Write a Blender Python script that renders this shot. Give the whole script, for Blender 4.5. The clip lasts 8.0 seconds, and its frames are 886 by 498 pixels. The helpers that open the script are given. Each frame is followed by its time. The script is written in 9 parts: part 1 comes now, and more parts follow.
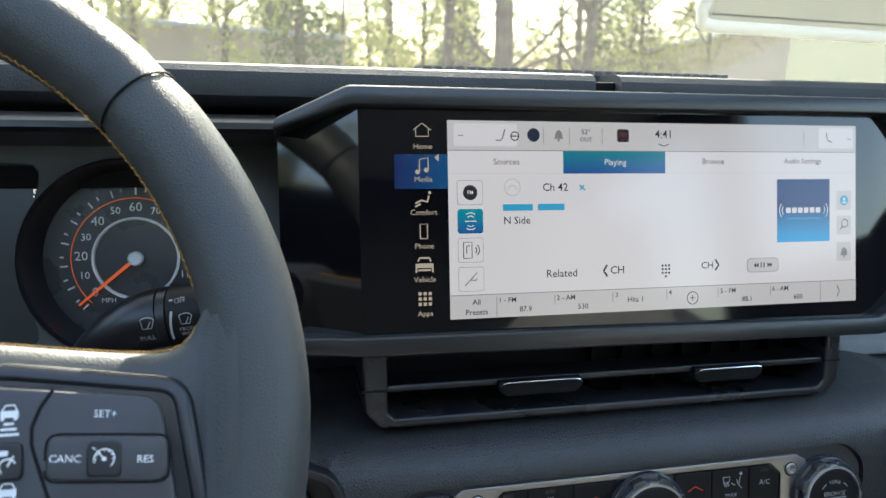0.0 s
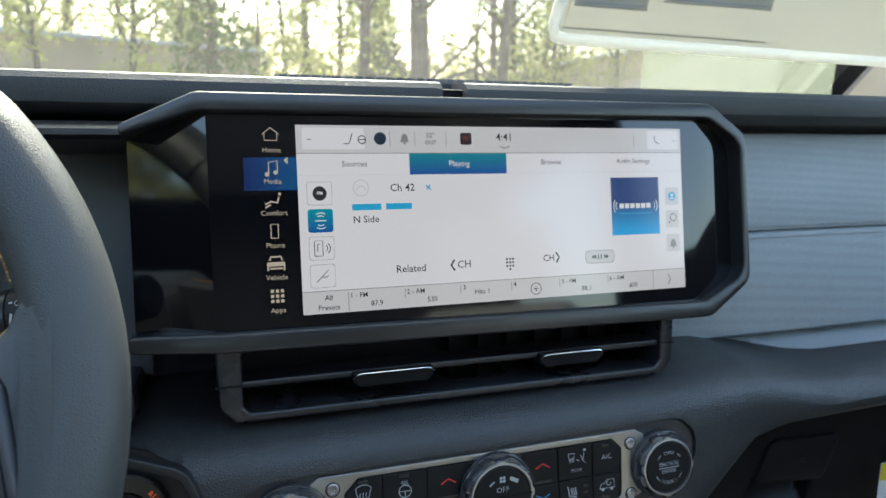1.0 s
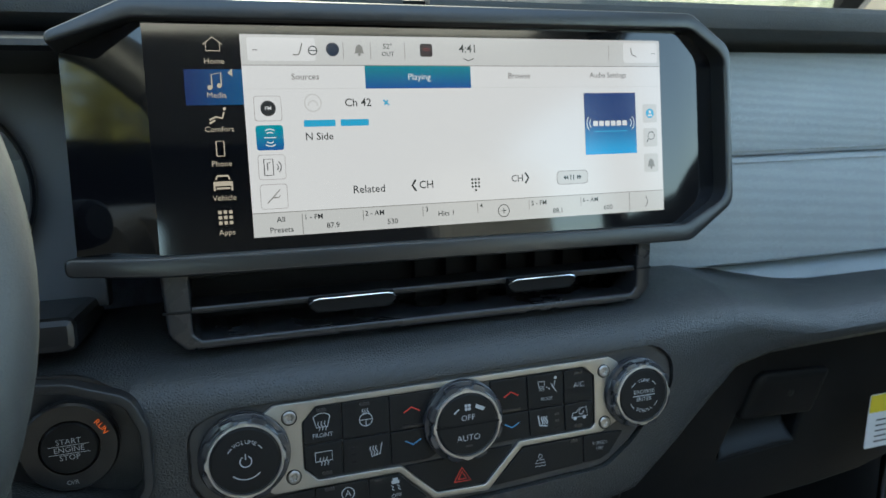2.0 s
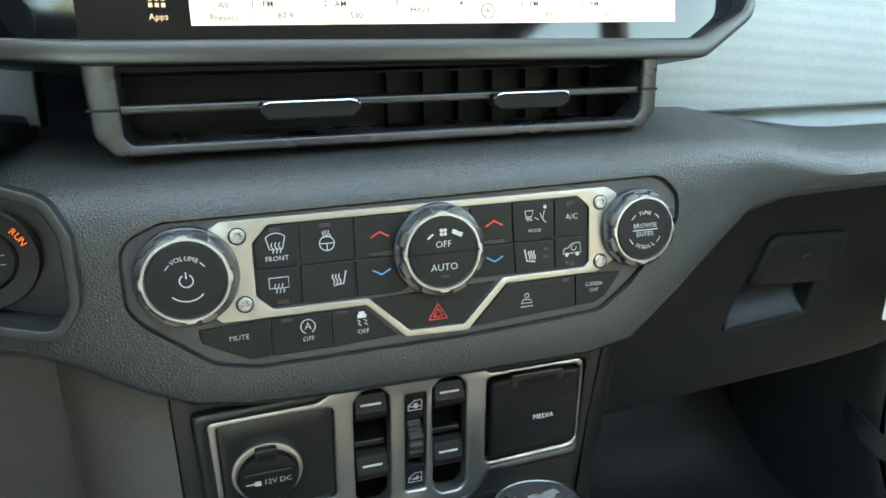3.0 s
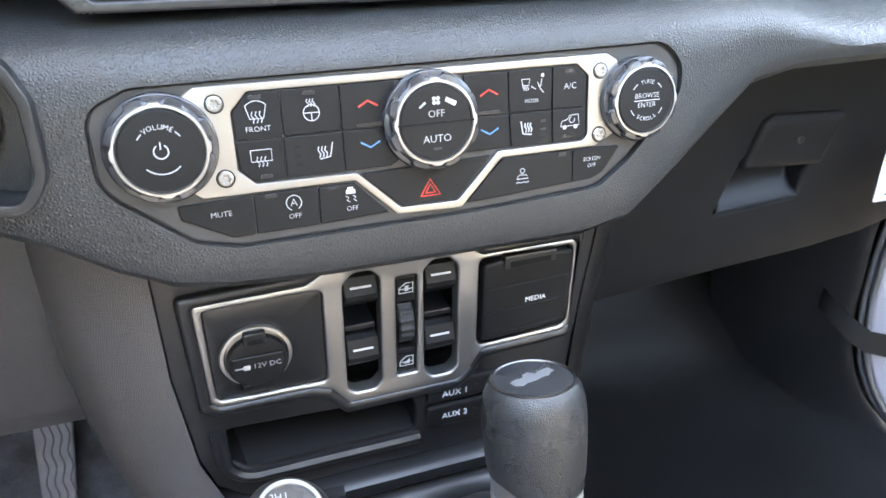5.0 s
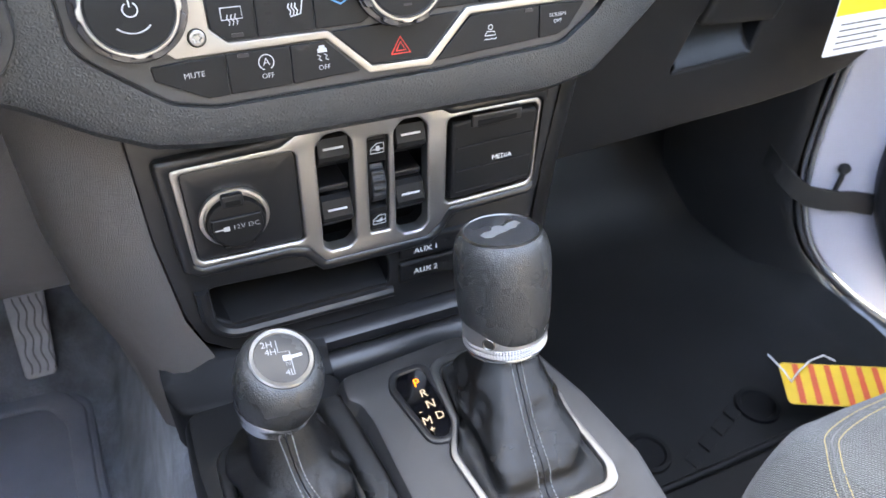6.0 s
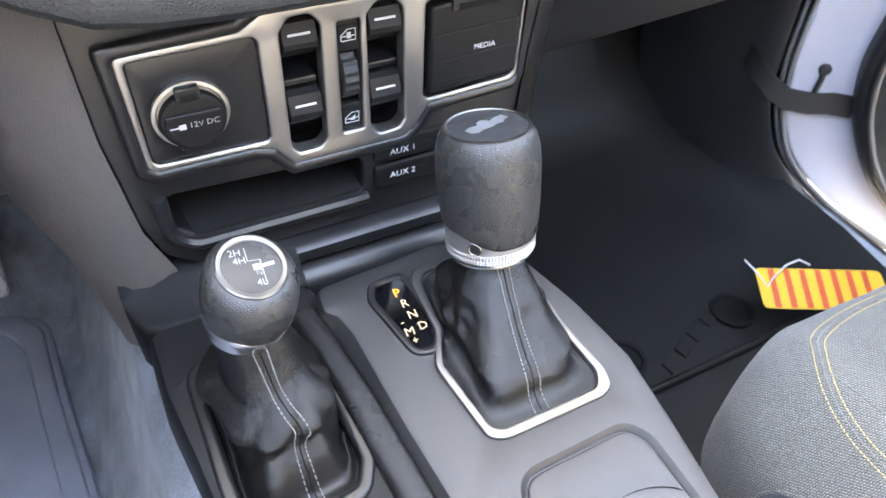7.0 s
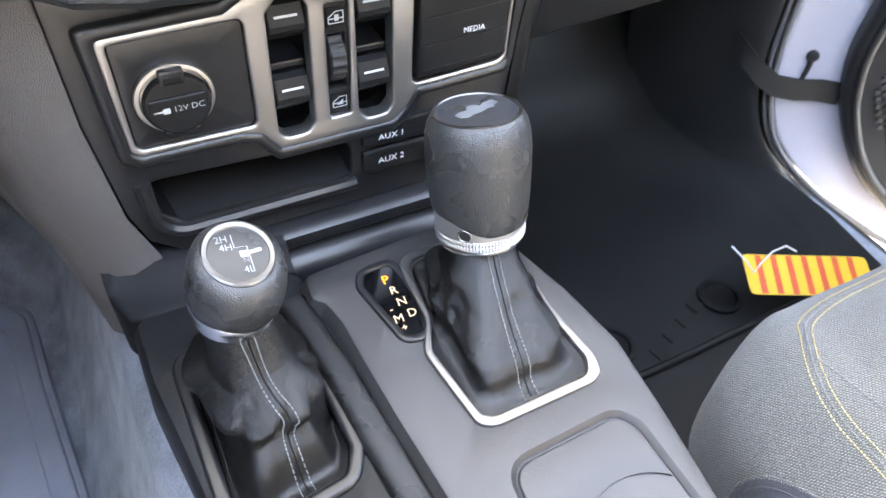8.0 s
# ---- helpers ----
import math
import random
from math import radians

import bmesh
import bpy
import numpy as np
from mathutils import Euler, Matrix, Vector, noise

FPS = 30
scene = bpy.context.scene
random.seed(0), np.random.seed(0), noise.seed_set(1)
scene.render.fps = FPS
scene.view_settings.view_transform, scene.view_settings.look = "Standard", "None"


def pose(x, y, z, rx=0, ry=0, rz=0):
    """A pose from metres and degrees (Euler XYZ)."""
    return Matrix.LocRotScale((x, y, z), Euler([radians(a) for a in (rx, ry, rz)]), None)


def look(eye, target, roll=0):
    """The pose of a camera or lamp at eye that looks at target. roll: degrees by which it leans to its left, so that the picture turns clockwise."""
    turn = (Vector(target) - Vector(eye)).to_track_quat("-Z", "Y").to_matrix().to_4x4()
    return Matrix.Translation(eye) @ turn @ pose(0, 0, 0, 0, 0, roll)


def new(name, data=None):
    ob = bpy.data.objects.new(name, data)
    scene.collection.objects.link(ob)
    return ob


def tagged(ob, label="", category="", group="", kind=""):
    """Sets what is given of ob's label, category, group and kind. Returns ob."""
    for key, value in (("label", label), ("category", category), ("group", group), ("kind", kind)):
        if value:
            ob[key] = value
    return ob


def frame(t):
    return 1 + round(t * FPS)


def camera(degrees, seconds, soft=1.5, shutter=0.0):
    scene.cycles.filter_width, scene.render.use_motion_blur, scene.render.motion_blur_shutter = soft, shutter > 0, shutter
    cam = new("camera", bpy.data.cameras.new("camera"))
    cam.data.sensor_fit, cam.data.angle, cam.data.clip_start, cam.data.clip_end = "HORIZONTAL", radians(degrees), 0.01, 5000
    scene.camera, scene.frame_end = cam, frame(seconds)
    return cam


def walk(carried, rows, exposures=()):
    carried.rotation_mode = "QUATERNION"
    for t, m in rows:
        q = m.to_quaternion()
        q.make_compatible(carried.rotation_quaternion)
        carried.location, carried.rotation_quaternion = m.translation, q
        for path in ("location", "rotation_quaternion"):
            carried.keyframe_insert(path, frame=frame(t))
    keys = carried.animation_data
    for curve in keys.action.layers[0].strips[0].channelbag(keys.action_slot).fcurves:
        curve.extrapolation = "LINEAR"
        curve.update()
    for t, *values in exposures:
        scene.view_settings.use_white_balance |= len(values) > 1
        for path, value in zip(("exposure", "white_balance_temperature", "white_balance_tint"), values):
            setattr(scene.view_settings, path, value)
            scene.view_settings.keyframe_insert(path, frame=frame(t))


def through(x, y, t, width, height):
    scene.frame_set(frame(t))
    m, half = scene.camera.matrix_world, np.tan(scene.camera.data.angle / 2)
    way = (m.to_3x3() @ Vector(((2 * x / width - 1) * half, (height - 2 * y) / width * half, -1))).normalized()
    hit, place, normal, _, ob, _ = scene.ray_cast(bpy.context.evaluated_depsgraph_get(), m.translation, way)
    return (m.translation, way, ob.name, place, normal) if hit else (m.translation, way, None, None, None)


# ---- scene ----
cam = camera(63.6, 8.0)
cam.data.dof.use_dof, cam.data.dof.focus_distance, cam.data.dof.aperture_fstop = True, 0.37, 15.0
PATH = [
    (0, (-0.193, 0.115, 1.422), (0.245, 2.011, 0.958), 1.6),
    (0.5, (-0.168, 0.094, 1.416), (0.392, 1.965, 0.988), 1.5),
    (1, (-0.159, 0.081, 1.419), (0.487, 1.926, 0.997), 1.5),
    (1.2, (-0.16, 0.083, 1.417), (0.509, 1.918, 0.989), 1.4),
    (2.3, (-0.112, 0.091, 1.375), (0.482, 1.901, 0.767), 0.5),
    (2.5, (-0.105, 0.095, 1.358), (0.478, 1.894, 0.707), 0.6),
    (3, (-0.1, 0.111, 1.317), (0.483, 1.884, 0.599), 0.7),
    (3.5, (-0.103, 0.123, 1.296), (0.492, 1.86, 0.502), 1.1),
    (4, (-0.105, 0.125, 1.292), (0.494, 1.843, 0.46), 1.1),
    (5.3, (-0.105, 0.121, 1.297), (0.52, 1.721, 0.272), 1.0),
    (5.5, (-0.111, 0.111, 1.303), (0.529, 1.665, 0.219), 1.3),
    (6, (-0.121, 0.11, 1.296), (0.545, 1.525, 0.05), 2.1),
    (6.5, (-0.122, 0.124, 1.276), (0.56, 1.439, -0.069), 2.8),
    (7, (-0.122, 0.13, 1.267), (0.576, 1.364, -0.144), 3.9),
    (7.5, (-0.122, 0.133, 1.264), (0.588, 1.335, -0.169), 4.6),
    (8, (-0.122, 0.133, 1.264), (0.598, 1.326, -0.171), 5.0),
]
EXPOSURES = ((0.0, 2.98, 6900, 2), (1.2, 2.95, 6750, -1), (2.4, 3.56, 7400, -7), (3.0, 4.74, 8800, -8), (3.5, 5.38, 8900, 1), (4.2, 5.6, 8700, 10), (5.4, 5.52, 8250, 10), (6.0, 5.44, 8400, 12), (6.5, 5.72, 8500, 12), (8.0, 5.8, 8600, 12))
walk(cam, [(t, look(eye, target, roll)) for t, eye, target, roll in PATH], EXPOSURES)

# ---------------------------------------------------------------- world, sun, exposure
world = bpy.data.worlds.new("sky")
scene.world = world
world.use_nodes = True
wn = world.node_tree
wn.nodes.clear()
w_out = wn.nodes.new("ShaderNodeOutputWorld")
w_bg = wn.nodes.new("ShaderNodeBackground")
w_sky = wn.nodes.new("ShaderNodeTexSky")
w_sky.sky_type = "NISHITA"
w_sky.sun_disc = False
SUN_ELEV, SUN_AZ = 43.0, 6.0          # degrees; azimuth clockwise from straight ahead
w_sky.sun_elevation = radians(SUN_ELEV)
w_sky.sun_rotation = radians(SUN_AZ)
w_sky.air_density, w_sky.dust_density = 1.0, 3.0
w_bg.inputs["Strength"].default_value = 0.15
wn.links.new(w_sky.outputs[0], w_bg.inputs[0])
wn.links.new(w_bg.outputs[0], w_out.inputs[0])

sun_data = bpy.data.lights.new("sun", "SUN")
sun_data.energy, sun_data.angle, sun_data.color = 2.5, radians(0.5), (1.0, 0.95, 0.87)
sun = new("sun", sun_data)
sun_dir = Vector((math.sin(radians(SUN_AZ)) * math.cos(radians(SUN_ELEV)),
                  math.cos(radians(SUN_AZ)) * math.cos(radians(SUN_ELEV)), math.sin(radians(SUN_ELEV))))
sun.matrix_basis = look(sun_dir * 30, (0, 0, 0))


# ---------------------------------------------------------------- materials
def material(name, color, rough=0.5, metal=0.0, grain=0.0, grain_scale=900.0, kind="noise", var=0.12, var_scale=9.0,
             spec=0.5, coat=0.0, rough_var=0.08, sheen=0.0, color2=None, fine=0.0, crease=0.0):
    """Principled surface with slow colour and gloss variation and a fine relief."""
    m = bpy.data.materials.new(name)
    m.use_nodes = True
    nt = m.node_tree
    b = nt.nodes["Principled BSDF"]
    b.inputs["Metallic"].default_value = metal
    b.inputs["Specular IOR Level"].default_value = spec
    b.inputs["Coat Weight"].default_value = coat
    b.inputs["Coat Roughness"].default_value = 0.1
    if sheen:
        b.inputs["Sheen Weight"].default_value = sheen
        b.inputs["Sheen Roughness"].default_value = 0.5
    tc = nt.nodes.new("ShaderNodeTexCoord")
    n1 = nt.nodes.new("ShaderNodeTexNoise")
    n1.inputs["Scale"].default_value, n1.inputs["Detail"].default_value = var_scale, 6
    nt.links.new(tc.outputs["Object"], n1.inputs["Vector"])
    mix = nt.nodes.new("ShaderNodeMix")
    mix.data_type = "RGBA"
    lo = tuple(c * (1 - var) for c in color)
    hi = tuple(min(1, c * (1 + var)) for c in (color2 or color))
    mix.inputs["A"].default_value, mix.inputs["B"].default_value = (*lo, 1), (*hi, 1)
    ramp = nt.nodes.new("ShaderNodeMapRange")
    ramp.inputs["From Min"].default_value, ramp.inputs["From Max"].default_value = 0.3, 0.7
    nt.links.new(n1.outputs["Fac"], ramp.inputs["Value"])
    nt.links.new(ramp.outputs["Result"], mix.inputs["Factor"])
    nt.links.new(mix.outputs["Result"], b.inputs["Base Color"])
    rr = nt.nodes.new("ShaderNodeMapRange")
    rr.inputs["To Min"].default_value = max(0.02, rough - rough_var)
    rr.inputs["To Max"].default_value = min(1, rough + rough_var)
    n2 = nt.nodes.new("ShaderNodeTexNoise")
    n2.inputs["Scale"].default_value, n2.inputs["Detail"].default_value = var_scale * 3.1, 5
    nt.links.new(tc.outputs["Object"], n2.inputs["Vector"])
    nt.links.new(n2.outputs["Fac"], rr.inputs["Value"])
    nt.links.new(rr.outputs["Result"], b.inputs["Roughness"])
    if grain:
        bump = nt.nodes.new("ShaderNodeBump")
        bump.inputs["Strength"].default_value = grain
        bump.inputs["Distance"].default_value = 0.0006
        if kind == "leather":
            # flat little plates parted by fine creases, pulled out of shape by a soft noise
            v = nt.nodes.new("ShaderNodeTexVoronoi")
            v.feature = "DISTANCE_TO_EDGE"
            v.inputs["Scale"].default_value = grain_scale
            wob = nt.nodes.new("ShaderNodeTexNoise")
            wob.inputs["Scale"].default_value = grain_scale * 0.8
            addv = nt.nodes.new("ShaderNodeVectorMath")
            addv.operation = "MULTIPLY_ADD"
            k = 0.55 / grain_scale
            addv.inputs[1].default_value = (k, k, k)
            nt.links.new(wob.outputs["Color"], addv.inputs[0])
            nt.links.new(tc.outputs["Object"], addv.inputs[2])
            nt.links.new(tc.outputs["Object"], wob.inputs["Vector"])
            nt.links.new(addv.outputs[0], v.inputs["Vector"])
            cl = nt.nodes.new("ShaderNodeMapRange")
            cl.interpolation_type = "SMOOTHSTEP"
            cl.inputs["From Min"].default_value, cl.inputs["From Max"].default_value = 0.0, 0.42
            nt.links.new(v.outputs["Distance"], cl.inputs["Value"])
            nt.links.new(cl.outputs["Result"], bump.inputs["Height"])
            if crease:
                # soft crumples between the pebbles
                cr = nt.nodes.new("ShaderNodeTexNoise")
                cr.inputs["Scale"].default_value, cr.inputs["Detail"].default_value = grain_scale * 0.16, 3
                cr.inputs["Distortion"].default_value = 0.8
                nt.links.new(tc.outputs["Object"], cr.inputs["Vector"])
                ca = nt.nodes.new("ShaderNodeMath")
                ca.operation = "MULTIPLY_ADD"
                ca.inputs[1].default_value = crease
                nt.links.new(cr.outputs["Fac"], ca.inputs[0])
                nt.links.new(cl.outputs["Result"], ca.inputs[2])
                nt.links.new(ca.outputs[0], bump.inputs["Height"])
        elif kind == "weave":
            wx = nt.nodes.new("ShaderNodeTexWave")
            wx.bands_direction = "DIAGONAL" if sheen else "X"
            wy = nt.nodes.new("ShaderNodeTexWave")
            wy.bands_direction = "Y"
            mul = nt.nodes.new("ShaderNodeMath")
            mul.operation = "MULTIPLY"
            for w in (wx, wy):
                w.inputs["Scale"].default_value = grain_scale
                w.inputs["Distortion"].default_value = 2.2
                w.inputs["Detail"].default_value = 1
                nt.links.new(tc.outputs["Object"], w.inputs["Vector"])
            nt.links.new(wx.outputs["Fac"], mul.inputs[0])
            nt.links.new(wy.outputs["Fac"], mul.inputs[1])
            nt.links.new(mul.outputs[0], bump.inputs["Height"])
        else:
            g = nt.nodes.new("ShaderNodeTexNoise")
            g.inputs["Scale"].default_value, g.inputs["Detail"].default_value = grain_scale, 3
            nt.links.new(tc.outputs["Object"], g.inputs["Vector"])
            nt.links.new(g.outputs["Fac"], bump.inputs["Height"])
        nt.links.new(bump.outputs["Normal"], b.inputs["Normal"])
    if fine:
        n3 = nt.nodes.new("ShaderNodeTexNoise")
        n3.inputs["Scale"].default_value, n3.inputs["Detail"].default_value = grain_scale * 0.6, 2
        nt.links.new(tc.outputs["Object"], n3.inputs["Vector"])
        m2 = nt.nodes.new("ShaderNodeMix")
        m2.data_type, m2.blend_type = "RGBA", "MULTIPLY"
        r3 = nt.nodes.new("ShaderNodeMapRange")
        r3.inputs["From Min"].default_value, r3.inputs["From Max"].default_value = 0.35, 0.65
        r3.inputs["To Min"].default_value = 1 - fine
        n3.inputs["Scale"].default_value = grain_scale * 4.5
        nt.links.new(n3.outputs["Fac"], r3.inputs["Value"])
        m2.inputs["Factor"].default_value = 1
        nt.links.new(mix.outputs["Result"], m2.inputs["A"])
        if kind == "weave":
            r4 = nt.nodes.new("ShaderNodeMapRange")
            r4.inputs["From Min"].default_value, r4.inputs["From Max"].default_value = 0.05, 0.55
            r4.inputs["To Min"].default_value = 1 - 1.1 * fine
            nt.links.new(mul.outputs[0], r4.inputs["Value"])
            m4 = nt.nodes.new("ShaderNodeMath")
            m4.operation = "MULTIPLY"
            nt.links.new(r3.outputs["Result"], m4.inputs[0])
            nt.links.new(r4.outputs["Result"], m4.inputs[1])
            nt.links.new(m4.outputs[0], m2.inputs["B"])
        else:
            nt.links.new(r3.outputs["Result"], m2.inputs["B"])
        nt.links.new(m2.outputs["Result"], b.inputs["Base Color"])
    return m


DISPLAY_LEVEL = 0.112          # brightness of lit displays beside the daylight


def glow(name, color, strength, color2=None, axis=1, span=(0, 1), rough=0.15):
    """A lit display surface; with color2 it grades along one axis of the object."""
    m = bpy.data.materials.new(name)
    m.use_nodes = True
    nt = m.node_tree
    b = nt.nodes["Principled BSDF"]
    b.inputs["Base Color"].default_value = (0.01, 0.01, 0.01, 1)
    b.inputs["Roughness"].default_value = rough
    b.inputs["Emission Strength"].default_value = strength * DISPLAY_LEVEL
    b.inputs["Emission Color"].default_value = (*color, 1)
    if color2:
        tc = nt.nodes.new("ShaderNodeTexCoord")
        sp = nt.nodes.new("ShaderNodeSeparateXYZ")
        mr = nt.nodes.new("ShaderNodeMapRange")
        mr.inputs["From Min"].default_value, mr.inputs["From Max"].default_value = span
        mix = nt.nodes.new("ShaderNodeMix")
        mix.data_type = "RGBA"
        mix.inputs["A"].default_value, mix.inputs["B"].default_value = (*color, 1), (*color2, 1)
        nt.links.new(tc.outputs["Object"], sp.inputs[0])
        nt.links.new(sp.outputs[axis], mr.inputs["Value"])
        nt.links.new(mr.outputs["Result"], mix.inputs["Factor"])
        nt.links.new(mix.outputs["Result"], b.inputs["Emission Color"])
    return m


DASHTOP = material("rough_grained_dash_top_vinyl", (0.070, 0.072, 0.073), 0.62, grain=0.30, grain_scale=620, kind="leather", var=0.12, spec=0.18)
PAD = material("soft_grained_dash_vinyl", (0.029, 0.030, 0.0305), 0.35, grain=0.42, grain_scale=560, kind="leather", var=0.10, spec=0.48)
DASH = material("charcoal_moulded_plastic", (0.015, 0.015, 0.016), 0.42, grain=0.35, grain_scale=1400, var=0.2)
SATIN = material("satin_black_plastic", (0.010, 0.010, 0.011), 0.31, grain=0.08, grain_scale=2200, var=0.12, rough_var=0.03)
GREYTRIM = material("dark_grey_satin_trim", (0.015, 0.015, 0.017), 0.28, grain=0.12, grain_scale=2000, var=0.12)
CONSOLE = material("grey_black_console_plastic", (0.0335, 0.0322, 0.0320), 0.33, grain=0.45, grain_scale=1800, var=0.05, rough_var=0.04)
LOWER = material("charcoal_lower_console_plastic", (0.0105, 0.0105, 0.011), 0.44, grain=0.25, grain_scale=1800, var=0.05, spec=0.26, rough_var=0.04)
# Darker copy of the dash plastic: shade under the pad put into the colour.
GLOVEBOX = material("shaded_glove_box_plastic", (0.009, 0.0095, 0.0105), 0.52, grain=0.35, grain_scale=1400, var=0.1, spec=0.16)
# Charcoal lightened and warmed: light from the driver's door put into the colour.
SIDE = material("lit_charcoal_side_plastic", (0.160, 0.146, 0.140), 0.38, grain=0.5, grain_scale=1000, kind="leather", var=0.06)
# Dark dial grey, lifted a little to paint in the gauge glass haze.
DIAL = material("haze_lifted_dial_face", (0.040, 0.043, 0.046), 0.28, var=0.1)
GLOSS = material("piano_black_glass", (0.004, 0.004, 0.005), 0.06, spec=0.6, rough_var=0.02, var=0.2)
FASCIA = material("grey_gauge_fascia", (0.085, 0.09, 0.095), 0.5, grain=0.2, grain_scale=1500, var=0.1)
BUTTON = material("soft_touch_black_button", (0.008, 0.008, 0.0085), 0.45, grain=0.1, grain_scale=2600, var=0.2, spec=0.22)
SURROUND = material("glossy_dark_surround", (0.016, 0.017, 0.020), 0.24, var=0.1)
FRAME = material("satin_black_display_frame", (0.012, 0.012, 0.013), 0.29, grain=0.06, grain_scale=2000, var=0.08, spec=0.65, rough_var=0.02)
KNEE = material("dark_brown_grey_plastic", (0.052, 0.048, 0.048), 0.45, grain=0.45, grain_scale=1000, kind="leather", var=0.1)
KEYPAD = material("soft_grey_black_switch_pad", (0.042, 0.042, 0.045), 0.42, grain=0.1, grain_scale=2400, var=0.12)
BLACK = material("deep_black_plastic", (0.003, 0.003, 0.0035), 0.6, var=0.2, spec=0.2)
SILVER = material("brushed_satin_silver", (0.42, 0.408, 0.395), 0.42, metal=1.0, grain=0.06, grain_scale=1600, var=0.07)
TRIMSILVER = material("brushed_trim_silver", (0.34, 0.331, 0.32), 0.38, metal=1.0, grain=0.06, grain_scale=1600, var=0.07)
DULLSILVER = material("dull_satin_silver", (0.20, 0.196, 0.191), 0.35, metal=1.0, grain=0.06, grain_scale=1600, var=0.07)
PALESILVER = material("pale_satin_collar_silver", (0.66, 0.65, 0.64), 0.46, metal=1.0, grain=0.05, grain_scale=1600, var=0.05)
BADGE = material("satin_grey_badge", (0.034, 0.034, 0.036), 0.27, spec=0.42, coat=0.1, var=0.05)
CHROME = material("polished_chrome", (0.80, 0.80, 0.80), 0.20, metal=1.0, var=0.04, rough_var=0.05)
CLEAR = material("smoked_translucent_knob_plastic", (0.032, 0.032, 0.036), 0.22, spec=0.5, coat=0.25, var=0.15)
LEATHER = material("black_grained_leather", (0.030, 0.030, 0.030), 0.28, grain=0.32, grain_scale=760, kind="leather", var=0.12)
BOOT = material("soft_black_boot_leather", (0.0072, 0.0071, 0.0072), 0.25, spec=0.42, grain=0.38, grain_scale=1000, kind="leather", var=0.06, crease=0.4)
WHEEL = material("black_steering_leather", (0.046, 0.0485, 0.0475), 0.46, grain=0.2, grain_scale=850, kind="leather", var=0.10, spec=0.42)
PANEL = material("grey_woven_vinyl_insert", (0.3, 0.325, 0.335), 0.55, grain=0.35, grain_scale=260, kind="weave", var=0.06, fine=0.12)
FABRIC = material("grey_seat_cloth", (0.158, 0.163, 0.154), 0.85, grain=0.9, grain_scale=210, kind="weave", var=0.06, sheen=0.25, fine=0.55, color2=(0.178, 0.182, 0.170))
FABRIC2 = material("dark_grey_seat_cloth", (0.2, 0.205, 0.2), 0.85, grain=0.6, grain_scale=260, kind="weave", var=0.12, sheen=0.3, fine=0.35)
DARKCLOTH = material("dark_blue_grey_cloth", (0.045, 0.050, 0.064), 0.8, grain=0.6, grain_scale=300, kind="weave", var=0.2, sheen=0.2, fine=0.3)
CARPET = material("blue_grey_carpet", (0.20, 0.218, 0.255), 0.95, grain=1.0, grain_scale=300, var=0.38, var_scale=30, sheen=0.15, fine=0.6)
# One mat rubber in two copies: footwell shade and door light in their colours.
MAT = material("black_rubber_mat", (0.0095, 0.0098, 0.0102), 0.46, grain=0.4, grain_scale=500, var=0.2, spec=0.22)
LITMAT = material("daylit_grey_rubber_mat", (0.18, 0.188, 0.222), 0.5, grain=0.3, grain_scale=300, var=0.15, var_scale=14)
WHITEPAINT = material("white_car_paint", (0.78, 0.78, 0.80), 0.22, coat=0.8, var=0.02)
PEDAL = material("pale_grey_pedal_rubber", (0.40, 0.40, 0.44), 0.6, grain=0.2, grain_scale=600, var=0.12, var_scale=60)
SEAL = material("grey_rubber_seal", (0.11, 0.11, 0.118), 0.6, var=0.1)
RUBBER = material("black_rubber", (0.012, 0.012, 0.013), 0.6, grain=0.3, grain_scale=900)
PRINT = material("white_legend_print", (0.39, 0.39, 0.39), 0.5, var=0.03)
PRINT_BRIGHT = material("bright_dial_print", (0.78, 0.78, 0.78), 0.5, var=0.03)
PRINT_DIM = material("grey_legend_print", (0.30, 0.30, 0.31), 0.5, var=0.03)
PRINT_FAINT = material("faint_grey_emblem_print", (0.15, 0.15, 0.155), 0.35, var=0.05)
PRINT_RED = material("red_legend_print", (0.55, 0.03, 0.02), 0.5, var=0.03)
PRINT_BLUE = material("blue_legend_print", (0.06, 0.22, 0.42), 0.5, var=0.03)
ORANGE = glow("lit_orange_legend", (1.0, 0.17, 0.035), 0.5)
AMBER = glow("lit_amber_letter", (1.0, 0.26, 0.015), 1.0)
LITWHITE = glow("lit_white_letter", (1.0, 0.93, 0.84), 0.28)
LITCLEAR = glow("lit_display_white", (0.9, 0.92, 0.95), 1.1)
GOLD = material("golden_stitch_thread", (0.42, 0.22, 0.055), 0.7, var=0.2, var_scale=300)
CREAMTHREAD = material("tan_seat_thread", (0.42, 0.32, 0.15), 0.7, var=0.2, var_scale=300)
SCREW = material("worn_steel_screw", (0.34, 0.33, 0.32), 0.36, metal=1.0, var=0.2, var_scale=200)
GREYTHREAD = material("pale_grey_thread", (0.19, 0.19, 0.185), 0.7, var=0.2, var_scale=300)
# White paint greyed and blued: sky-lit shade put into the colour.
LAVENDER = material("shaded_white_door_paint", (0.43, 0.43, 0.50), 0.36, coat=0.15, var=0.03)
YELLOW = material("yellow_card", (0.66, 0.40, 0.014), 0.5, var=0.05, var_scale=60)
REDINK = material("red_orange_ink", (0.56, 0.075, 0.014), 0.5, var=0.05, var_scale=60)
PAPER = material("white_paper_label", (0.62, 0.62, 0.62), 0.6, var=0.03)
LABELYELLOW = material("yellow_label_band", (0.62, 0.48, 0.03), 0.6, var=0.03)
INK = material("dark_print_ink", (0.06, 0.06, 0.06), 0.6)


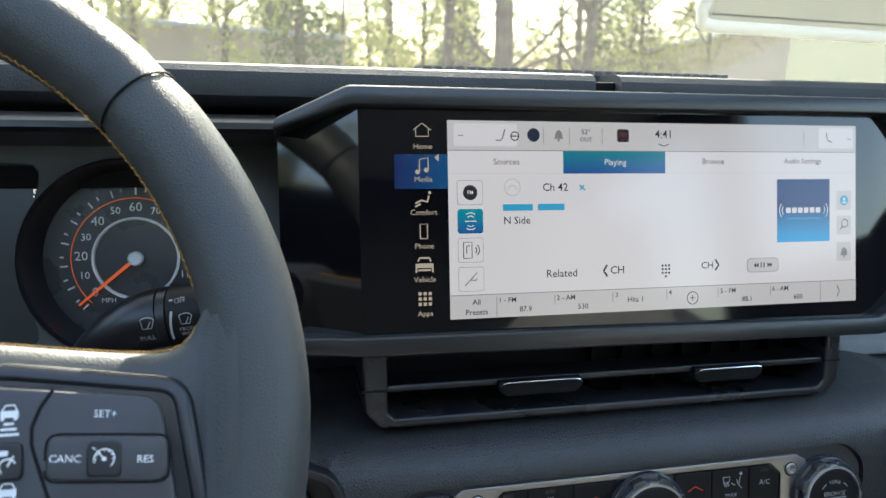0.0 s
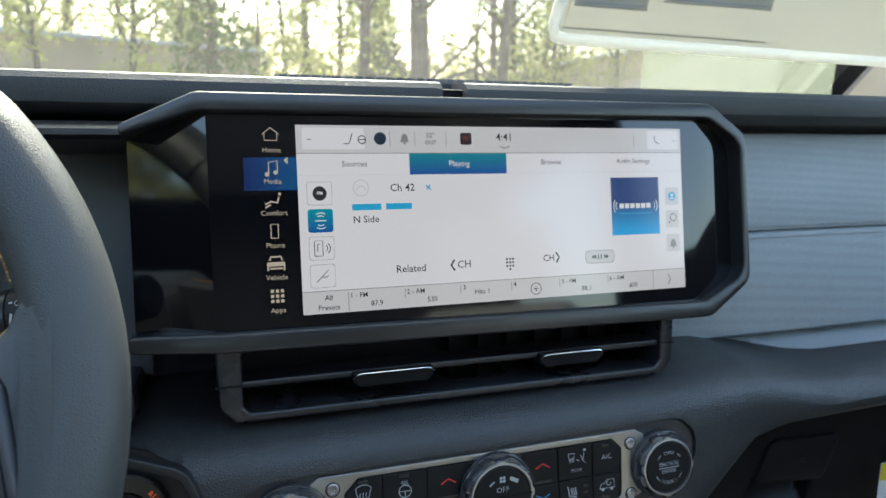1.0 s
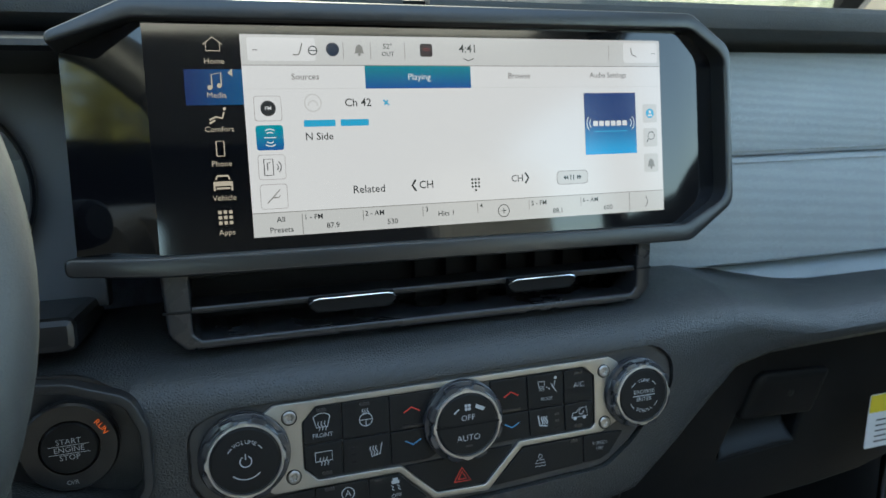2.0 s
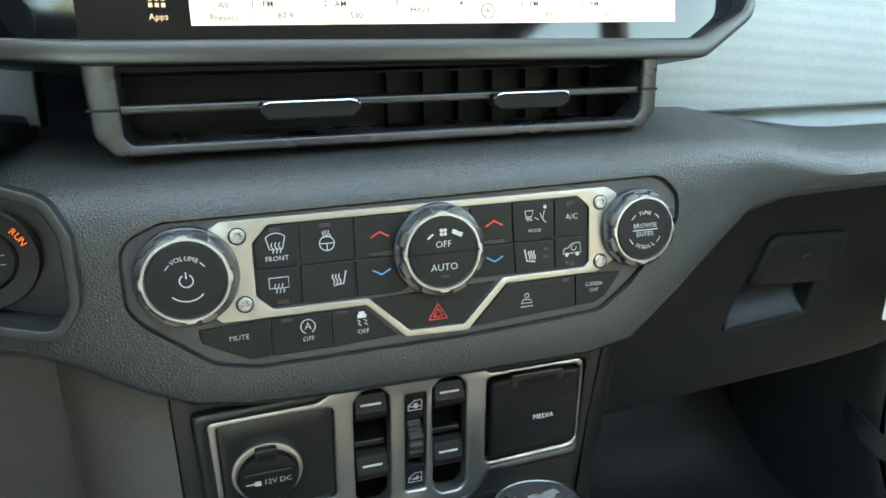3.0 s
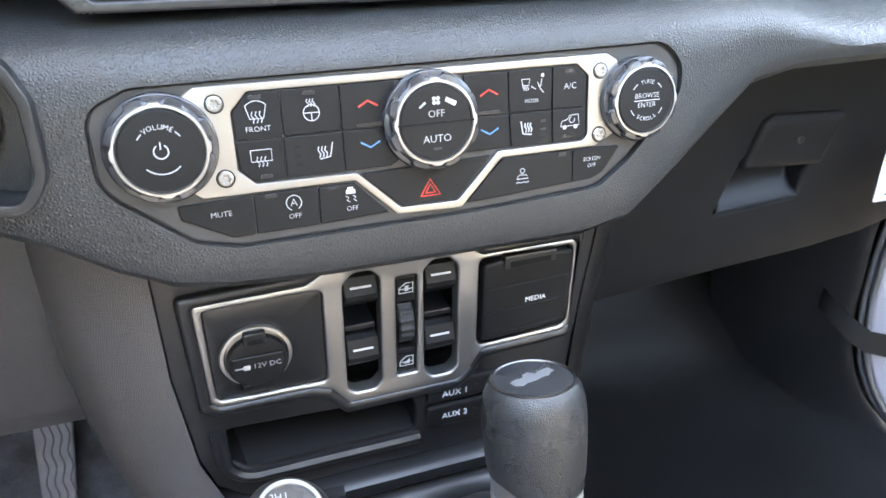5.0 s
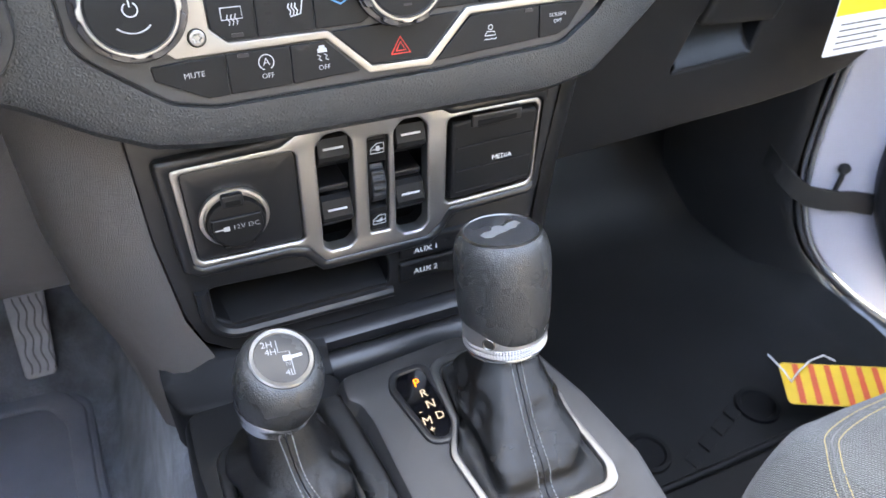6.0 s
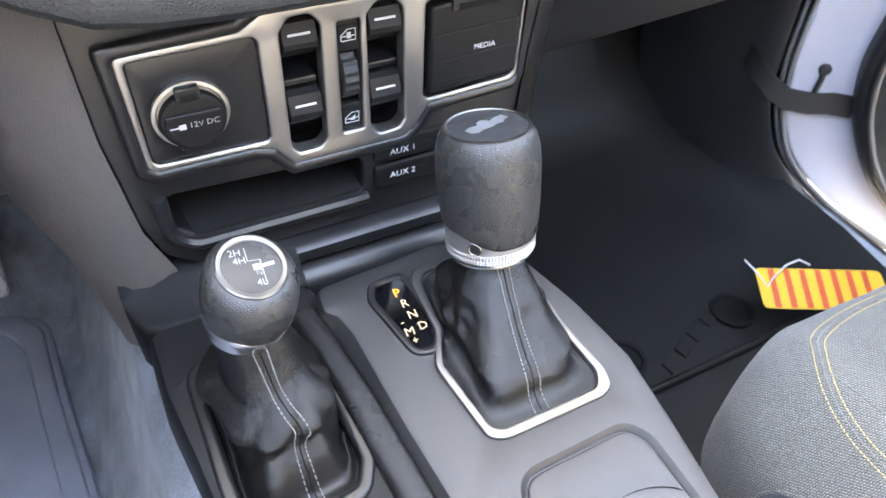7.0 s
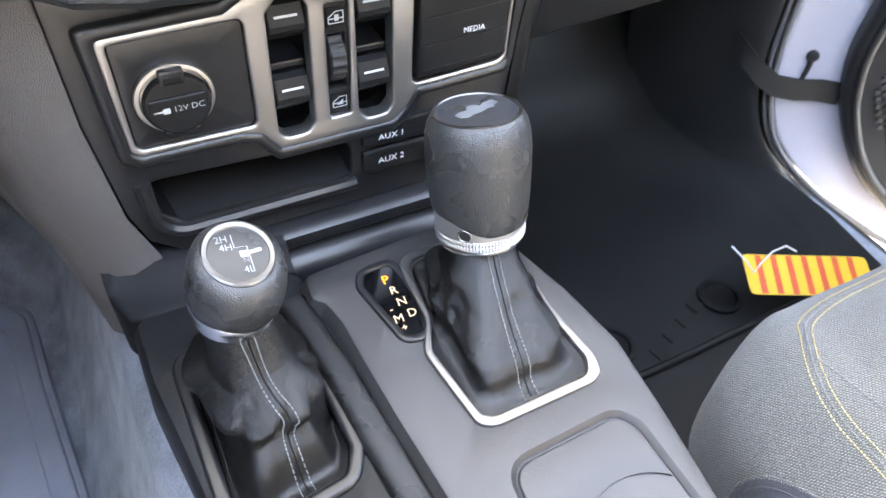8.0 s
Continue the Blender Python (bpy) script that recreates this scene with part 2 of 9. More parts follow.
def thin_sheet(name, color, through):
    """A sheet that lets part of the light through."""
    m = bpy.data.materials.new(name)
    m.use_nodes = True
    nt = m.node_tree
    nt.nodes.clear()
    o = nt.nodes.new("ShaderNodeOutputMaterial")
    mx = nt.nodes.new("ShaderNodeMixShader")
    mx.inputs[0].default_value = through
    a = nt.nodes.new("ShaderNodeBsdfDiffuse")
    b = nt.nodes.new("ShaderNodeBsdfTranslucent")
    for q in (a, b):
        n1 = nt.nodes.new("ShaderNodeTexNoise")
        n1.inputs["Scale"].default_value = 18
        tc = nt.nodes.new("ShaderNodeTexCoord")
        nt.links.new(tc.outputs["Object"], n1.inputs["Vector"])
        cm = nt.nodes.new("ShaderNodeMix")
        cm.data_type = "RGBA"
        cm.inputs["A"].default_value, cm.inputs["B"].default_value = (*[c * 0.93 for c in color], 1), (*color, 1)
        nt.links.new(n1.outputs["Fac"], cm.inputs["Factor"])
        nt.links.new(cm.outputs["Result"], q.inputs[0])
    nt.links.new(a.outputs[0], mx.inputs[1])
    nt.links.new(b.outputs[0], mx.inputs[2])
    nt.links.new(mx.outputs[0], o.inputs[0])
    return m


LEAF = thin_sheet("spring_green_leaves", (0.35, 0.35, 0.13), 0.5)
LEAFDARK = thin_sheet("dark_evergreen_leaves", (0.11, 0.14, 0.06), 0.4)
# LEAFHAZE is paled so that the distant haze sits in its colour.
LEAFHAZE = thin_sheet("haze_tinted_budding_twigs", (0.33, 0.31, 0.19), 0.5)
CREAM = thin_sheet("cream_visor_vinyl", (0.62, 0.60, 0.52), 0.30)
LABELGREY = thin_sheet("printed_label_film", (0.42, 0.40, 0.34), 0.30)
VISOREDGE = thin_sheet("white_visor_edging", (0.80, 0.80, 0.76), 0.35)
HEADLINER = material("light_grey_headliner", (0.45, 0.45, 0.44), 0.9, grain=0.3, grain_scale=500)
ASPHALT = material("pale_worn_paving", (0.17, 0.165, 0.158), 0.9, grain=0.4, grain_scale=60, var=0.2, var_scale=0.6)
BRICK = material("tan_siding", (0.36, 0.27, 0.18), 0.85, var=0.15, var_scale=0.5)
BARK = material("grey_brown_bark", (0.13, 0.10, 0.08), 0.9, grain=1.0, grain_scale=30, var=0.4, var_scale=3)


# ---------------------------------------------------------------- building helpers
def on_plane(x, y, z, slope):
    """Frame of a panel that faces the rear: local x right, y up the panel, z out of it."""
    n = math.hypot(1, slope)
    return Matrix(((1, 0, 0, x), (0, slope / n, -1 / n, y), (0, 1 / n, slope / n, z), (0, 0, 0, 1)))


def on_top(x, y, z, slope):
    """Frame of a panel that faces up and rises ahead by slope."""
    n = math.hypot(1, slope)
    return Matrix(((1, 0, 0, x), (0, 1 / n, -slope / n, y), (0, slope / n, 1 / n, z), (0, 0, 0, 1)))


def thing(name, m, label, category, group="", kind=""):
    e = new(name)
    e.empty_display_size = 0.02
    e.matrix_basis = m
    return tagged(e, label, category, group, kind)


def finish(name, bm, mat, sharp=18):
    me = bpy.data.meshes.new(name)
    bmesh.ops.recalc_face_normals(bm, faces=bm.faces)
    bm.to_mesh(me)
    bm.free()
    if mat:
        me.materials.append(mat)
    me.shade_smooth()
    me.set_sharp_from_angle(angle=radians(sharp))
    return me


def part(name, bm, mat, parent, label="", sharp=18):
    ob = new(name, finish(name, bm, mat, sharp))
    ob.parent = parent
    return tagged(ob, label)


def solid(name, bm, mat, label, category, group="", kind="", m=None, sharp=18):
    ob = new(name, finish(name, bm, mat, sharp))
    if m:
        ob.matrix_basis = m
    return tagged(ob, label, category, group, kind)


def carve(ob, cutters, bevel=0.0, segs=2):
    """Cuts the solids in cutters (bmeshes) out of ob's mesh, and rounds the new edges."""
    temps = []
    for bm in cutters:
        bmesh.ops.recalc_face_normals(bm, faces=bm.faces)
        me = bpy.data.meshes.new("cut")
        bm.to_mesh(me)
        bm.free()
        t = bpy.data.objects.new("cut", me)
        scene.collection.objects.link(t)
        t.matrix_world = Matrix.Identity(4)
        md = ob.modifiers.new("cut", "BOOLEAN")
        md.object, md.operation, md.solver = t, "DIFFERENCE", "EXACT"
        temps.append(t)
    if bevel:
        md = ob.modifiers.new("bevel", "BEVEL")
        md.width, md.segments, md.limit_method, md.angle_limit = bevel, segs, "ANGLE", radians(50)
    keep_m, keep_p = ob.matrix_basis.copy(), ob.parent
    ob.parent = None
    ob.matrix_basis = Matrix.Identity(4)
    bpy.context.view_layer.update()
    me = bpy.data.meshes.new_from_object(ob.evaluated_get(bpy.context.evaluated_depsgraph_get()))
    ob.modifiers.clear()
    ob.data = me
    ob.parent, ob.matrix_basis = keep_p, keep_m
    for t in temps:
        bpy.data.objects.remove(t)
    me.shade_smooth()
    me.set_sharp_from_angle(angle=radians(32))


def rnd(pts, r, seg=3):
    """Rounds the corners of a polygon."""
    out, n = [], len(pts)
    for i in range(n):
        a, b, c = Vector(pts[i - 1]), Vector(pts[i]), Vector(pts[(i + 1) % n])
        u, v = (a - b), (c - b)
        lu, lv = u.length, v.length
        u.normalize(), v.normalize()
        ang = u.angle(v)
        if ang > 3.05:
            out.append(tuple(b))
            continue
        d = min(r / math.tan(ang / 2), 0.45 * lu, 0.45 * lv)
        p, q = b + u * d, b + v * d
        for k in range(seg + 1):
            t = k / seg
            out.append(tuple(p * (1 - t) ** 2 + b * 2 * t * (1 - t) + q * t * t))
    return out


def inset(pts, d):
    """Offsets a polygon inwards by d."""
    area = sum(pts[i - 1][0] * pts[i][1] - pts[i][0] * pts[i - 1][1] for i in range(len(pts)))
    s = 1 if area > 0 else -1
    out, n = [], len(pts)
    for i in range(n):
        a, b, c = Vector(pts[i - 1]), Vector(pts[i]), Vector(pts[(i + 1) % n])
        u, v = (b - a).normalized(), (c - b).normalized()
        nu, nv = Vector((-u.y, u.x)) * s, Vector((-v.y, v.x)) * s
        k = nu + nv
        den = max(0.35, k.dot(nu))
        out.append(tuple(b + k * (d / den)))
    return out


def prism(bm, pts, w0, w1, bev=0.0, steps=2):
    """A plate with the outline pts from height w0 to w1, its upper edge rounded by bev."""
    rings = [[(x, y, w0) for x, y in pts]]
    if bev:
        for k in range(steps + 1):
            a = math.pi / 2 * k / steps
            p = inset(pts, bev * (1 - math.cos(a)))
            rings.append([(x, y, w1 - bev + bev * math.sin(a)) for x, y in p])
    else:
        rings.append([(x, y, w1) for x, y in pts])
    return loft(bm, rings, True, True)


def loft(bm, rings, closed=True, caps=True):
    vs = [[bm.verts.new(p) for p in r] for r in rings]
    n = len(vs[0])
    for a, b in zip(vs, vs[1:]):
        for i in range(n if closed else n - 1):
            j = (i + 1) % n
            bm.faces.new((a[i], a[j], b[j], b[i]))
    if caps and closed:
        for r in (vs[0], vs[-1]):
            f = bm.faces.new(r)
            if n > 4:
                bmesh.ops.triangulate(bm, faces=[f])
    return vs


def plate(bm, outer, holes, w0, w1, bev=0.0, steps=3):
    """A flat plate with holes through it; bev rounds the upper edges of outline and holes."""
    loops = [outer] + holes
    rows = []
    for j, lp in enumerate(loops):
        rings = []
        for k in range(steps + 1 if bev else 1):
            a = math.pi / 2 * k / steps
            d = bev * (1 - math.sin(a)) * (1 if j == 0 else -1)
            rings.append([bm.verts.new((x, y, w1 - bev * (1 - math.cos(a)))) for x, y in (inset(lp, d) if bev else lp)])
        rings.append([bm.verts.new((x, y, w0)) for x, y in lp])
        rows.append(rings)
    for side in (0, -1):
        edges = []
        for rings in rows:
            r = rings[side]
            for i in range(len(r)):
                edges.append(bm.edges.new((r[i - 1], r[i])))
        bmesh.ops.triangle_fill(bm, use_beauty=True, use_dissolve=False, edges=edges)
    for rings in rows:
        for f, m in zip(rings, rings[1:]):
            for i in range(len(f)):
                bm.faces.new((f[i - 1], f[i], m[i], m[i - 1]))


def rect(x0, y0, x1, y1, r=0.0, seg=3):
    p = [(x0, y0), (x1, y0), (x1, y1), (x0, y1)]
    return rnd(p, r, seg) if r else p


def circle(cx, cy, r, n=32, ry=None):
    return [(cx + r * math.cos(2 * math.pi * i / n), cy + (ry or r) * math.sin(2 * math.pi * i / n)) for i in range(n)]


def lathe(bm, prof, n=40, m=None, wave=None):
    """Turns the profile (radius, height) about z. wave(angle, radius, height) may change the radius."""
    rings = []
    for r, h in prof:
        ring = []
        for i in range(n):
            a = 2 * math.pi * i / n
            q = wave(a, r, h) if wave else r
            p = Vector((q * math.cos(a), q * math.sin(a), h))
            ring.append(m @ p if m else p)
        rings.append(ring)
    return loft(bm, rings, True, True)


def box(bm, x0, y0, z0, x1, y1, z1, bev=0.0):
    """A block with all its upright and upper edges eased."""
    pts = rect(x0, y0, x1, y1, bev * 1.2, 2) if bev else rect(x0, y0, x1, y1)
    return prism(bm, pts, z0, z1, bev)


def tube(bm, pts, r, n=8, closed=False):
    pts = [Vector(p) for p in pts]
    rings, up = [], Vector((0, 0, 1))
    for i, p in enumerate(pts):
        a = pts[i - 1] if (i or closed) else p
        b = pts[(i + 1) % len(pts)] if (i + 1 < len(pts) or closed) else p
        d = (b - a).normalized()
        s = d.cross(up if abs(d.z) < 0.95 else Vector((0, 1, 0))).normalized()
        t = s.cross(d)
        q = r[i] if isinstance(r, (list, tuple)) else r
        rings.append([p + s * (q * math.cos(2 * math.pi * k / n)) + t * (q * math.sin(2 * math.pi * k / n)) for k in range(n)])
    if closed:
        rings.append(rings[0])
        vs = [[bm.verts.new(p) for p in r_] for r_ in rings[:-1]]
        for i in range(len(vs)):
            a, b = vs[i - 1], vs[i]
            for k in range(n):
                bm.faces.new((a[k], a[(k + 1) % n], b[(k + 1) % n], b[k]))
        return
    loft(bm, rings, True, True)


def stroke(bm, pts, width, w, closed=False):
    """A flat drawn line of that width at height w."""
    pts = [Vector(p) for p in pts]
    n = len(pts)
    L, R = [], []
    for i in range(n):
        a = pts[i - 1] if (i or closed) else pts[i]
        c = pts[(i + 1) % n] if (i + 1 < n or closed) else pts[i]
        d = (c - a)
        d = d.normalized() if d.length else Vector((1, 0))
        o = Vector((-d.y, d.x)) * width / 2
        L.append(bm.verts.new((*(pts[i] + o), w)))
        R.append(bm.verts.new((*(pts[i] - o), w)))
    for i in range(n - 1 + (1 if closed else 0)):
        j = (i + 1) % n
        bm.faces.new((L[i], L[j], R[j], R[i]))


def fill(bm, pts, w):
    f = bm.faces.new([bm.verts.new((x, y, w)) for x, y in pts])
    if len(pts) > 4:
        bmesh.ops.triangulate(bm, faces=[f])


def arc(cx, cy, r, a0, a1, n=16):
    return [(cx + r * math.cos(radians(a0 + (a1 - a0) * i / n)), cy + r * math.sin(radians(a0 + (a1 - a0) * i / n))) for i in range(n + 1)]


def words(parent, name, s, size, x, y, w, mat, align="CENTER", rot=0.0, label="", sx=1.0, bold=0.0):
    """Lettering, centred in height on (x, y), at height w over its panel. size: the height of capitals."""
    cu = bpy.data.curves.new(name, "FONT")
    cu.body, cu.size, cu.align_x, cu.align_y, cu.resolution_u = s, size / 0.69, align, "CENTER", 2
    cu.offset = bold - (0.012 * size if mat is PRINT else 0.0)
    cu.space_line = 0.85
    t = new("temp", cu)
    bpy.context.view_layer.update()
    me = bpy.data.meshes.new_from_object(t)
    bpy.data.objects.remove(t)
    me.name = name
    me.materials.clear()
    me.materials.append(mat)
    me.transform(Matrix.Translation((x, y, w)) @ Matrix.Rotation(radians(rot), 4, "Z") @ Matrix.Diagonal((sx, 1, 1, 1)))
    ob = new(name, me)
    ob.parent = parent
    return tagged(ob, label)


def arc_words(parent, name, s, size, cx, cy, r, a_mid, w, mat, below=False):
    """Lettering bent round a circle, joined into one mesh."""
    step = size * 1.02 / r
    bm = bmesh.new()
    n = len(s)
    for i, ch in enumerate(s):
        off = (i - (n - 1) / 2) * step
        a = radians(a_mid) + (off if below else -off)
        cu = bpy.data.curves.new("c", "FONT")
        cu.body, cu.size, cu.align_x, cu.align_y, cu.resolution_u = ch, size / 0.69, "CENTER", "CENTER", 3
        t = new("temp", cu)
        bpy.context.view_layer.update()
        me = bpy.data.meshes.new_from_object(t)
        bpy.data.objects.remove(t)
        me.transform(Matrix.Translation((cx + r * math.cos(a), cy + r * math.sin(a), w)) @ Matrix.Rotation(a + (math.pi / 2 if below else -math.pi / 2), 4, "Z"))
        bm.from_mesh(me)
    return part(name, bm, mat, parent)


def icon(parent, name, mat, w, lines=(), fills=(), width=0.0006):
    bm = bmesh.new()
    for ln in lines:
        stroke(bm, ln, width, w)
    for f in fills:
        fill(bm, f, w + 0.00002)
    return part(name, bm, mat, parent)


# ---------------------------------------------------------------- setting: outside ground, shell of the cabin
def build_shell():
    bm = bmesh.new()
    fill(bm, rect(-400, -400, 400, 400), 0.0)
    solid("ground", bm, ASPHALT, "grey asphalt of a parking lot round the vehicle", "ground", kind="structure")
    # floor pan with carpet, a tunnel under the console and a toe board
    bm = bmesh.new()
    xs = [-0.74, -0.60, -0.45, -0.30, -0.235, -0.195, -0.16, -0.14, 0.12, 0.15, 0.19, 0.24, 0.30, 0.45, 0.60, 0.74]
    hs = [0.0, 0, 0, 0.0, 0.012, 0.10, 0.25, 0.28, 0.20, 0.13, 0.05, 0.01, 0, 0, 0, 0]
    ys = [-1.2, -0.4, 0.0, 0.2, 0.35, 0.5, 0.65, 0.78, 0.88, 0.97, 1.02, 1.05]
    zs = [0.0, 0, 0, 0, 0, 0, 0.0, 0.02, 0.10, 0.22, 0.40, 0.75]
    rows = [[(x, y, 0.612 + max(h * (1 if y < 0.9 else 0.4), z)) for x, h in zip(xs, hs)] for y, z in zip(ys, zs)]
    loft(bm, rows, False, False)
    bmesh.ops.subdivide_edges(bm, edges=bm.edges[:], cuts=2, use_grid_fill=True, smooth=0.6)
    solid("floor", bm, CARPET, "blue-grey carpet over the floor pan and tunnel", "floor", kind="structure", sharp=80)
    bm = bmesh.new()
    box(bm, -0.76, -1.25, 0.50, 0.76, 1.12, 0.58)
    solid("floor_pan", bm, BLACK, "black underbody below the carpet", "floor", kind="structure")
    # firewall
    bm = bmesh.new()
    box(bm, -0.76, 1.06, 0.55, 0.76, 1.10, 1.40)
    solid("wall_firewall", bm, BLACK, "black firewall behind the dashboard", "wall", kind="structure")
    # rear wall, roof and the passenger side with its windows; the driver's side stands open
    m = Matrix(((1, 0, 0, 0), (0, 0, 1, -1.29), (0, 1, 0, 0), (0, 0, 0, 1)))
    bm = bmesh.new()
    # Unseen wall; its off-centre opening is added to let light in.
    plate(bm, rect(-0.76, 0.55, 0.76, 1.86), [rect(-0.60, 1.35, -0.25, 1.65, 0.05)], 0, 0.04)
    bm.transform(m)
    solid("wall_rear", bm, DASH, "dark rear wall of the cabin with an opening added for light", "wall", kind="structure")
    side = Matrix(((0, 0, 1, -0.76), (1, 0, 0, 0), (0, 1, 0, 0), (0, 0, 0, 1)))
    sill = rnd([(-1.25, 0.55), (1.10, 0.55), (1.10, 1.38), (0.70, 1.38), (0.66, 0.95), (0.62, 0.74), (0.44, 0.64), (-1.10, 0.64), (-1.16, 0.80), (-1.18, 1.80), (-1.25, 1.80)], 0.03, 4)
    bm = bmesh.new()
    prism(bm, sill, 0, 0.04)
    bm.transform(side)
    solid("wall_driver_side", bm, DASH, "dark driver-side body with an open doorway", "wall", kind="structure")
    bm = bmesh.new()
    # Unseen stretch behind y 0.36 walls up the doorway to keep daylight out.
    plate(bm, [(-1.25, 0.55), (1.10, 0.55), (1.10, 1.38), (0.72, 1.40), (0.48, 1.86), (-1.25, 1.86)],
          [[(0.36, 0.60), (0.61, 0.60), (0.61, 1.36), (0.42, 1.78), (-0.40, 1.78), (-0.40, 1.42), (0.36, 1.42)], rnd([(-1.10, 1.30), (-0.52, 1.30), (-0.52, 1.78), (-1.10, 1.78)], 0.04)], 0, 0.03)
    bm.transform(Matrix.Translation((1.495, 0, 0)) @ side)
    solid("wall_passenger_side", bm, DASH, "dark passenger-side body, its doorway partly walled up to block light", "wall", kind="structure")
    bm = bmesh.new()
    plate(bm, rect(-0.76, -1.29, 0.765, 0.50), [rect(-0.62, -0.50, 0.60, 0.36, 0.04)], 1.86, 1.90)
    solid("ceiling", bm, HEADLINER, "light grey headliner round an open roof panel", "ceiling", kind="structure")
    # kick panel on the passenger side of the footwell
    bm = bmesh.new()
    loft(bm, [[(0.60, 1.06, z), (0.66, 0.95, z), (0.685, 0.80, z), (0.70, 0.66, z + 0.0), (0.715, 0.62, z)] for z in (0.60, 0.70, 0.85, 1.0, 1.15)], False, False)
    bmesh.ops.solidify(bm, geom=bm.faces[:], thickness=0.008)
    solid("wall_kick_panel", bm, DASH, "charcoal plastic kick panel in the footwell", "trim", kind="structure", sharp=60)

    # trim round the foot of the passenger doorway, sweeping up into the kick panel
    path = [(0.745, -0.35, 0.602, 0.0), (0.745, 0.30, 0.602, 0.0), (0.745, 0.47, 0.602, 0.05), (0.744, 0.540, 0.602, 0.2), (0.740, 0.570, 0.606, 0.4), (0.727, 0.590, 0.620, 0.55), (0.710, 0.605, 0.642, 0.7),
            (0.694, 0.619, 0.663, 0.8), (0.682, 0.631, 0.684, 0.88), (0.671, 0.641, 0.712, 0.94), (0.663, 0.649, 0.743, 1.0), (0.657, 0.656, 0.780, 1.0), (0.655, 0.659, 0.815, 1.0), (0.654, 0.664, 0.90, 1.0), (0.656, 0.668, 1.10, 1.0)]
    bm = bmesh.new()
    rows = []
    for x, y, z, f in path:
        steps = [(0.0, 0.0, 0.0, 0.0, 0.0, 0.0), (-0.006, 0.0, 0.005, -0.004, 0.004, 0.003), (-0.018, 0.0, 0.006, -0.010, 0.014, 0.002), (-0.050, 0.0, 0.003, -0.022, 0.050, -0.008), (-0.090, 0.0, -0.004, -0.040, 0.110, -0.022), (-0.130, 0.0, -0.022, -0.050, 0.200, -0.040)]
        rows.append([(x + a0 + (a1 - a0) * f, y + b0 + (b1 - b0) * f, z + c0 + (c1 - c0) * f) for a0, b0, c0, a1, b1, c1 in steps])
    loft(bm, rows, False, False)
    bmesh.ops.subdivide_edges(bm, edges=bm.edges[:], cuts=1, use_grid_fill=True, smooth=0.5)
    bmesh.ops.solidify(bm, geom=bm.faces[:], thickness=0.004)
    sill_trim = solid("trim_door_sill", bm, DASH, "charcoal plastic sill and pillar trim in the passenger doorway", "trim", kind="structure", sharp=70)
    bm = bmesh.new()
    lathe(bm, [(0.045, -0.004), (0.040, 0.004), (0.030, 0.007), (0.012, 0.004), (0.004, 0.002)], 32, Matrix.Translation((0.640, 0.712, 0.818)) @ Vector((-0.9, -0.42, 0.1)).to_track_quat("Z", "Y").to_matrix().to_4x4() @ Matrix.Diagonal((0.35, 0.95, 1, 1)))
    part("access_cover", bm, DASH, sill_trim, "oval access cover")


def build_windshield():
    w = thing("window_1", Matrix.Translation((0, 0.98, 1.40)), "clear raked windshield glass above the dashboard", "windshield", kind="structure")
    glass = bpy.data.materials.new("clear_glass")
    glass.use_nodes = True
    nt = glass.node_tree
    nt.nodes.clear()
    o = nt.nodes.new("ShaderNodeOutputMaterial")
    t = nt.nodes.new("ShaderNodeBsdfTransparent")
    t.inputs[0].default_value = (0.41, 0.445, 0.425, 1)
    g = nt.nodes.new("ShaderNodeBsdfGlossy")
    g.inputs["Roughness"].default_value = 0.02
    fr = nt.nodes.new("ShaderNodeFresnel")
    fr.inputs["IOR"].default_value = 1.25
    mx = nt.nodes.new("ShaderNodeMixShader")
    nt.links.new(fr.outputs[0], mx.inputs[0])
    nt.links.new(t.outputs[0], mx.inputs[1])
    nt.links.new(g.outputs[0], mx.inputs[2])
    # haze over the outside view, added as a thin translucent film
    haze = nt.nodes.new("ShaderNodeBsdfTranslucent")
    haze.inputs[0].default_value = (0.80, 0.79, 0.74, 1)
    film = nt.nodes.new("ShaderNodeMixShader")
    film.inputs[0].default_value = 0.022
    nt.links.new(mx.outputs[0], film.inputs[1])
    nt.links.new(haze.outputs[0], film.inputs[2])
    nt.links.new(film.outputs[0], o.inputs[0])
    bm = bmesh.new()
    loft(bm, [[(-0.70, 0, 0), (0, 0.03, 0), (0.70, 0, 0)], [(-0.66, -0.50, 0.47), (0, -0.47, 0.47), (0.66, -0.50, 0.47)]], False, False)
    bmesh.ops.subdivide_edges(bm, edges=bm.edges[:], cuts=3, use_grid_fill=True)
    p = part("pane", bm, glass, w, "clear laminated glass", sharp=80)
    p.visible_shadow = False
    for sx in (-1, 1):
        bm = bmesh.new()
        tube(bm, [(sx * 0.72, 0.02, -0.05), (sx * 0.70, -0.25, 0.22), (sx * 0.68, -0.50, 0.50)], 0.03, 8)
        part("pillar", bm, DASH, w, "dark windshield pillar trim")
    bm = bmesh.new()
    tube(bm, [(-0.70, -0.50, 0.49), (0.70, -0.50, 0.49)], 0.035, 8)
    part("header", bm, HEADLINER, w, "grey windshield header trim")


build_shell()
build_windshield()


# ---------------------------------------------------------------- dashboard
dash = thing("dashboard", Matrix.Identity(4), "black padded dashboard with a grey woven passenger insert", "dashboard")


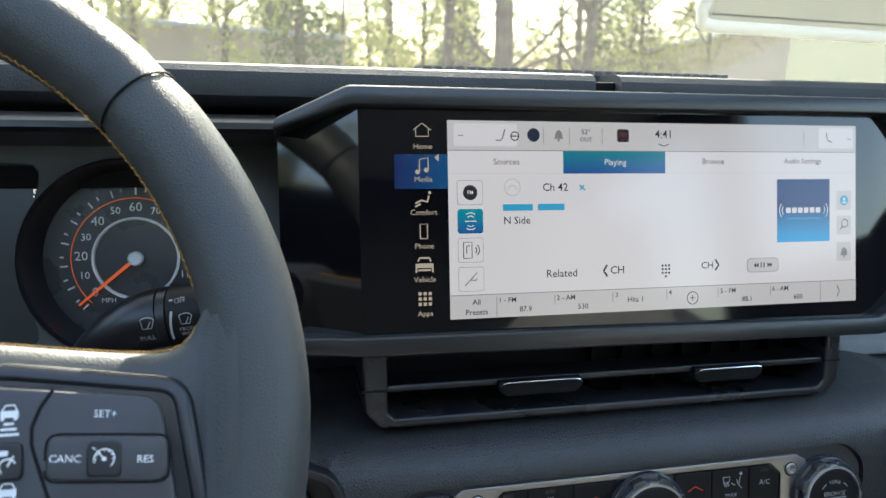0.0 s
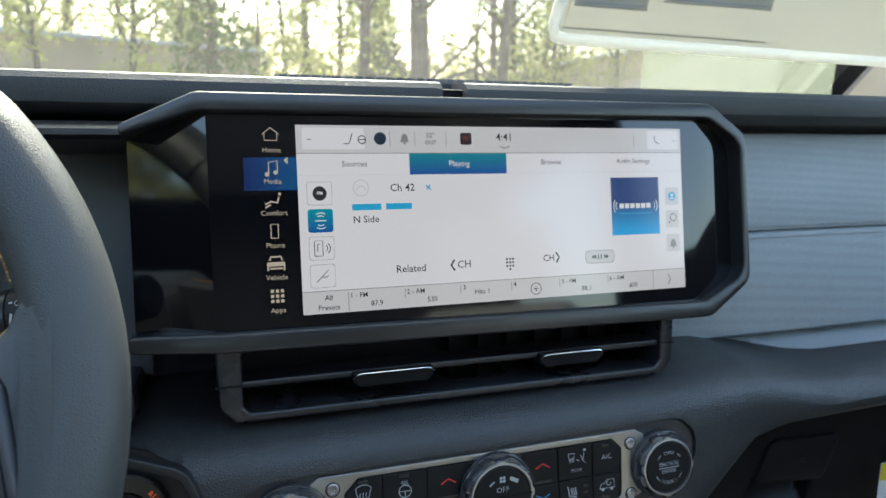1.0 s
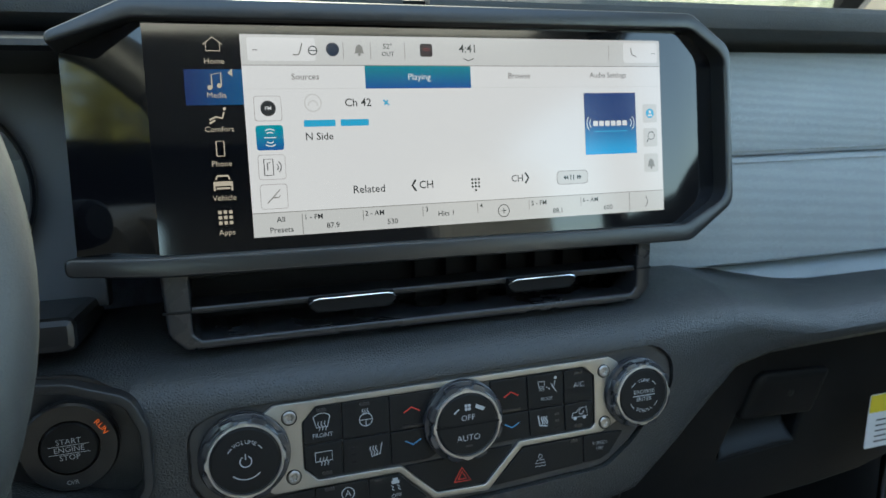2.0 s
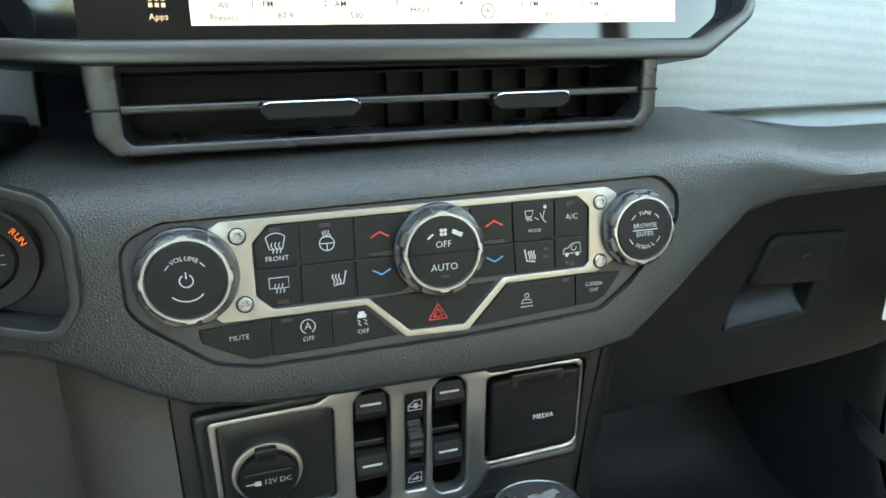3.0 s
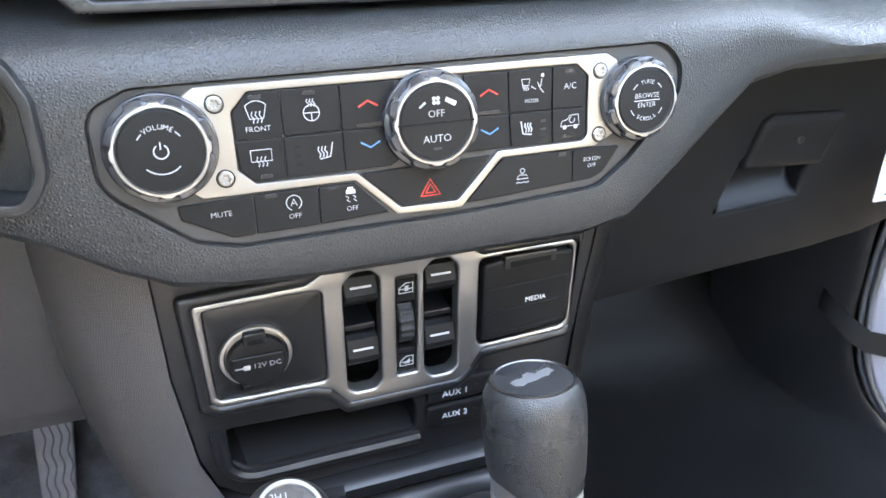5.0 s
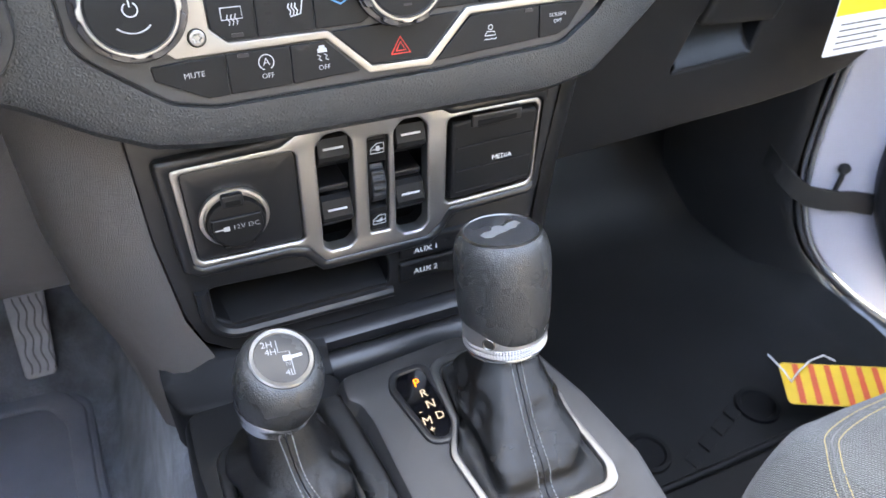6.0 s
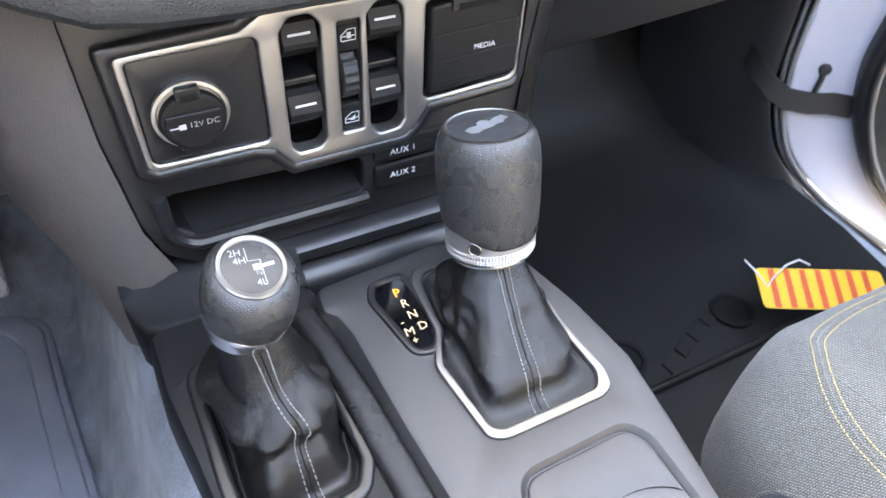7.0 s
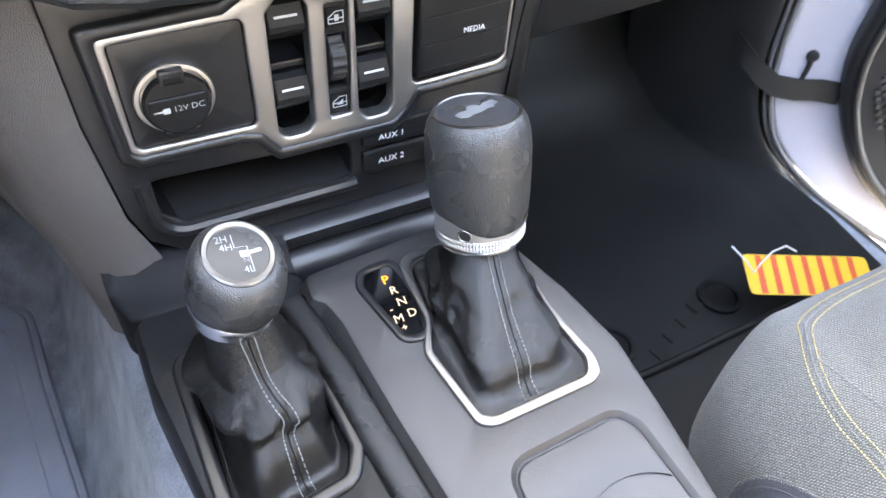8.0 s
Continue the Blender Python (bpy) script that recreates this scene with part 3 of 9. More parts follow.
def profile_bar(name, prof, xs, mat, label, shift=None, closed=True, cuts=0, sharp=35):
    """A part of one cross-section (y, z) that runs across the car; shift(x, i) may move its points."""
    bm = bmesh.new()
    rings = []
    for x in xs:
        ring = []
        for i, (y, z) in enumerate(prof):
            dy, dz = shift(x, i) if shift else (0, 0)
            ring.append((x, y + dy, z + dz))
        rings.append(ring)
    loft(bm, rings, closed, closed)
    return part(name, bm, mat, dash, label, sharp)


def lerp(x, table):
    for (a, p), (b, q) in zip(table, table[1:]):
        if x <= b:
            return p + (q - p) * max(0, (x - a) / (b - a))
    return table[-1][1]


def span(a, b, n):
    return [a + (b - a) * i / n for i in range(n + 1)]


# top pad with a rounded rear lip and the small dark notch over the display
top = profile_bar("top_pad", [(0.552, 1.402), (0.538, 1.4045), (0.5295, 1.410), (0.5270, 1.4170), (0.5282, 1.4230), (0.5318, 1.4262), (0.538, 1.4272),
                              (0.58, 1.4255), (0.70, 1.418), (1.00, 1.398), (1.068, 1.385), (1.068, 1.35), (0.62, 1.35), (0.60, 1.385), (0.575, 1.3995)],
                  span(-0.715, 0.715, 40), DASHTOP, "black soft-grained dash top", lambda x, i: (0.012 * (abs(x) / 0.7) ** 2 if i < 7 else 0, 0))
bm = bmesh.new()
box(bm, -0.0055, 0.50, 1.400, 0.0115, 0.56, 1.46)
carve(top, [bm])
bm = bmesh.new()
box(bm, -0.0052, 0.535, 1.404, 0.0112, 0.556, 1.4225, 0.001)
part("sensor_slot", bm, BLACK, dash, "black slot cover in the dash top")
# defroster strip on the top pad
bm = bmesh.new()
for i in range(30):
    x = -0.105 + i * 0.0072
    for k in range(3):
        box(bm, x, 0.566 + k * 0.011, 1.420, x + 0.0052, 0.574 + k * 0.011, 1.4296)
part("defroster_grille", bm, SEAL, dash, "grey ribbed defroster strip on the dash top")

# passenger insert: two lengths of woven vinyl with a stitched seam between them
XP = span(0.10, 0.715, 16)
back = lambda x, i: (0.010 * max(0, x - 0.2), 0)
profile_bar("upper_insert", [(0.60, 1.3935), (0.566, 1.3935), (0.5625, 1.389), (0.5500, 1.3175), (0.5503, 1.3148), (0.553, 1.3137), (0.60, 1.3137)], XP, PANEL,
            "grey woven vinyl insert", back)
profile_bar("lower_insert", [(0.60, 1.3132), (0.5525, 1.3132), (0.5492, 1.3118), (0.5480, 1.3085), (0.5385, 1.232), (0.5385, 1.2285), (0.541, 1.2262), (0.60, 1.2262)],
            XP, PANEL, "grey woven vinyl insert with a stitched upper edge", back)
bm = bmesh.new()
for k, (z, y) in enumerate(((1.3175, 0.5496), (1.3085, 0.5476))):
    x = 0.20
    while x < 0.70:
        yy = y + 0.010 * max(0, x - 0.2)
        box(bm, x, yy - 0.0006, z - 0.0003, x + 0.0034, yy + 0.0004, z + 0.0003)
        x += 0.0052
tagged(part("stitching", bm, GREYTHREAD, dash, "pale grey double seam stitching"), kind="stuff")
# Black strip stands in for the shade under the overhanging lip.
profile_bar("lip_shade_strip", [(0.60, 1.350), (0.60, 1.402), (0.592, 1.402), (0.592, 1.350)], [-0.71, 0.71], BLACK, "black strip for the shade under the dash lip")

# shelf strip below the insert
profile_bar("shelf_strip", [(0.60, 1.2262), (0.556, 1.2262), (0.548, 1.219), (0.520, 1.214), (0.516, 1.206), (0.60, 1.200)], span(0.12, 0.715, 12), PANEL,
            "grey ledge strip below the insert", back)

# mid pad: the thick soft roll that carries the climate panel
TOPZ = [(-0.72, 1.222), (-0.30, 1.224), (-0.17, 1.230), (0.15, 1.2335), (0.215, 1.232), (0.275, 1.219), (0.32, 1.214), (0.72, 1.214)]
BOTZ = [(-0.72, 1.165), (-0.30, 1.158), (-0.235, 1.154), (-0.192, 1.147), (-0.172, 1.138), (-0.145, 1.122), (-0.122, 1.112), (-0.10, 1.108), (-0.06, 1.106), (0.095, 1.106), (0.125, 1.112), (0.215, 1.178), (0.25, 1.184), (0.72, 1.186)]
FRONT = [(-0.72, 0.4395), (-0.16, 0.4395), (0.155, 0.4395), (0.22, 0.447), (0.35, 0.452), (0.72, 0.462)]
mid_xs = sorted(set([round(v, 4) for v in span(-0.715, 0.715, 60)] + [-0.235, -0.205, -0.192, -0.182, -0.172, -0.158, -0.145, -0.133, -0.122, 0.095, 0.11, 0.125, 0.215, 0.25, 0.16, 0.18, 0.275]))
bm = bmesh.new()
rings = []
for x in mid_xs:
    zt, zb, yf = lerp(x, TOPZ), lerp(x, BOTZ), lerp(x, FRONT)
    h = zt - zb
    lean = 0.10 * h
    ring = [(0.58, zt - 0.004), (0.55, zt), (0.505, zt + 0.001), (yf + 0.040, zt), (yf + 0.024, zt - 0.004), (yf + 0.013, zt - 0.0105), (yf + 0.008, zt - 0.019)]
    for k in range(1, 5):
        f = k / 4
        z0, z1 = zt - 0.019, zb + 0.014
        ring.append((yf + 0.008 - (0.17 * (z0 - z1)) * f * min(1, h / 0.12), z0 + (z1 - z0) * f))
    yl = ring[-1][0]
    ring += [(yl + 0.0015, zb + 0.007), (yl + 0.007, zb + 0.0015), (yl + 0.018, zb), (0.58, zb + 0.002)]
    rings.append([(x, y, z) for y, z in ring])
loft(bm, rings, True, True)
mid = part("mid_pad", bm, PAD, dash, "black soft-grained dash roll", 50)

# outline of the climate panel, in plan x and height z
CLIMATE = [(-0.1425, 1.2010), (-0.128, 1.2075), (0.140, 1.2110), (0.1530, 1.2000), (0.1530, 1.1835), (0.1210, 1.1510), (0.1020, 1.1375), (0.03, 1.1338),
           (-0.09, 1.1325), (-0.110, 1.1372), (-0.1400, 1.1605), (-0.1462, 1.1690), (-0.1462, 1.194)]
HV = on_plane(0.0, 0.4453, 1.182, 0.17)
hz = lambda z: (z - 1.182) * 1.0143
cl_poly = rnd([(x, hz(z)) for x, z in CLIMATE], 0.016, 6)
c1 = bmesh.new()
prism(c1, inset(cl_poly, -0.0007), -0.012, 0.05)
c1.transform(HV)
# start button pod
PODM = on_plane(-0.203, 0.440, 1.197, 0.12)
pod_poly = rnd([(-0.040, 0.040), (0.004, 0.036), (0.030, 0.026), (0.0365, 0.010), (0.0365, -0.020), (0.028, -0.0335), (-0.004, -0.024), (-0.040, -0.014)], 0.013, 6)
c2 = bmesh.new()
prism(c2, pod_poly, -0.026, 0.05)
c2.transform(PODM)
carve(mid, [c1, c2], 0.0068, 5)

# start button in its pod
pod = thing("start_button", PODM, "black engine start button with an orange lit run mark", "button")
bm = bmesh.new()
plate(bm, inset(pod_poly, -0.0035), [inset(pod_poly, 0.0015)], -0.006, 0.0035, 0.0012)
part("pod_frame", bm, DASH, pod, "charcoal rounded frame")
bm = bmesh.new()
prism(bm, inset(pod_poly, 0.0004), -0.0258, -0.023)
part("pod_base", bm, DASH, pod)
bm = bmesh.new()
lathe(bm, [(0.0230, -0.023), (0.0235, -0.016), (0.0225, -0.0145), (0.0145, -0.0150), (0.0140, -0.019)], 48)
part("ring", bm, SATIN, pod, "satin black button ring")
bm = bmesh.new()
lathe(bm, [(0.0136, -0.023), (0.0136, -0.0148), (0.0128, -0.0138), (0.004, -0.0134)], 40)
part("button", bm, BUTTON, pod)
for i, s in enumerate(("START", "ENGINE", "STOP")):
    words(pod, "legend", s, 0.0028, 0, 0.0043 - 0.0043 * i, -0.0130, PRINT)
icon(pod, "legend_line", PRINT, -0.0130, [[(-0.0095, 0.0022), (0.0095, 0.0022)], [(-0.0095, -0.0021), (0.0095, -0.0021)]], width=0.0003)
arc_words(pod, "run_mark", "RUN", 0.0029, 0, 0, 0.0185, 32, -0.0138, ORANGE)
words(pod, "legend", "O/R", 0.0024, 0, -0.0182, -0.0138, PRINT_DIM)

# glove box and knee panels
GB = on_plane(0.40, 0.536, 1.10, -0.06)
bm = bmesh.new()
plate_pts = rnd([(-0.262, -0.125), (-0.10, -0.114), (0.0, -0.108), (0.06, -0.101), (0.105, -0.088), (0.140, -0.062), (0.175, -0.024), (0.29, 0.035), (0.29, 0.085), (-0.13, 0.085), (-0.185, 0.055), (-0.265, -0.01)], 0.02, 5)
plate(bm, plate_pts, [rnd([(-0.1150, -0.0555), (-0.0330, -0.0490), (-0.028, -0.010), (-0.100, -0.008)], 0.003)], -0.03, 0.0, 0.005, 4)
bm.transform(GB)
glove = part("glove_box", bm, GLOVEBOX, dash, "charcoal plastic glove box lid, darkened for shade")
bm = bmesh.new()
outl = rnd([(-0.1025, -0.0160), (-0.0205, -0.0205), (-0.0100, 0.0255), (-0.0840, 0.0292), (-0.0925, 0.0240)], 0.006)
rings = []
for k, w in ((0.0, -0.006), (0.0, 0.0015), (0.0012, 0.0038), (0.004, 0.0050), (0.008, 0.0053)):
    rings.append([(x, y, w - 0.05 * max(0, 0.010 - y) * (1 if w > 0 else 0)) for x, y in inset(outl, k)])
loft(bm, rings)
bm.transform(GB)
part("handle", bm, GLOVEBOX, glove, "charcoal latch flap", 60)
bm = bmesh.new()
loft(bm, [[(xl, y, w), (xl + 0.006, y + 0.0003, w - 0.0006), (xr - 0.006, y + 0.0056, w - 0.0006), (xr, y + 0.006, w)]
          for xl, xr, y, w in ((-0.1155, -0.0325, -0.0545, 0.0012), (-0.1145, -0.0335, -0.0525, 0.0002), (-0.1125, -0.0345, -0.0480, -0.0050), (-0.1095, -0.0360, -0.0410, -0.0110), (-0.1060, -0.0380, -0.0310, -0.0165), (-0.1025, -0.0400, -0.0180, -0.0205))], False, False)
bmesh.ops.solidify(bm, geom=bm.faces[:], thickness=0.0012)
bm.transform(GB)
part("latch_recess", bm, SATIN, glove, "smooth black scoop under the latch flap", 60)
bm = bmesh.new()
lathe(bm, [(0.0035, 0.006), (0.0035, 0.0072), (0.0028, 0.0076)], 20, Matrix.Translation((-0.052, 0.006, -0.0022)))
bm.transform(GB)
part("lock_barrel", bm, SATIN, glove)
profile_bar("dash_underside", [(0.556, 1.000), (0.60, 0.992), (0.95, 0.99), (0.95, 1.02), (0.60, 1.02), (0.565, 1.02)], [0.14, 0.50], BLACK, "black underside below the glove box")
profile_bar("glove_surround", [(0.480, 1.1905), (0.52, 1.186), (0.545, 1.184), (0.60, 1.19), (0.60, 1.20), (0.480, 1.20)], [0.23, 0.70], SATIN, "dark strip over the glove box")
profile_bar("knee_panel", [(0.476, 1.162), (0.480, 1.135), (0.496, 1.06), (0.503, 1.01), (0.509, 0.993), (0.520, 0.985), (0.66, 0.975), (0.66, 1.162)], span(-0.70, -0.180, 10), KNEE,
            "charcoal driver knee panel", sharp=60)

# centre stack: face plate and side cheeks
STACK = rnd([(-0.1372, 1.120), (-0.1360, 1.04), (-0.1295, 0.978), (-0.122, 0.953), (-0.104, 0.9385), (0.113, 0.9385), (0.1185, 1.012), (0.1300, 1.120)], 0.012, 5)
LM = on_plane(0.0, 0.466, 1.05, 0.0)
rim_poly = rnd([(-0.1275, 1.0925), (-0.060, 1.0955), (-0.045, 1.1035), (0.038, 1.1030), (0.052, 1.0955), (0.112, 1.0985), (0.1165, 1.094), (0.1145, 1.020), (0.110, 1.0155),
                (0.052, 1.0125), (0.044, 0.999), (0.034, 0.9915), (-0.040, 0.9915), (-0.052, 1.0065), (-0.062, 1.0095), (-0.114, 1.0095), (-0.124, 1.016)], 0.005)
rim_poly = [(x, z - 1.05) for x, z in rim_poly]
BIN = rnd([(-0.1165, -0.0535), (0.0065, -0.0595), (0.0065, -0.0910), (-0.098, -0.0910), (-0.1140, -0.0760)], 0.011, 5)
bm = bmesh.new()
plate(bm, [(x, z - 1.05) for x, z in STACK], [inset(rim_poly, 0.004), BIN], -0.040, -0.0015, 0.0018)
bm.transform(LM)
part("stack_face", bm, SATIN, dash, "satin black lower centre stack")
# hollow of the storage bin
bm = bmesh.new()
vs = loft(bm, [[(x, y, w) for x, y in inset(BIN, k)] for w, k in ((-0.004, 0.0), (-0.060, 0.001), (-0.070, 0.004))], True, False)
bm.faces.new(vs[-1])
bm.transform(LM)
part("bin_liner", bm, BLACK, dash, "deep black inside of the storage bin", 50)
bm = bmesh.new()
rail = [(-0.1160, -0.053), (-0.1158, -0.062)] + arc(-0.0960, -0.0735, 0.0198, 180, 270, 10) + [(-0.05, -0.0933), (0.0085, -0.0933)]
loft(bm, [[(x - 0.0052 * nx, y - 0.0052 * ny, -0.003), (x - 0.0046 * nx, y - 0.0046 * ny, 0.0012), (x - 0.0022 * nx, y - 0.0022 * ny, 0.0034), (x + 0.0006 * nx, y + 0.0006 * ny, 0.0034),
           (x + 0.0030 * nx, y + 0.0030 * ny, 0.0012), (x + 0.0040 * nx, y + 0.0040 * ny, -0.006)]
          for (x, y), (nx, ny) in zip(rail, [tuple(-Vector((rail[max(0, i - 1)][1] - rail[min(len(rail) - 1, i + 1)][1], rail[min(len(rail) - 1, i + 1)][0] - rail[max(0, i - 1)][0])).normalized() * -1) for i in range(len(rail))])])
bm.transform(LM)
part("bin_rim", bm, SATIN, dash, "satin rim round the open storage bin")
bm = bmesh.new()
loft(bm, [[(-0.104, 0.4685, 0.960), (0.0055, 0.4685, 0.960), (0.0055, 0.533, 0.971), (-0.113, 0.533, 0.971)], [(-0.104, 0.4685, 0.9632), (0.0055, 0.4685, 0.9632), (0.0055, 0.533, 0.9742), (-0.113, 0.533, 0.9742)]])
part("bin_mat", bm, LOWER, dash, "rubber floor of the storage bin")
# rolled ledges between the stack and the console
profile_bar("lower_ledge", [(0.468, 0.9385), (0.460, 0.9385), (0.4545, 0.9350), (0.4535, 0.928), (0.460, 0.920), (0.53, 0.915), (0.53, 0.9385)], span(-0.121, 0.115, 24), SATIN, "satin black ledge below the stack", lambda x, i: (0.03 * max(0, (-0.088 - x) / 0.033) ** 2, -0.004 * max(0, (-0.088 - x) / 0.033)))
profile_bar("lower_roll", [(0.47, 0.923), (0.452, 0.923), (0.4445, 0.9185), (0.440, 0.910), (0.438, 0.88), (0.53, 0.88), (0.53, 0.923)], span(-0.125, 0.112, 24), SATIN, "charcoal roll ahead of the console", lambda x, i: (0.035 * max(0, (-0.085 - x) / 0.04) ** 2, -0.006 * max(0, (-0.085 - x) / 0.04)))
# left cheek, its colour lightened for light from the driver's door, and right cheek
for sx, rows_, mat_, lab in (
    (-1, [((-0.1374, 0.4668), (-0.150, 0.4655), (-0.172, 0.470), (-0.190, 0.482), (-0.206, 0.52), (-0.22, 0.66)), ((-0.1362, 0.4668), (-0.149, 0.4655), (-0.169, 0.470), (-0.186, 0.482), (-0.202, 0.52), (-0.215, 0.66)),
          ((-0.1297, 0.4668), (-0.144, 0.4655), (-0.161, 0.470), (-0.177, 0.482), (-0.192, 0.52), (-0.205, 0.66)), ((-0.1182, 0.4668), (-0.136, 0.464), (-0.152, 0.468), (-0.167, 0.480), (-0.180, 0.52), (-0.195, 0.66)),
          ((-0.113, 0.4668), (-0.132, 0.458), (-0.147, 0.461), (-0.160, 0.474), (-0.172, 0.52), (-0.19, 0.66))], SIDE, "charcoal grained side of the centre stack, door light put in its colour"),
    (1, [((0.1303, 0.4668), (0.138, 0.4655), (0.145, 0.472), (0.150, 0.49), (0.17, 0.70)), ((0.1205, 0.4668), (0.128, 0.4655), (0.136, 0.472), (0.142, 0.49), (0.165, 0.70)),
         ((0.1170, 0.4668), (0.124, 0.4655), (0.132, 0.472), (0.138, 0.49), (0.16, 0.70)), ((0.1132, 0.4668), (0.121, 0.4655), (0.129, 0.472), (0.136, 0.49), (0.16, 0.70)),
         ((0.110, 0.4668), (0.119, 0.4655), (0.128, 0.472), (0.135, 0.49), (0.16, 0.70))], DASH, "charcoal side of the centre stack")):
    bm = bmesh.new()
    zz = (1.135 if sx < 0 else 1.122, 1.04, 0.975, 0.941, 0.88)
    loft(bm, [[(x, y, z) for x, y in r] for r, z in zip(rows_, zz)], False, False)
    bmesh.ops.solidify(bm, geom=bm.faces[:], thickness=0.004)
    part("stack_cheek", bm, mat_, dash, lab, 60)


# ---------------------------------------------------------------- centre air vent
def build_vent():
    m = on_plane(-0.003, 0.4735, 1.2545, 0.10)
    v = thing("air_vent", m, "wide black air vent with two slim chrome tabs", "air vent")
    bm = bmesh.new()
    prism(bm, rect(-0.147, -0.019, 0.147, 0.024), -0.05, -0.045)
    part("duct", bm, BLACK, v)
    bm = bmesh.new()
    plate(bm, rnd([(-0.1508, 0.0260), (-0.1490, -0.0105), (-0.1405, -0.0198), (0.1425, -0.0198), (0.1502, -0.0110), (0.1502, 0.0260)], 0.005, 5),
          [rnd([(-0.1362, 0.0225), (-0.1362, -0.0110), (-0.1325, -0.0146), (0.1362, -0.0146), (0.1398, -0.0105), (0.1398, 0.0225)], 0.004, 4)], -0.045, 0.003, 0.0018, 4)
    part("vent_frame", bm, GREYTRIM, v, "dark satin frame round the foot of the vent", 40)
    bm = bmesh.new()
    prism(bm, rect(-0.148, 0.018, 0.148, 0.026), -0.05, -0.004, 0.001)
    part("upper_bar", bm, BLACK, v)
    for x0, x1, sgn in ((-0.1505, -0.1365, -1), (0.1395, 0.1500, 1)):
        bm = bmesh.new()
        prism(bm, rect(x0 - 0.0003, 0.0012, x1 + 0.0003, 0.0026, 0.0003), -0.045, 0.0034, 0.0003)
        part("end_band", bm, BLACK, v)
    bm = bmesh.new()
    prism(bm, rnd([(-0.137, -0.0004), (0.140, -0.0004), (0.140, 0.0036), (-0.137, 0.0036)], 0.0008), -0.022, 0.0005, 0.0012)
    part("slat", bm, SATIN, v, "satin black centre slat")
    for z in (0.0145,):
        bm = bmesh.new()
        prism(bm, rect(-0.137, z, 0.140, z + 0.0012), -0.036, -0.024)
        part("slat", bm, BLACK, v)
    for i in range(6, 13):
        x = -0.128 + i * 0.0212
        bm = bmesh.new()
        prism(bm, rect(x, -0.0145, x + 0.0010, 0.019), -0.044, -0.034)
        part("vane", bm, BLACK, v)
    for x0, x1 in ((-0.0738, -0.0240), (0.0478, 0.0935)):
        bm = bmesh.new()
        pts = rnd([(x0, -0.0022), (x0 + 0.004, -0.0058), (x1 - 0.004, -0.0058), (x1, -0.0022), (x1, 0.0030), (x0, 0.0030)], 0.0012)
        prism(bm, pts, -0.004, 0.0052, 0.0010)
        tab = part("tab", bm, BLACK, v, "black adjuster tab")
        bm = bmesh.new()
        tube(bm, [(x0 + 0.0002, 0.0002, 0.0046), (x0 + 0.0022, 0.0022, 0.0064), (x0 + 0.005, 0.0029, 0.0068), (x1 - 0.005, 0.0029, 0.0068), (x1 - 0.0022, 0.0022, 0.0064), (x1 - 0.0002, 0.0002, 0.0046)], 0.0006, 8)
        part("chrome_edge", bm, CHROME, tab, "bright chrome edge")


build_vent()


# ---------------------------------------------------------------- infotainment display
SM = on_plane(0.0, 0.48875, 1.3465, 0.2103)
sz = lambda z: (z - 1.3465) * 1.0219
display = thing("infotainment_display", SM, "wide glossy touchscreen in a chamfered dark frame, media page lit", "touchscreen")


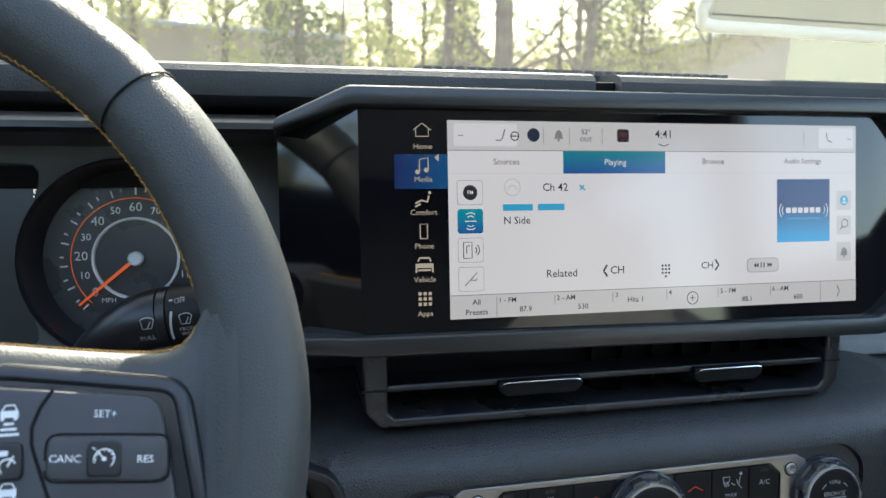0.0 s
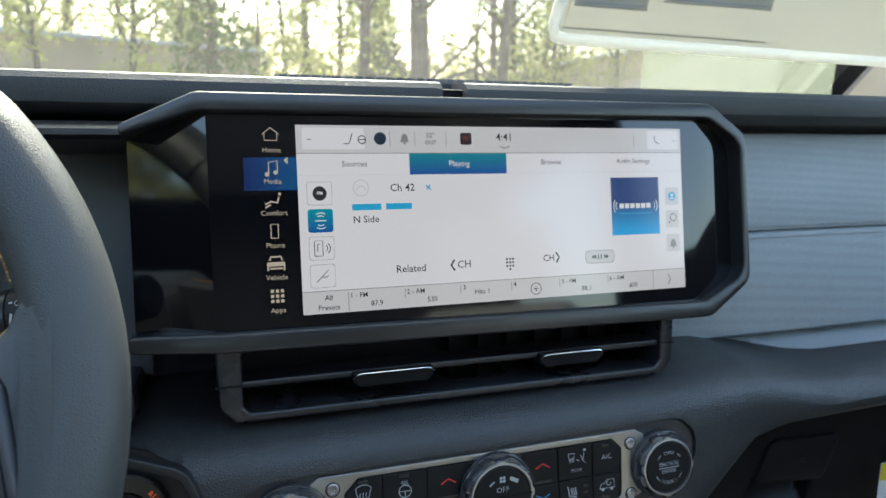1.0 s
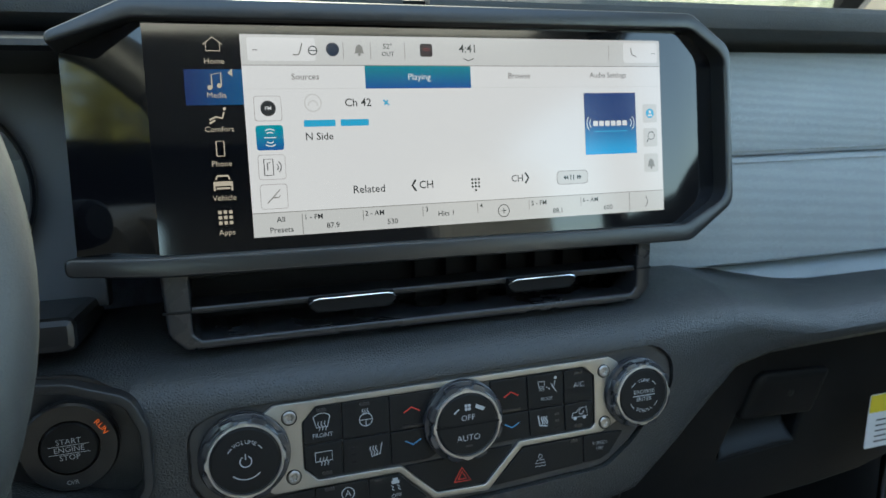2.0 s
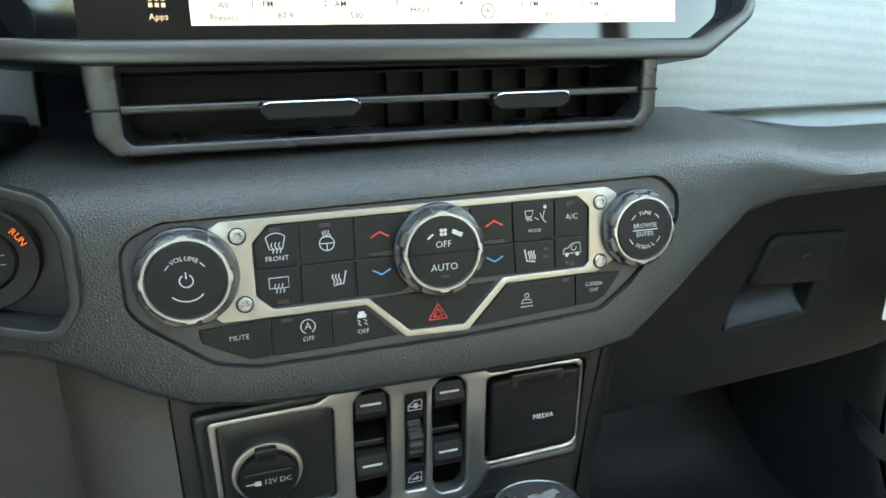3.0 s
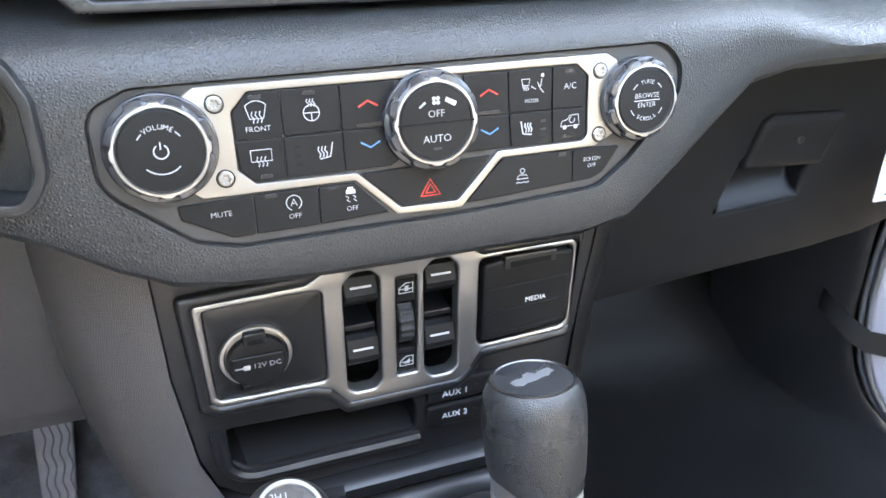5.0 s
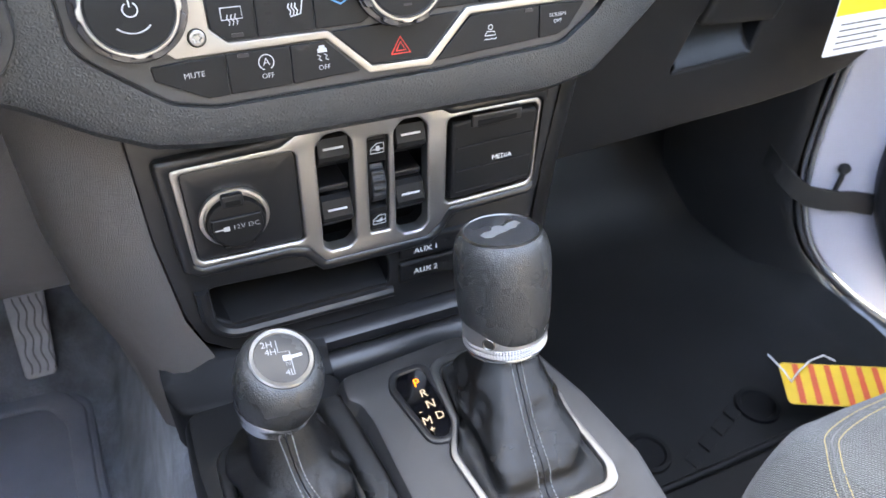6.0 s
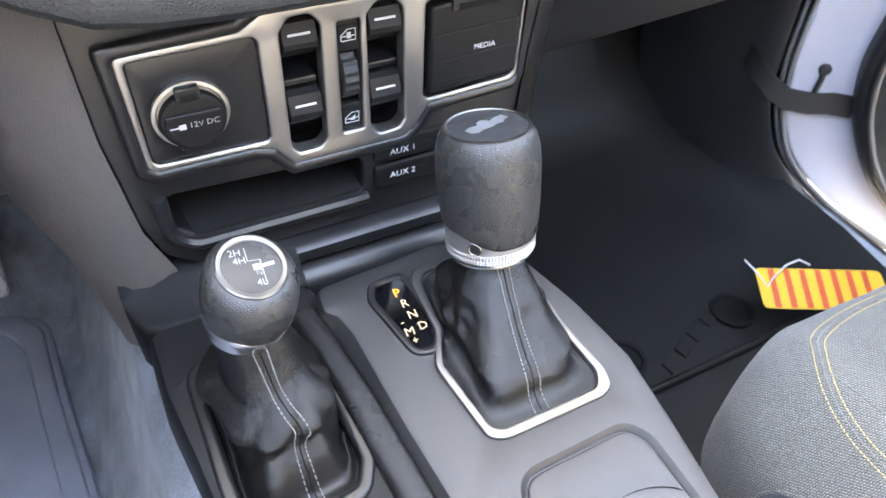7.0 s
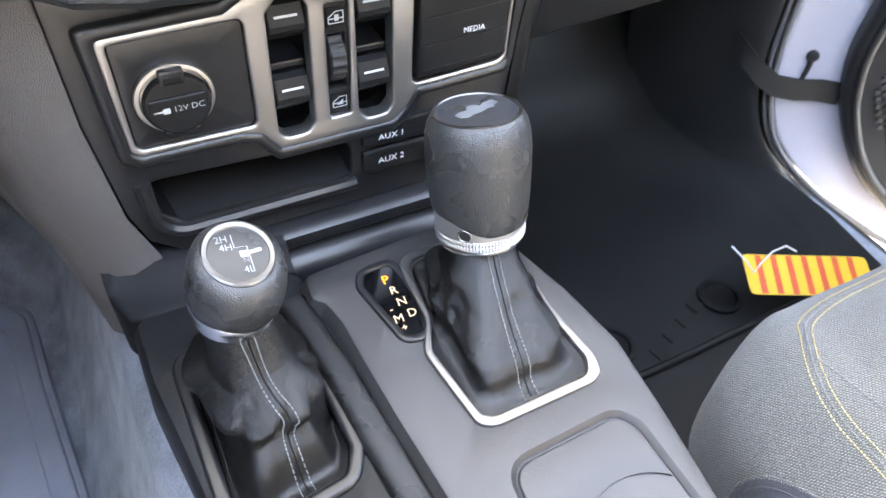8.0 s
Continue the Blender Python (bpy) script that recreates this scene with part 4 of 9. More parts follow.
def build_display():
    outer = [(-0.1962, sz(1.3985)), (-0.158, sz(1.4165)), (0.1785, sz(1.4165)), (0.2085, sz(1.3955)), (0.2085, sz(1.2950)), (0.1745, sz(1.2725)), (-0.15, sz(1.2762)), (-0.1968, sz(1.2800))]
    inner = [(-0.1964, sz(1.3925)), (-0.1575, sz(1.4060)), (0.1780, sz(1.4062)), (0.2030, sz(1.3900)), (0.2030, sz(1.2995)), (0.1700, sz(1.2835)), (-0.15, sz(1.2870)), (-0.1970, sz(1.2890))]
    # a channel open at its driver end, where the glass runs out
    bm = bmesh.new()
    prism(bm, rnd(outer + inner[::-1], 0.014, 6), -0.045, 0.0075, 0.0020, 3)
    part("frame", bm, FRAME, display, "satin black frame with chamfered corners")
    bm = bmesh.new()
    prism(bm, inset(rnd(outer, 0.014, 5), 0.004), -0.050, -0.022)
    part("back_shell", bm, BLACK, display)
    # glass: flat in the middle, falling away at both ends
    cols = [(-0.1943, -0.0170, 1.3925, 1.2885), (-0.176, -0.0096, 1.3990, 1.2870), (-0.1525, 0.0, 1.4070, 1.2860),
            (-0.10, 0.0, 1.4070, 1.2855), (0.10, 0.0, 1.4070, 1.2835), (0.168, 0.0, 1.4070, 1.2830), (0.186, -0.0022, 1.4030, 1.2900), (0.2035, -0.0062, 1.3915, 1.2975)]
    bm = bmesh.new()
    loft(bm, [[(x, sz(a), w), (x, sz(b), w), (x, sz(b), w - 0.004), (x, sz(a), w - 0.004)] for x, w, a, b in cols])
    part("glass", bm, GLOSS, display, "glossy black cover glass", 12)
    # lit picture
    W = 0.0004
    E_WHITE = glow("screen_white", (0.80, 0.775, 0.88), 0.80)
    E_BAR = glow("screen_pale_grey", (0.74, 0.72, 0.80), 0.70)
    E_LINE = glow("screen_grey_line", (0.40, 0.38, 0.40), 0.5)
    E_INK = glow("screen_ink", (0.035, 0.035, 0.04), 0.6)
    E_GREY = glow("screen_grey_ink", (0.22, 0.21, 0.22), 0.7)
    E_WARM = glow("screen_warm_white", (0.80, 0.68, 0.60), 0.55)
    E_TAB = glow("screen_tab_blue", (0.01, 0.10, 0.48), 0.62, (0.0, 0.30, 0.40), 1, (sz(1.3714), sz(1.3840)))
    E_MEDIA = glow("screen_media_blue", (0.004, 0.022, 0.16), 0.62, (0.0, 0.10, 0.32), 0, (-0.1335, -0.104))
    E_COVER = glow("screen_cover_blue", (0.0, 0.36, 0.85), 0.8, (0.0, 0.020, 0.17), 1, (sz(1.332), sz(1.352)))
    E_CYAN = glow("screen_cyan", (0.03, 0.40, 0.75), 0.8)
    E_APP = glow("screen_app_blue", (0.01, 0.10, 0.42), 0.75, (0.0, 0.32, 0.45), 1, (sz(1.339), sz(1.352)))
    E_DARKAPP = glow("screen_dark_app", (0.03, 0.012, 0.012), 0.6)
    E_RED = glow("screen_red", (0.35, 0.05, 0.05), 0.6)

    def area(name, x0, z0, x1, z1, lay, mat, r=0.0):
        b = bmesh.new()
        fill(b, [(x, y) for x, y in rect(x0, sz(z0), x1, sz(z1), r)], W + lay * 0.00012)
        return part(name, b, mat, display)

    def say(s, x, z, h, mat, align="CENTER", lay=4, sx=1.0, bold=0.00003):
        return words(display, "lettering", s, h, x, sz(z), W + lay * 0.00012, mat, align, sx=sx, bold=bold)

    def mark(lines, mat, width=0.0005, fills=(), lay=4):
        return icon(display, "symbol", mat, W + lay * 0.00012, [[(x, sz(z)) for x, z in ln] for ln in lines], [[(x, sz(z)) for x, z in f] for f in fills], width)

    def bell(x, z):
        side = [(0.0029, 0.0), (0.0023, 0.0009), (0.0020, 0.0028), (0.0014, 0.0041), (0.0004, 0.0048)]
        return mark([], E_LINE, fills=[[(x + a, z + b) for a, b in side] + [(x - a, z + b) for a, b in side[::-1]], circle(x, z - 0.0007, 0.0008, 10)])

    area("page", -0.1040, 1.2932, 0.1580, 1.4000, 1, E_WHITE)
    area("status_bar", -0.1040, 1.3842, 0.1580, 1.4000, 2, E_BAR)
    area("status_line", -0.1040, 1.3838, 0.1580, 1.3842, 3, E_LINE)
    area("status_field", -0.1005, 1.3862, -0.0640, 1.3985, 3, E_WHITE, 0.0015)
    area("status_field", 0.1310, 1.3862, 0.1560, 1.3985, 3, E_WHITE, 0.0015)
    area("tab_bar", -0.1040, 1.3715, 0.1580, 1.3717, 2, E_BAR)
    area("playing_tab", -0.0370, 1.3714, 0.0266, 1.3838, 4, E_TAB)
    area("preset_line", -0.1040, 1.3058, 0.1580, 1.3062, 3, E_LINE)
    area("preset_bar", -0.1040, 1.2932, 0.1580, 1.3058, 2, E_BAR)
    area("media_tile", -0.1335, 1.3635, -0.1040, 1.3818, 2, E_MEDIA)
    area("album_cover", 0.1015, 1.3302, 0.1388, 1.3678, 3, E_COVER)
    for x in (-0.0774, -0.0430, -0.0074, 0.0269, 0.0609, 0.0967):
        area("preset_rule", x - 0.0002, 1.2990 if x > -0.07 else 1.2935, x + 0.0002, 1.3045, 3, E_LINE)
    area("preset_rule", 0.1318, 1.2935, 0.1322, 1.3058, 3, E_LINE)
    for x in (-0.0485, -0.0330, -0.0130, 0.1205):
        area("status_rule", x - 0.00015, 1.3875, x + 0.00015, 1.3965, 3, E_LINE)
    # nav column
    for s, z in (("Home", 1.3858), ("Media", 1.3684), ("Comfort", 1.3509), ("Phone", 1.3330), ("Vehicle", 1.3152), ("Apps", 1.2970)):
        say(s, -0.1178, z, 0.0029, E_WARM, bold=0.0)
    nx = -0.1180
    mark([[(nx - 0.0048, 1.3945), (nx, 1.3982), (nx + 0.0048, 1.3945)], [(nx - 0.0035, 1.3950), (nx - 0.0035, 1.3912), (nx + 0.0035, 1.3912), (nx + 0.0035, 1.3950)]], E_WARM)
    mark([[(nx - 0.0018, 1.3724), (nx - 0.0018, 1.3790), (nx + 0.0030, 1.3800), (nx + 0.0030, 1.3734)]], E_WARM, 0.0007, [circle(nx - 0.0029, 1.3724, 0.0013, 10), circle(nx + 0.0019, 1.3734, 0.0013, 10)])
    mark([], E_WARM, fills=[[(-0.1115, 1.3800), (-0.1090, 1.3778), (-0.1090, 1.3822)]])
    mark([[(nx - 0.0045, 1.3558), (nx - 0.001, 1.3574), (nx + 0.0022, 1.3566), (nx + 0.0032, 1.3598)], [(nx - 0.0045, 1.3540), (nx - 0.0015, 1.3556)]], E_WARM, 0.0010, [circle(nx + 0.0036, 1.3615, 0.0009, 8)])
    mark([[(nx - 0.0020, 1.3371), (nx + 0.0020, 1.3371), (nx + 0.0020, 1.3448), (nx - 0.0020, 1.3448), (nx - 0.0020, 1.3371)]], E_WARM, 0.0006)
    mark([[(nx - 0.0035, 1.3248), (nx - 0.0028, 1.3268), (nx + 0.0028, 1.3268), (nx + 0.0035, 1.3248)], [(nx - 0.0048, 1.3225), (nx + 0.0048, 1.3225)], [(nx - 0.0035, 1.3203), (nx + 0.0035, 1.3203)],
          [(nx - 0.0045, 1.3191), (nx - 0.0045, 1.3238)], [(nx + 0.0045, 1.3191), (nx + 0.0045, 1.3238)]], E_WARM, 0.0010, [rect(nx - 0.0040, 1.3215, nx + 0.0040, 1.3239)])
    mark([], E_WARM, fills=[rect(nx + i * 0.0028 - 0.0009, 1.3050 + k * 0.0028 - 0.0009, nx + i * 0.0028 + 0.0009, 1.3050 + k * 0.0028 + 0.0009) for i in (-1, 0, 1) for k in (-1, 0, 1)])
    # status bar
    say("--", -0.0965, 1.3922, 0.0030, E_INK)
    say("--", 0.1530, 1.3922, 0.0030, E_INK)
    mark([[(-0.0765, 1.3895), (-0.0735, 1.3895), (-0.0725, 1.3912), (-0.0712, 1.3955)]], E_GREY, 0.0007)
    mark([arc(-0.0655, 1.3918, 0.0023, 0, 360), [(-0.0678, 1.3918), (-0.0632, 1.3918)]], E_INK, 0.0006)
    mark([], glow("screen_navy", (0.01, 0.02, 0.06), 0.6), fills=[circle(-0.0545, 1.3925, 0.0037, 20)])
    bell(-0.0395, 1.3905)
    say("52\u00b0", -0.0230, 1.3944, 0.0028, E_INK)
    say("OUT", -0.0230, 1.3902, 0.0024, E_INK)
    area("app_chip", 0.0000 - 0.0038, 1.3890, 0.0036, 1.3962, 4, E_DARKAPP, 0.0014)
    mark([arc(0.0, 1.3915, 0.0022, 30, 150), arc(0.0, 1.3915, 0.0011, 30, 150)], E_RED, 0.0005, lay=5)
    say("4:41", 0.0258, 1.3935, 0.0046, E_INK)
    mark([[(0.0225, 1.3882), (0.0258, 1.3868), (0.0291, 1.3882)]], E_INK, 0.0005)
    mark([[(0.1365, 1.3955), (0.1372, 1.3912), (0.1405, 1.3900)]], E_GREY, 0.0007)
    # tabs
    say("Sources", -0.0705, 1.3778, 0.0033, E_GREY)
    say("Playing", -0.0052, 1.3776, 0.0035, E_WHITE, lay=6)
    say("Browse", 0.0580, 1.3782, 0.0033, E_GREY)
    say("Audio Settings", 0.1195, 1.3785, 0.0031, E_GREY)
    # source chips
    for z, mt in ((1.3613, E_WHITE), (1.3459, E_APP), (1.3303, E_WHITE), (1.3146, E_WHITE)):
        area("chip_edge", -0.0991, z - 0.0066, -0.0845, z + 0.0066, 2, E_LINE if mt == E_WHITE else E_APP, 0.0018)
        area("chip", -0.0989, z - 0.0064, -0.0847, z + 0.0064, 3, mt, 0.0017)
    mark([], E_INK, fills=[circle(-0.0917, 1.3613, 0.0041, 20)])
    say("FM", -0.0917, 1.3613, 0.0020, E_WHITE, lay=6)
    mark([arc(-0.0917, 1.3459, 0.0028, 50, 130, 6), arc(-0.0917, 1.3459, 0.0045, 55, 125, 6), arc(-0.0917, 1.3459, 0.0028, 230, 310, 6), arc(-0.0917, 1.3459, 0.0045, 235, 305, 6), [(-0.0950, 1.3459), (-0.0884, 1.3459)]], E_WHITE, 0.0006)
    mark([[(-0.0960, 1.3260), (-0.0912, 1.3260), (-0.0912, 1.3346), (-0.0960, 1.3346), (-0.0960, 1.3260)], [(-0.0942, 1.3285), (-0.0942, 1.3325), (-0.0925, 1.3328)], arc(-0.0905, 1.3303, 0.0020, -50, 50, 6), arc(-0.0905, 1.3303, 0.0036, -50, 50, 6)], E_INK, 0.0005)
    mark([[(-0.0955, 1.3112), (-0.0915, 1.3150), (-0.0885, 1.3182)], [(-0.0925, 1.3140), (-0.0895, 1.3140), (-0.0885, 1.3150)]], E_LINE, 0.0006)
    mark([arc(-0.0673, 1.3640, 0.0046, 0, 360), arc(-0.0673, 1.3625, 0.0026, 0, 180)], E_BAR, 0.0007)
    say("Ch 42", -0.0497, 1.3637, 0.0043, E_INK, "LEFT")
    mark([[(-0.0272, 1.3650), (-0.0240, 1.3622)], [(-0.0268, 1.3624), (-0.0246, 1.3650)]], E_CYAN, 0.0009)
    # the artist line stands as two plain bars
    area("title_bar", -0.0730, 1.3512, -0.0555, 1.3548, 3, E_CYAN, 0.0005)
    area("title_bar", -0.0525, 1.3512, -0.0365, 1.3548, 3, E_CYAN, 0.0005)
    say("N Side", -0.0728, 1.3458, 0.0040, E_INK, "LEFT")
    say("Related", -0.0481, 1.3160, 0.0043, E_INK, "LEFT")
    mark([[(-0.0108, 1.3200), (-0.0130, 1.3168), (-0.0108, 1.3136)]], E_INK, 0.0012)
    say("CH", -0.0090, 1.3168, 0.0044, E_INK, "LEFT")
    mark([], E_INK, fills=[circle(0.0264 + i * 0.0021, 1.3165 + k * 0.0021, 0.00075, 8) for i in (-1, 0, 1) for k in (-1, 0, 1)] + [circle(0.0264, 1.3123, 0.00075, 8)])
    say("CH", 0.0495, 1.3178, 0.0040, E_INK, "LEFT")
    mark([[(0.0590, 1.3212), (0.0612, 1.3180), (0.0590, 1.3148)]], E_INK, 0.0012)
    area("transport_edge", 0.0805, 1.3128, 0.1025, 1.3212, 2, E_LINE, 0.003)
    area("transport", 0.0808, 1.3131, 0.1022, 1.3209, 3, E_BAR, 0.003)
    mark([[(0.0902, 1.3155), (0.0902, 1.3185)], [(0.0922, 1.3155), (0.0922, 1.3185)]], E_INK, 0.0007,
         [[(0.0868, 1.3155), (0.0868, 1.3185), (0.0850, 1.3170)], [(0.0885, 1.3155), (0.0885, 1.3185), (0.0867, 1.3170)], [(0.0945, 1.3155), (0.0945, 1.3185), (0.0963, 1.3170)], [(0.0962, 1.3155), (0.0962, 1.3185), (0.0980, 1.3170)]])
    # album cover: the channel mark as plain shapes
    for k in range(6):
        x0 = 0.1075 + k * 0.0042
        area("mark_bar", x0, 1.3476, x0 + 0.0034, 1.3508, 5, E_WHITE, 0.0006)
    mark([arc(0.1078, 1.3492, 0.0030, 130, 230, 6), arc(0.1092, 1.3492, 0.0062, 140, 220, 6), arc(0.1322, 1.3492, 0.0030, -50, 50, 6), arc(0.1310, 1.3492, 0.0062, -40, 40, 6)], E_WHITE, 0.0006, lay=5)
    area("mark_bar", 0.108, 1.3440, 0.132, 1.3446, 5, E_CYAN)
    for z in (1.3548, 1.3397, 1.3237):
        area("side_chip", 0.1440, z - 0.0058, 0.1545, z + 0.0058, 3, E_BAR, 0.0012)
    mark([], E_CYAN, fills=[circle(0.1492, 1.3548, 0.0030, 16)])
    mark([], E_WHITE, fills=[circle(0.1492, 1.3556, 0.0010, 10), rect(0.1476, 1.3530, 0.1508, 1.3540)], lay=5)
    mark([arc(0.1498, 1.3408, 0.0024, 0, 360), [(0.1482, 1.3390), (0.1462, 1.3368)]], E_INK, 0.0005)
    bell(0.1492, 1.3213)
    # presets
    say("All", -0.0890, 1.3020, 0.0030, E_INK)
    say("Presets", -0.0890, 1.2965, 0.0030, E_INK)
    for n, a, b, x in (("1 - FM", "87.9", -0.0645, -0.0765), ("2 - AM", "530", -0.0300, -0.0420), ("5 - FM", "88.1", 0.0765, 0.0622), ("6 - AM", "600", 0.1120, 0.0978)):
        say(n, x, 1.3025, 0.0028, E_INK, "LEFT")
        say(a, b + 0.004, 1.2972, 0.0030, E_INK)
    say("3", -0.0060, 1.3028, 0.0028, E_INK, "LEFT")
    say("Hits 1", 0.0070, 1.2998, 0.0030, E_INK)
    say("4", 0.0282, 1.3028, 0.0028, E_INK, "LEFT")
    mark([arc(0.0438, 1.2992, 0.0036, 0, 360, 24), [(0.0422, 1.2992), (0.0454, 1.2992)], [(0.0438, 1.2976), (0.0438, 1.3008)]], E_INK, 0.0005)
    mark([[(0.1440, 1.3030), (0.1458, 1.2996), (0.1440, 1.2962)]], E_INK, 0.0005)


build_display()


# ---------------------------------------------------------------- instrument cluster
def build_cluster():
    cm = on_plane(-0.284, 0.5707, 1.3087, 0.2)
    c = thing("instrument_cluster", cm, "round analogue speedometer beside a dark driver display", "instrument cluster")
    bm = bmesh.new()
    plate(bm, rect(-0.24, -0.075, 0.094, 0.098), [circle(0, 0, 0.0575, 48), rnd([(-0.18, -0.052), (-0.052, -0.052), (-0.062, 0.0), (-0.048, 0.058), (-0.18, 0.058)], 0.008)], -0.02, 0.0, 0.002)
    part("fascia", bm, FASCIA, c, "grey gauge fascia")
    bm = bmesh.new()
    lathe(bm, [(0.0575, -0.03), (0.0612, 0.010), (0.0600, 0.013), (0.0582, 0.010), (0.0545, -0.018)], 56)
    bmesh.ops.delete(bm, geom=[f for f in bm.faces if all(abs(v.co.z + 0.018) < 1e-5 for v in f.verts) or all(abs(v.co.z + 0.03) < 1e-5 for v in f.verts)], context="FACES")
    part("bezel", bm, SATIN, c, "satin black gauge hood ring")
    bm = bmesh.new()
    prism(bm, circle(0, 0, 0.0565, 48), -0.025, -0.0185)
    part("dial", bm, DIAL, c, "dark speedometer dial")
    w = -0.0180
    icon(c, "dial_ring", PRINT_BRIGHT, w, [arc(0, 0, 0.0257, 0, 360, 48)], width=0.0013)
    bm = bmesh.new()
    lathe(bm, [(0.0255, w), (0.0262, w + 0.0022), (0.0250, w + 0.0022), (0.0246, w)], 48)
    bmesh.ops.delete(bm, geom=[f for f in bm.faces if all(abs(v.co.z - w) < 1e-5 for v in f.verts) and f.calc_area() > 1e-6], context="FACES")
    part("inner_ring", bm, PRINT_BRIGHT, c, "pale inner dial ring")
    icon(c, "red_arc", ORANGE, w, [arc(0, 0, 0.0385, 225, 60, 40)], width=0.0005)
    ticks = []
    a0, da = 224.0, -1.93
    for i in range(0, 66):
        a = a0 + da * i * 2
        if i % 5 == 0 or i % 5 == 2:
            r0 = 0.0405 if i % 5 == 0 else 0.0425
            ticks.append([(r0 * math.cos(radians(a)), r0 * math.sin(radians(a))), (0.0450 * math.cos(radians(a)), 0.0450 * math.sin(radians(a)))])
    icon(c, "ticks", PRINT_BRIGHT, w + 0.0001, ticks[:28], width=0.0010)
    for i, s in enumerate(("0", "10", "20", "30", "40", "50", "60", "70", "80", "90", "100", "110", "120")):
        a = radians(220 - 21.8 * i)
        words(c, "numeral", s, 0.0056 if i % 2 == 0 else 0.0044, 0.0325 * math.cos(a), 0.0325 * math.sin(a), w + 0.0002, PRINT_BRIGHT)
    words(c, "legend", "MPH", 0.0030, -0.0170, -0.0262, w + 0.0002, PRINT_BRIGHT)
    bm = bmesh.new()
    a = radians(220)
    ca, sa = math.cos(a), math.sin(a)
    pts = [(-0.004 * ca + 0.0012 * sa, -0.004 * sa - 0.0012 * ca), (0.044 * ca + 0.0006 * sa, 0.044 * sa - 0.0006 * ca), (0.044 * ca - 0.0006 * sa, 0.044 * sa + 0.0006 * ca), (-0.004 * ca - 0.0012 * sa, -0.004 * sa + 0.0012 * ca)]
    prism(bm, pts, w + 0.0025, w + 0.0040)
    part("needle", bm, glow("lit_needle", (0.9, 0.16, 0.05), 0.6), c, "red-orange needle")
    bm = bmesh.new()
    lathe(bm, [(0.0046, w + 0.001), (0.0046, w + 0.0050), (0.0038, w + 0.0060)], 24)
    part("needle_hub", bm, PRINT_BRIGHT, c, "grey needle hub")
    bm = bmesh.new()
    bite = [(0.0592 * math.cos(radians(a)), 0.0592 * math.sin(radians(a))) for a in range(228, 131, -6)]
    prism(bm, [(-0.19, -0.058), (-0.040, -0.058)] + bite + [(-0.040, 0.064), (-0.19, 0.064)], -0.024, -0.016)
    part("driver_display", bm, glow("driver_display_blue", (0.030, 0.045, 0.065), 0.3, rough=0.3), c, "dim blue driver display")
    words(c, "numeral", "52", 0.0050, -0.0545, 0.0415, -0.0155, LITCLEAR)
    words(c, "numeral", "F", 0.0036, -0.0632, 0.0212, -0.0155, LITCLEAR)
    words(c, "numeral", "E", 0.0036, -0.0640, -0.0238, -0.0155, LITCLEAR)
    icon(c, "fuel_symbol", LITCLEAR, -0.0155, [], [rect(-0.0625, -0.003, -0.0600, 0.001), [(-0.0655, -0.001), (-0.0635, 0.001), (-0.0635, -0.003)]])
    icon(c, "fuel_bar", LITCLEAR, -0.0155, [[(-0.0590, -0.007), (-0.0588, -0.014), (-0.0570, -0.0215)]], width=0.0016)
    # hood trim over the cluster, running on from the display frame
    bm = bmesh.new()
    loft(bm, [[(x, 0.0800, 0.066), (x, 0.0765, 0.0725), (x, 0.0745, 0.0745), (x, 0.0712, 0.0745), (x, 0.0690, 0.0715), (x, 0.0690, 0.0), (x, 0.0865, 0.0)] for x in (-0.33, -0.1, 0.0890)])
    part("hood", bm, FRAME, c, "dark grey hood over the gauges")
    bm = bmesh.new()
    box(bm, -0.33, -0.086, -0.02, 0.088, -0.068, 0.085, 0.004)
    part("lower_cowl", bm, SATIN, c)


build_cluster()


# ---------------------------------------------------------------- steering wheel and wiper stalk
SWELL = [(0.145, 0.0122), (0.150, 0.0126), (0.156, 0.0138), (0.160, 0.0155), (0.165, 0.0177), (0.170, 0.0195), (0.175, 0.0188), (0.180, 0.0150), (0.20, 0.0)]


